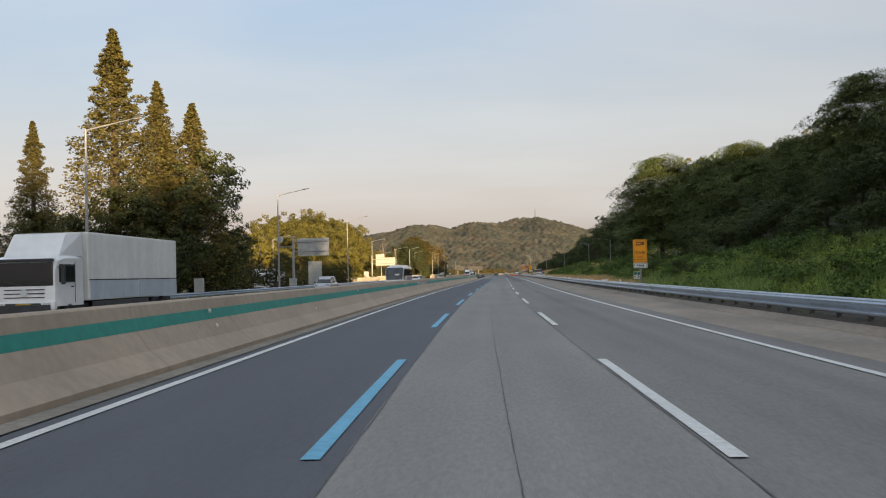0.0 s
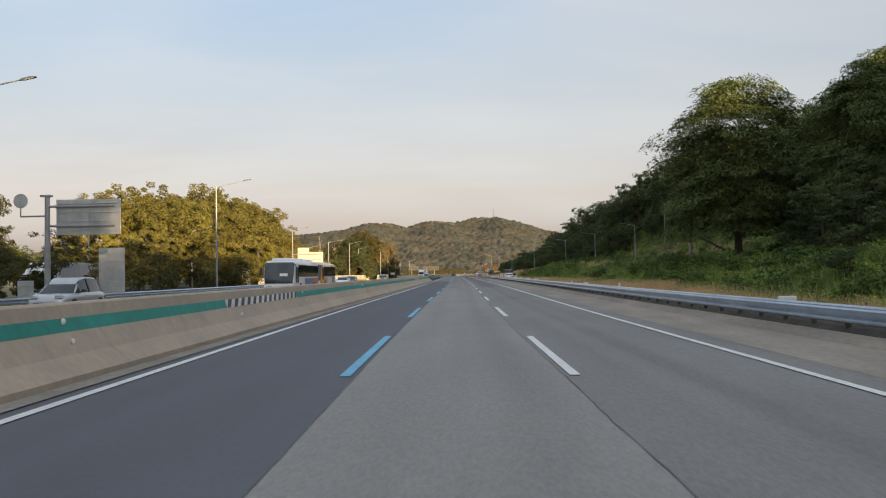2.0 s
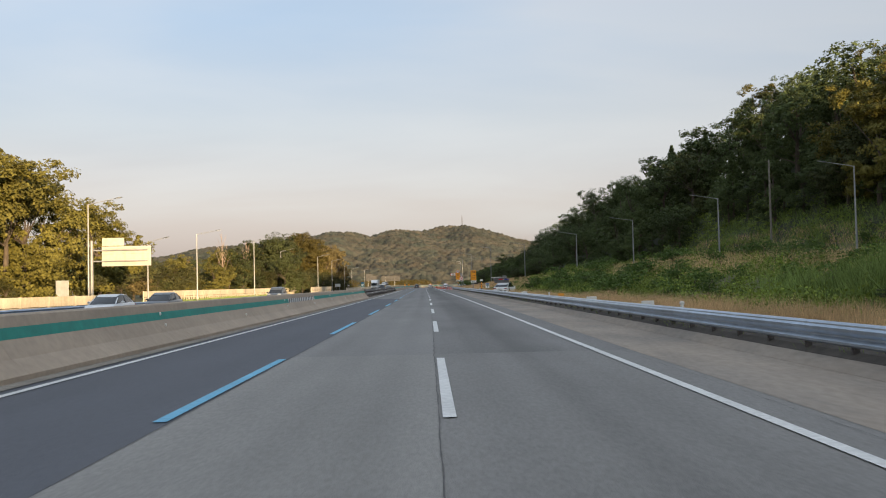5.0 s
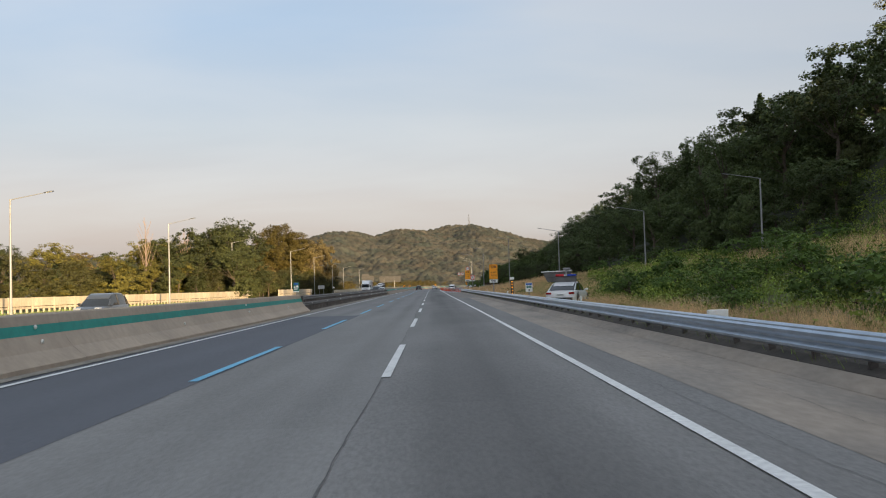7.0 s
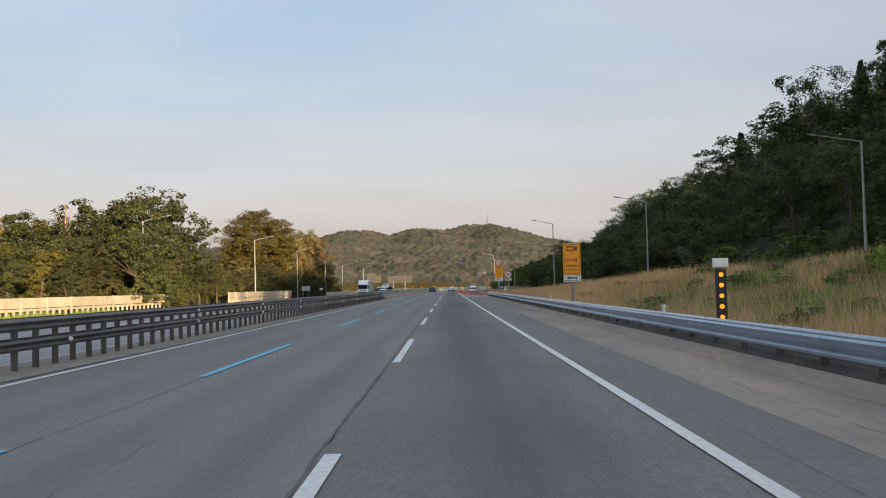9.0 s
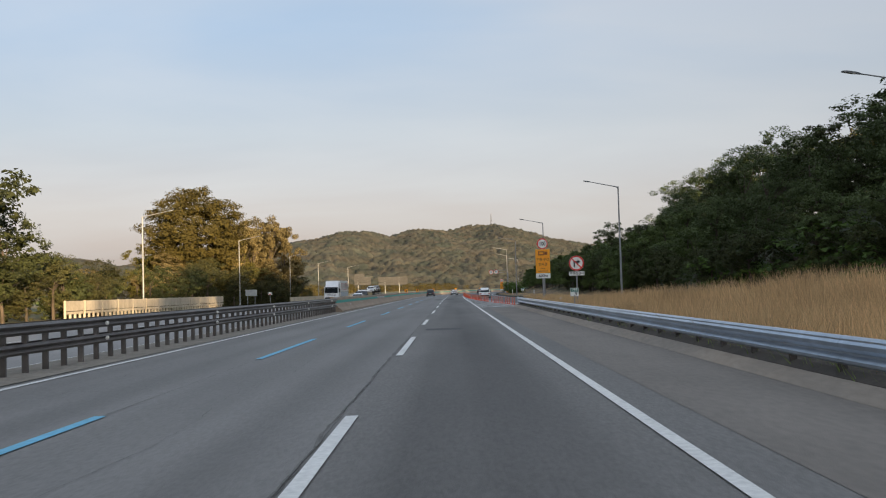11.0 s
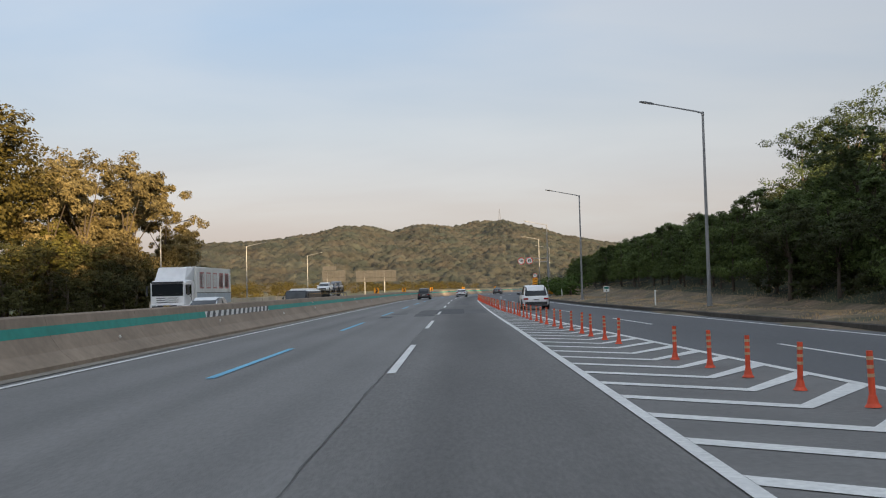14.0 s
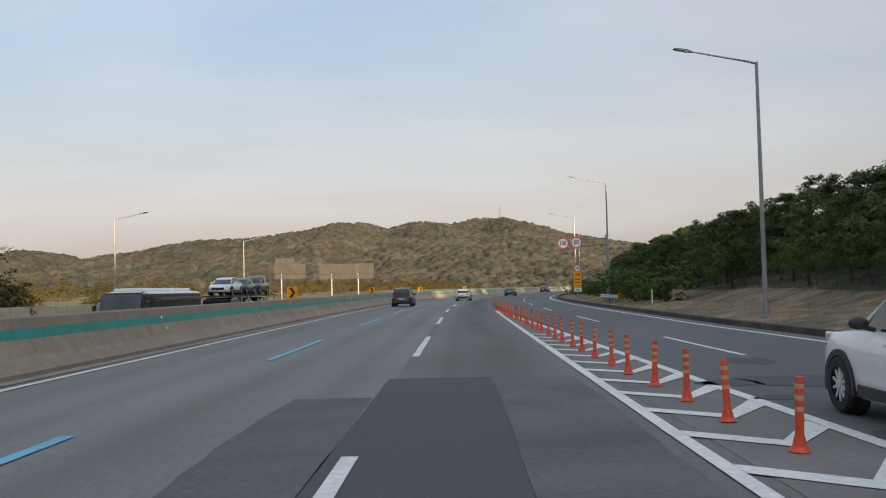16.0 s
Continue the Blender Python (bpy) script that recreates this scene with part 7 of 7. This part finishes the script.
def cab(parent, W_, y0, ln, z0, z1, paint_, plate=True):
    """Forward-control lorry cab whose windscreen faces +y; y0 is its back."""
    hw = W_ / 2
    y1 = y0 + ln
    secs = []
    for y, w, zt in ((y0, .98, z1 - .05), (y0 + ln * .25, 1.0, z1), (y0 + ln * .75, 1.0, z1 - .02), (y1 - .10, .985, z1 - .12), (y1, .93, z1 - .5)):
        a = hw * w
        secs.append([(a, y, z0), (a, y, zt - .10), (a - .10, y, zt), (-a + .10, y, zt), (-a, y, zt - .10), (-a, y, z0)])
    c = loft("cab", secs, paint_, parent)
    hgt = z1 - z0
    bm = fresh()
    box(bm, -hw * .88, hw * .88, y1 - .03, y1 + .025, z0 + hgt * .40, z0 + hgt * .85, .04)
    part("windscreen", bm, GLASS, c)
    bm = fresh()
    box(bm, -hw * .9, hw * .9, y1 - .04, y1 + .12, z0 + hgt * .87, z0 + hgt * .93, .03)
    part("sun_visor", bm, TRIM, c)
    for k in range(3):
        bm = fresh()
        box(bm, -hw * .62, hw * .62, y1 - .01, y1 + .03, z0 + hgt * (.17 + .075 * k), z0 + hgt * (.19 + .075 * k), .012)
        part("grille_slat", bm, TRIM, c)
    bm = fresh()
    box(bm, -hw * .97, hw * .97, y1 - .1, y1 + .10, z0 - .12, z0 + hgt * .12, .06)
    part("bumper", bm, paint_, c)
    disc_ = fresh()
    bmesh.ops.create_cone(disc_, cap_ends=True, segments=20, radius1=.13, radius2=.13, depth=.03, matrix=Matrix.Translation((0, y1 + .045, z0 + hgt * .27)) @ Matrix.Rotation(radians(90), 4, "X"))
    part("front_badge", disc_, ALLOY, c)
    bm = fresh()
    box(bm, -hw * .55, hw * .55, y1 + .085, y1 + .108, z0 - .02, z0 + hgt * .07, .015)
    part("air_inlet", bm, TRIM, c)
    for sd in (1, -1):
        bm = fresh()
        rod(bm, (sd * .10, y1 + .035, z0 + hgt * .42), (sd * hw * .62, y1 + .035, z0 + hgt * .50), .014, .01, 5)
        part("wiper", bm, TRIM, c)
        bm = fresh()
        box(bm, -.012, .012, y0 + ln * .34, y0 + ln * .355, z0 + .1, z0 + hgt * .86, 0, Matrix.Translation((sd * hw, 0, 0)))
        part("door_gap", bm, TRIM, c)
        bm = fresh()
        box(bm, -.012, .03, y0 + ln * .40, y0 + ln * .50, z0 + hgt * .36, z0 + hgt * .39, .008, Matrix.Translation((sd * hw, 0, 0)))
        part("door_handle", bm, TRIM, c)
    if plate:
        bm = fresh()
        box(bm, -.27, .27, y1 + .10, y1 + .115, z0 - .06, z0 + .10)
        part("number_plate", bm, PLATE_Y, c)
    for sd in (1, -1):
        bm = fresh()
        box(bm, -.02, .012, y0 + ln * .38, y1 - .18, z0 + hgt * .46, z0 + hgt * .82, .04, Matrix.Translation((sd * hw, 0, 0)))
        part("side_window", bm, GLASS, c)
        bm = fresh()
        box(bm, -.06, .06, y1 - .12, y1 + .02, z0 + hgt * .42, z0 + hgt * .78, .03, Matrix.Translation((sd * (hw + .20), 0, 0)))
        rod(bm, (sd * hw * .98, y1 - .1, z0 + hgt * .76), (sd * (hw + .2), y1 - .05, z0 + hgt * .76), .02, .02, 6)
        part("mirror", bm, TRIM, c)
        bm = fresh()
        box(bm, -.16, .16, y1 + .06, y1 + .115, z0 - .02, z0 + .14, .03, Matrix.Translation((sd * hw * .72, 0, 0)))
        part("head_light", bm, HEADL, c)
    return c


FADED_RED = mat("faded_red_print", (0.52, 0.25, 0.23), 0.6, vary=0.1, scale=5)


def box_truck(label, cargo, W_=2.45, top=3.55, skirt=True, logo=False, cabpaint=PEARL, grey=None):
    """A box lorry, the tail at y = 0, driving toward +y."""
    t = tagged(empty("box_truck"), label, "truck")
    hw = W_ / 2
    bm = fresh()
    box(bm, -hw * .8, hw * .8, .2, cargo + 2.6, .62, .92, .03)
    part("chassis", bm, CHASSIS, t)
    bm = fresh()
    box(bm, -hw, hw, 0, cargo, .98, top, .06)
    cg = part("cargo_box", bm, grey or TARP, t)
    bm = fresh()
    box(bm, -hw * .97, hw * .97, -.012, .02, 1.02, top - .08, .01)
    part("rear_doors", bm, grey or TARP, cg)
    if skirt:
        for sd in (1, -1):
            for k in range(2):
                bm = fresh()
                y0, y1 = .06 + k * (cargo - .12) / 2, .06 + (k + 1) * (cargo - .12) / 2 - .08
                box(bm, -.01, .018, y0, y1, 1.02, 1.72, .01, Matrix.Translation((sd * hw, 0, 0)))
                part("side_panel", bm, SKIRT, cg)
            bm = fresh()
            box(bm, -.01, .026, .05, cargo - .05, 1.73, 1.78, .008, Matrix.Translation((sd * hw, 0, 0)))
            part("rub_rail", bm, TRIM, cg)
    if logo:
        for sd in (1, -1):
            for k in range(5):
                y = .7 + k * cargo * .18
                bm = fresh()
                box(bm, -.005, .012, y, y + cargo * .12, 2.05, 3.2, .005, Matrix.Translation((sd * hw, 0, 0)))
                part("red_frame", bm, FADED_RED, cg)
                bm = fresh()
                box(bm, -.005, .018, y + .08, y + cargo * .12 - .08, 2.15, 3.1, .005, Matrix.Translation((sd * hw, 0, 0)))
                part("pale_panel", bm, TARP, cg)
    bm = fresh()
    vs, fs = [(-hw * .95, cargo + .35, 2.62), (hw * .95, cargo + .35, 2.62), (hw * .95, cargo + .35, top - .02), (-hw * .95, cargo + .35, top - .02), (-hw * .82, cargo + 1.9, 2.62), (hw * .82, cargo + 1.9, 2.62), (hw * .78, cargo + 1.25, top - .10), (-hw * .78, cargo + 1.25, top - .10)], [(0, 3, 2, 1), (4, 5, 6, 7), (0, 1, 5, 4), (1, 2, 6, 5), (2, 3, 7, 6), (3, 0, 4, 7)]
    bm.free()
    fairing = part("roof_fairing", (vs, fs), cabpaint, t)
    if logo:
        part("red_mark", ([(-.5, cargo + 1.62, 2.86 + .05), (.0, cargo + 1.62, 2.86 + .05), (.0, cargo + 1.40, 3.2 + .05), (-.5, cargo + 1.40, 3.2 + .05)], [(0, 1, 2, 3)]), SIGN_RED, fairing)
    cab(t, W_ - .1, cargo + .3, 2.1, .85, 2.65, cabpaint)
    for sd in (1, -1):
        for y in (1.5, 2.75):
            wheel(t, sd * (hw - .2), y, .48, .3, sd, ALLOY, 8)
        wheel(t, sd * (hw - .2), cargo + 1.45, .48, .3, sd, ALLOY, 8)
        bm = fresh()
        box(bm, -.03, .03, 3.6, cargo - .4, .50, .95, .02, Matrix.Translation((sd * hw * .96, 0, 0)))
        part("side_guard", bm, CHASSIS, t)
    return t


GREY_TARP = mat("grey_cargo_panel", (0.38, 0.38, 0.39), 0.6, vary=0.05, scale=3, streak=0.1)
tr1 = box_truck("white box lorry with blue-grey side panels passing the other way", 9.6)
tr1.matrix_basis = turned(-14.5, 34.8)
tr2 = box_truck("white lorry with a grey box on the side road", 9.0, skirt=False, grey=GREY_TARP, top=3.5)
tr2.matrix_basis = turned(-31.2, 127, -0.5)
tr3 = box_truck("white box lorry with red-framed panels passing the other way", 9.3, logo=True)
tr3.matrix_basis = turned(-14.2, 453.2)


def coach(label, W_, ln, top, paint_, lower, stripe=None, band=None):
    """A long-distance coach with a raked front, the tail at y = 0, driving toward +y."""
    t = tagged(empty("coach"), label, "bus")
    hw = W_ / 2
    secs = []
    for p, w, zt, zl in ((0, .92, top - .30, .60), (.008, .97, top - .14, .46), (.04, 1.0, top - .02, .38), (.5, 1.0, top, .36), (.90, 1.0, top, .36), (.945, .99, top - .06, .36), (.968, .98, top - .30, .36), (.984, .965, top - .80, .38), (.996, .94, 1.52, .42), (1.0, .90, 1.10, .50)):
        y, a = p * ln, hw * w
        r = min(.30, (zt - zl) * .35)
        secs.append([(a * .95, y, zl), (a, y, zl + .12), (a, y, zt - r), (a * .97, y, zt - r * .45), (a * .88, y, zt - r * .1), (a * .70, y, zt), (-a * .70, y, zt), (-a * .88, y, zt - r * .1), (-a * .97, y, zt - r * .45), (-a, y, zt - r), (-a, y, zl + .12), (-a * .95, y, zl)])
    b = loft("body", secs, paint_, t)
    for sd in (1, -1):
        n = 6
        for k in range(n):
            y0 = ln * (.035 + .82 * k / n)
            bm = fresh()
            box(bm, -.02, .012, y0 + .008, y0 + ln * .82 / n - .008, 1.55, top - .36, .012, Matrix.Translation((sd * hw, 0, 0)))
            part("side_window", bm, GLASS, b)
            vs = [(sd * (hw + .016), y0 + .15, 1.55), (sd * (hw + .016), y0 + .62, 1.55), (sd * (hw + .016), y0 + .40, 1.86)]
            part("window_fin", (vs, [(0, 1, 2)]), band or paint_, b)
        bm = fresh()
        box(bm, -.02, .012, ln * .862, ln * .955, 1.10, top - .52, .05, Matrix.Translation((sd * hw * .995, 0, 0)))
        part("door_window", bm, GLASS, b)
        for k, (m, a, e) in enumerate(lower):
            bm = fresh()
            box(bm, -.01, .01, ln * a, ln * e, .62, 1.42, .006, Matrix.Translation((sd * hw, 0, 0)))
            part("side_panel", bm, m, b)
        for y in (.24, .78):
            wheel(t, sd * (hw - .16), y * ln, .50, .3, sd, ALLOY, 8)
            bm = fresh()
            bmesh.ops.create_cone(bm, cap_ends=True, segments=20, radius1=.58, radius2=.58, depth=.06, matrix=Matrix.Translation((sd * (hw - .018), y * ln, .50)) @ Matrix.Rotation(radians(90), 4, "Y"))
            part("wheel_arch", bm, TRIM, t)
        bm = fresh()
        box(bm, -.07, .07, ln * .985, ln * 1.012, 1.75, 2.3, .04, Matrix.Translation((sd * (hw + .16), 0, 0)))
        rod(bm, (sd * hw * .9, ln * .955, top - .25), (sd * (hw + .14), ln * .998, 2.3), .03, .03, 6)
        part("mirror", bm, TRIM, t)
        bm = fresh()
        box(bm, -.22, .22, ln * .990, ln * 1.006, .66, .90, .06, Matrix.Translation((sd * hw * .62, 0, 0)))
        part("head_light", bm, HEADL, b)
        bm = fresh()
        rod(bm, (sd * .12, ln * 1.008, 1.14), (sd * .78, ln * 1.004, 1.42), .016, .012, 5)
        part("wiper", bm, TRIM, b)
    secs = []
    for z, y, w in ((1.06, 1.0045, .86), (1.52, 1.001, .905), (top - .80, .989, .925), (top - .32, .9735, .93), (top - .15, .962, .88)):
        a = hw * w
        secs.append([(a, ln * y, z), (-a, ln * y, z), (-a, ln * y - .10, z - .03), (a, ln * y - .10, z - .03)])
    loft("windscreen", secs, SCREEN, b)
    bm = fresh()
    box(bm, -hw * .55, -hw * .05, ln * .999, ln * 1.0 + .03, 1.62, 1.84, .01)
    part("route_card", bm, SIGN_WHITE, b)
    bm = fresh()
    box(bm, -hw * .50, hw * .50, ln * .992, ln * 1.003, .50, .64, .03)
    part("grille", bm, TRIM, b)
    bm = fresh()
    box(bm, -.26, .26, ln * 1.0, ln * 1.0 + .02, .70, .82, .006)
    part("number_plate", bm, PLATE_Y, b)
    if stripe is not None:
        secs = [[(hw * w, ln * y, z - .14), (hw * w * .93, ln * y, z - .02), (hw * w * .7, ln * y, z + .03), (-hw * w * .7, ln * y, z + .03), (-hw * w * .93, ln * y, z - .02), (-hw * w, ln * y, z - .14)] for y, w, z in ((.03, .97, top - .04), (.08, .985, top), (.88, .985, top), (.945, .96, top - .08))]
        loft("roof_panel", secs, stripe, b)
    for a, e in ((.10, .40), (.48, .90)):
        bm = fresh()
        box(bm, -hw * .66, hw * .66, ln * a, ln * e, top - .08, top + .20, .13)
        part("roof_unit", bm, paint_ if stripe is None else stripe, b)
    return t


SCREEN = mat("tinted_windscreen", (0.045, 0.052, 0.058), 0.07, vary2=0.35, scale2=0.9, spec=0.7)
BLUE_PANEL, RED_PANEL = paintwork("blue_panel_paint", (0.03, 0.12, 0.42)), paintwork("red_panel_paint", (0.55, 0.05, 0.04))
b1 = coach("white and dark long-distance coach with blue and red side panels", 2.5, 12.0, 2.86, PEARL, [(BLUE_PANEL, .30, .62), (RED_PANEL, .03, .29)], PEARL)
b1.matrix_basis = turned(-12.2, 128.3)
b2 = coach("amber and white long-distance coach", 2.5, 11.8, 3.1, YELLOW_BUS, [(BLUE_PANEL, .06, .24), (PEARL, .26, .60)], PEARL)
b2.matrix_basis = turned(-16.2, 168)
COACH_NAVY = mat("dark_navy_coach_paint", (0.012, 0.015, 0.024), 0.5, vary=0.06, scale=3, spec=0.22)
b3 = coach("dark coach with a white roof on the opposite carriageway", 2.5, 11.8, 3.05, COACH_NAVY, [(COACH_NAVY, .1, .6)], PEARL)
b3.matrix_basis = turned(-14.4, 500, OPP_DROP(497))

# car transporter
t = tagged(empty("car_transporter", turned(-14.4, 522.8, OPP_DROP(520))), "car transporter lorry loaded with two decks", "truck")
bm = fresh()
box(bm, -1.15, 1.15, 0, 14.6, 2.55, 2.68, .02)
part("upper_deck", bm, CHASSIS, t)
bm = fresh()
box(bm, -1.15, 1.15, 0, 11.5, .85, 1.0, .02)
part("lower_deck", bm, CHASSIS, t)
for sd in (1, -1):
    for y in (.3, 3.2, 6.4, 9.4, 11.6):
        bm = fresh()
        box(bm, sd * 1.15 - .06, sd * 1.15 + .06, y - .07, y + .07, .6, 2.6, .01)
        part("deck_post", bm, POLE_STEEL, t)
    for y in (2.0, 3.2, 10.2, 13.6):
        wheel(t, sd * 1.0, y, .48, .3, sd, ALLOY, 8)
cab(t, 2.4, 12.4, 2.1, .85, 2.5, DARK_GREY)
for y, base, kind in [(10.0, PEARL, "sedan"), (5.6, NAVY, "sedan"), (1.0, DARK_GREY, "suv")]:
    c = car("loaded_car", base, 4.3, 1.82, 1.65 if kind == "suv" else 1.42, kind, "new car standing on the transporter's upper deck")
    c.matrix_basis = turned(-14.4, 522.8, OPP_DROP(520)) @ Matrix.Translation((0, y, 2.68))
for y, base in [(6.0, PEARL), (1.2, SILVER)]:
    c = car("loaded_car", base, 4.3, 1.82, 1.42, "sedan", "new car standing on the transporter's lower deck")
    c.matrix_basis = turned(-14.4, 522.8, OPP_DROP(520)) @ Matrix.Translation((0, y, 1.0))

# patrol car behind the guard rail
pc = car("patrol_car", PEARL, 4.9, 1.88, 1.46, "sedan", "white patrol car with a light bar parked behind the guard rail")
pc.matrix_basis = frame_at(12.0, 237.2, 0.135, -20)
bm = fresh()
box(bm, -.62, -.09, 1.75, 2.0, 1.82, 1.95, .05)
part("red_light_bar", bm, mat("red_lamp_cover", (0.55, 0.02, 0.03), 0.25), pc)
bm = fresh()
box(bm, .09, .66, 1.75, 2.0, 1.82, 1.95, .05)
part("blue_light_bar", bm, mat("blue_lamp_cover", (0.02, 0.05, 0.35), 0.25), pc)
bm = fresh()
box(bm, -.10, .10, 1.76, 1.99, 1.83, 1.93, .02)
part("bar_centre", bm, SIGN_BACK, pc)
CANVAS = mat("grey_board_back", (0.13, 0.125, 0.12), 0.8, vary=0.1, scale=3, vary2=0.15, scale2=0.8, streak=0.2)
bm = fresh()
box(bm, -.66, .66, 1.80, 1.92, 1.47, 1.80, .02)
part("message_panel", bm, CANVAS, pc, "grey folded message panel")
bm = fresh()
rod(bm, (.02, 1.9, 1.9), (.02, 1.9, 2.25), .05, .04, 8)
box(bm, -.16, .26, 1.82, 2.0, 2.22, 2.34, .03)
rod(bm, (.24, 1.9, 2.3), (.42, 1.9, 2.16), .02, .02, 6)
part("roof_camera", bm, POLE_STEEL, pc)
bm = fresh()
vs = [bm.verts.new(q) for q in ((-1.47, 2.0, 2.10), (.30, 2.0, 2.14), (.30, 2.0, 1.48), (-1.17, 2.0, 1.48), (-1.47, 2.1, 2.10), (.30, 2.1, 2.14), (.30, 2.1, 1.48), (-1.17, 2.1, 1.48))]
for q in ((0, 3, 2, 1), (4, 5, 6, 7), (0, 1, 5, 4), (1, 2, 6, 5), (2, 3, 7, 6), (3, 0, 4, 7)):
    bm.faces.new([vs[i] for i in q])
board = part("raised_board", bm, CANVAS, pc, "weathered grey board with a pale top edge")
bm = fresh()
box(bm, -1.53, .36, 1.96, 2.14, 2.12, 2.18, .015, Matrix.Rotation(radians(-1.1), 4, "Y"))
part("top_edge", bm, SIGN_WHITE, board)
bm = fresh()
box(bm, -1.28, .28, 1.985, 1.999, 1.74, 1.76, .003)
part("seam", bm, SIGN_BLACK, board)
for sd in (1, -1):
    part("dark_blue_corner", ([(sd * .94, .9, .92), (sd * .95, .3, .70), (sd * .95, 0.9, .66)], [(0, 1, 2)]), NAVY, pc)
# templates that found no place are not left lying about
for sp in (round_, giant, near_shade, shrub, broad, shade, green, conifer, pine, young, pale, bush):
    for t, used in sp.made:
        if not used:
            for o in (*t.children_recursive, t):
                bpy.data.objects.remove(o)
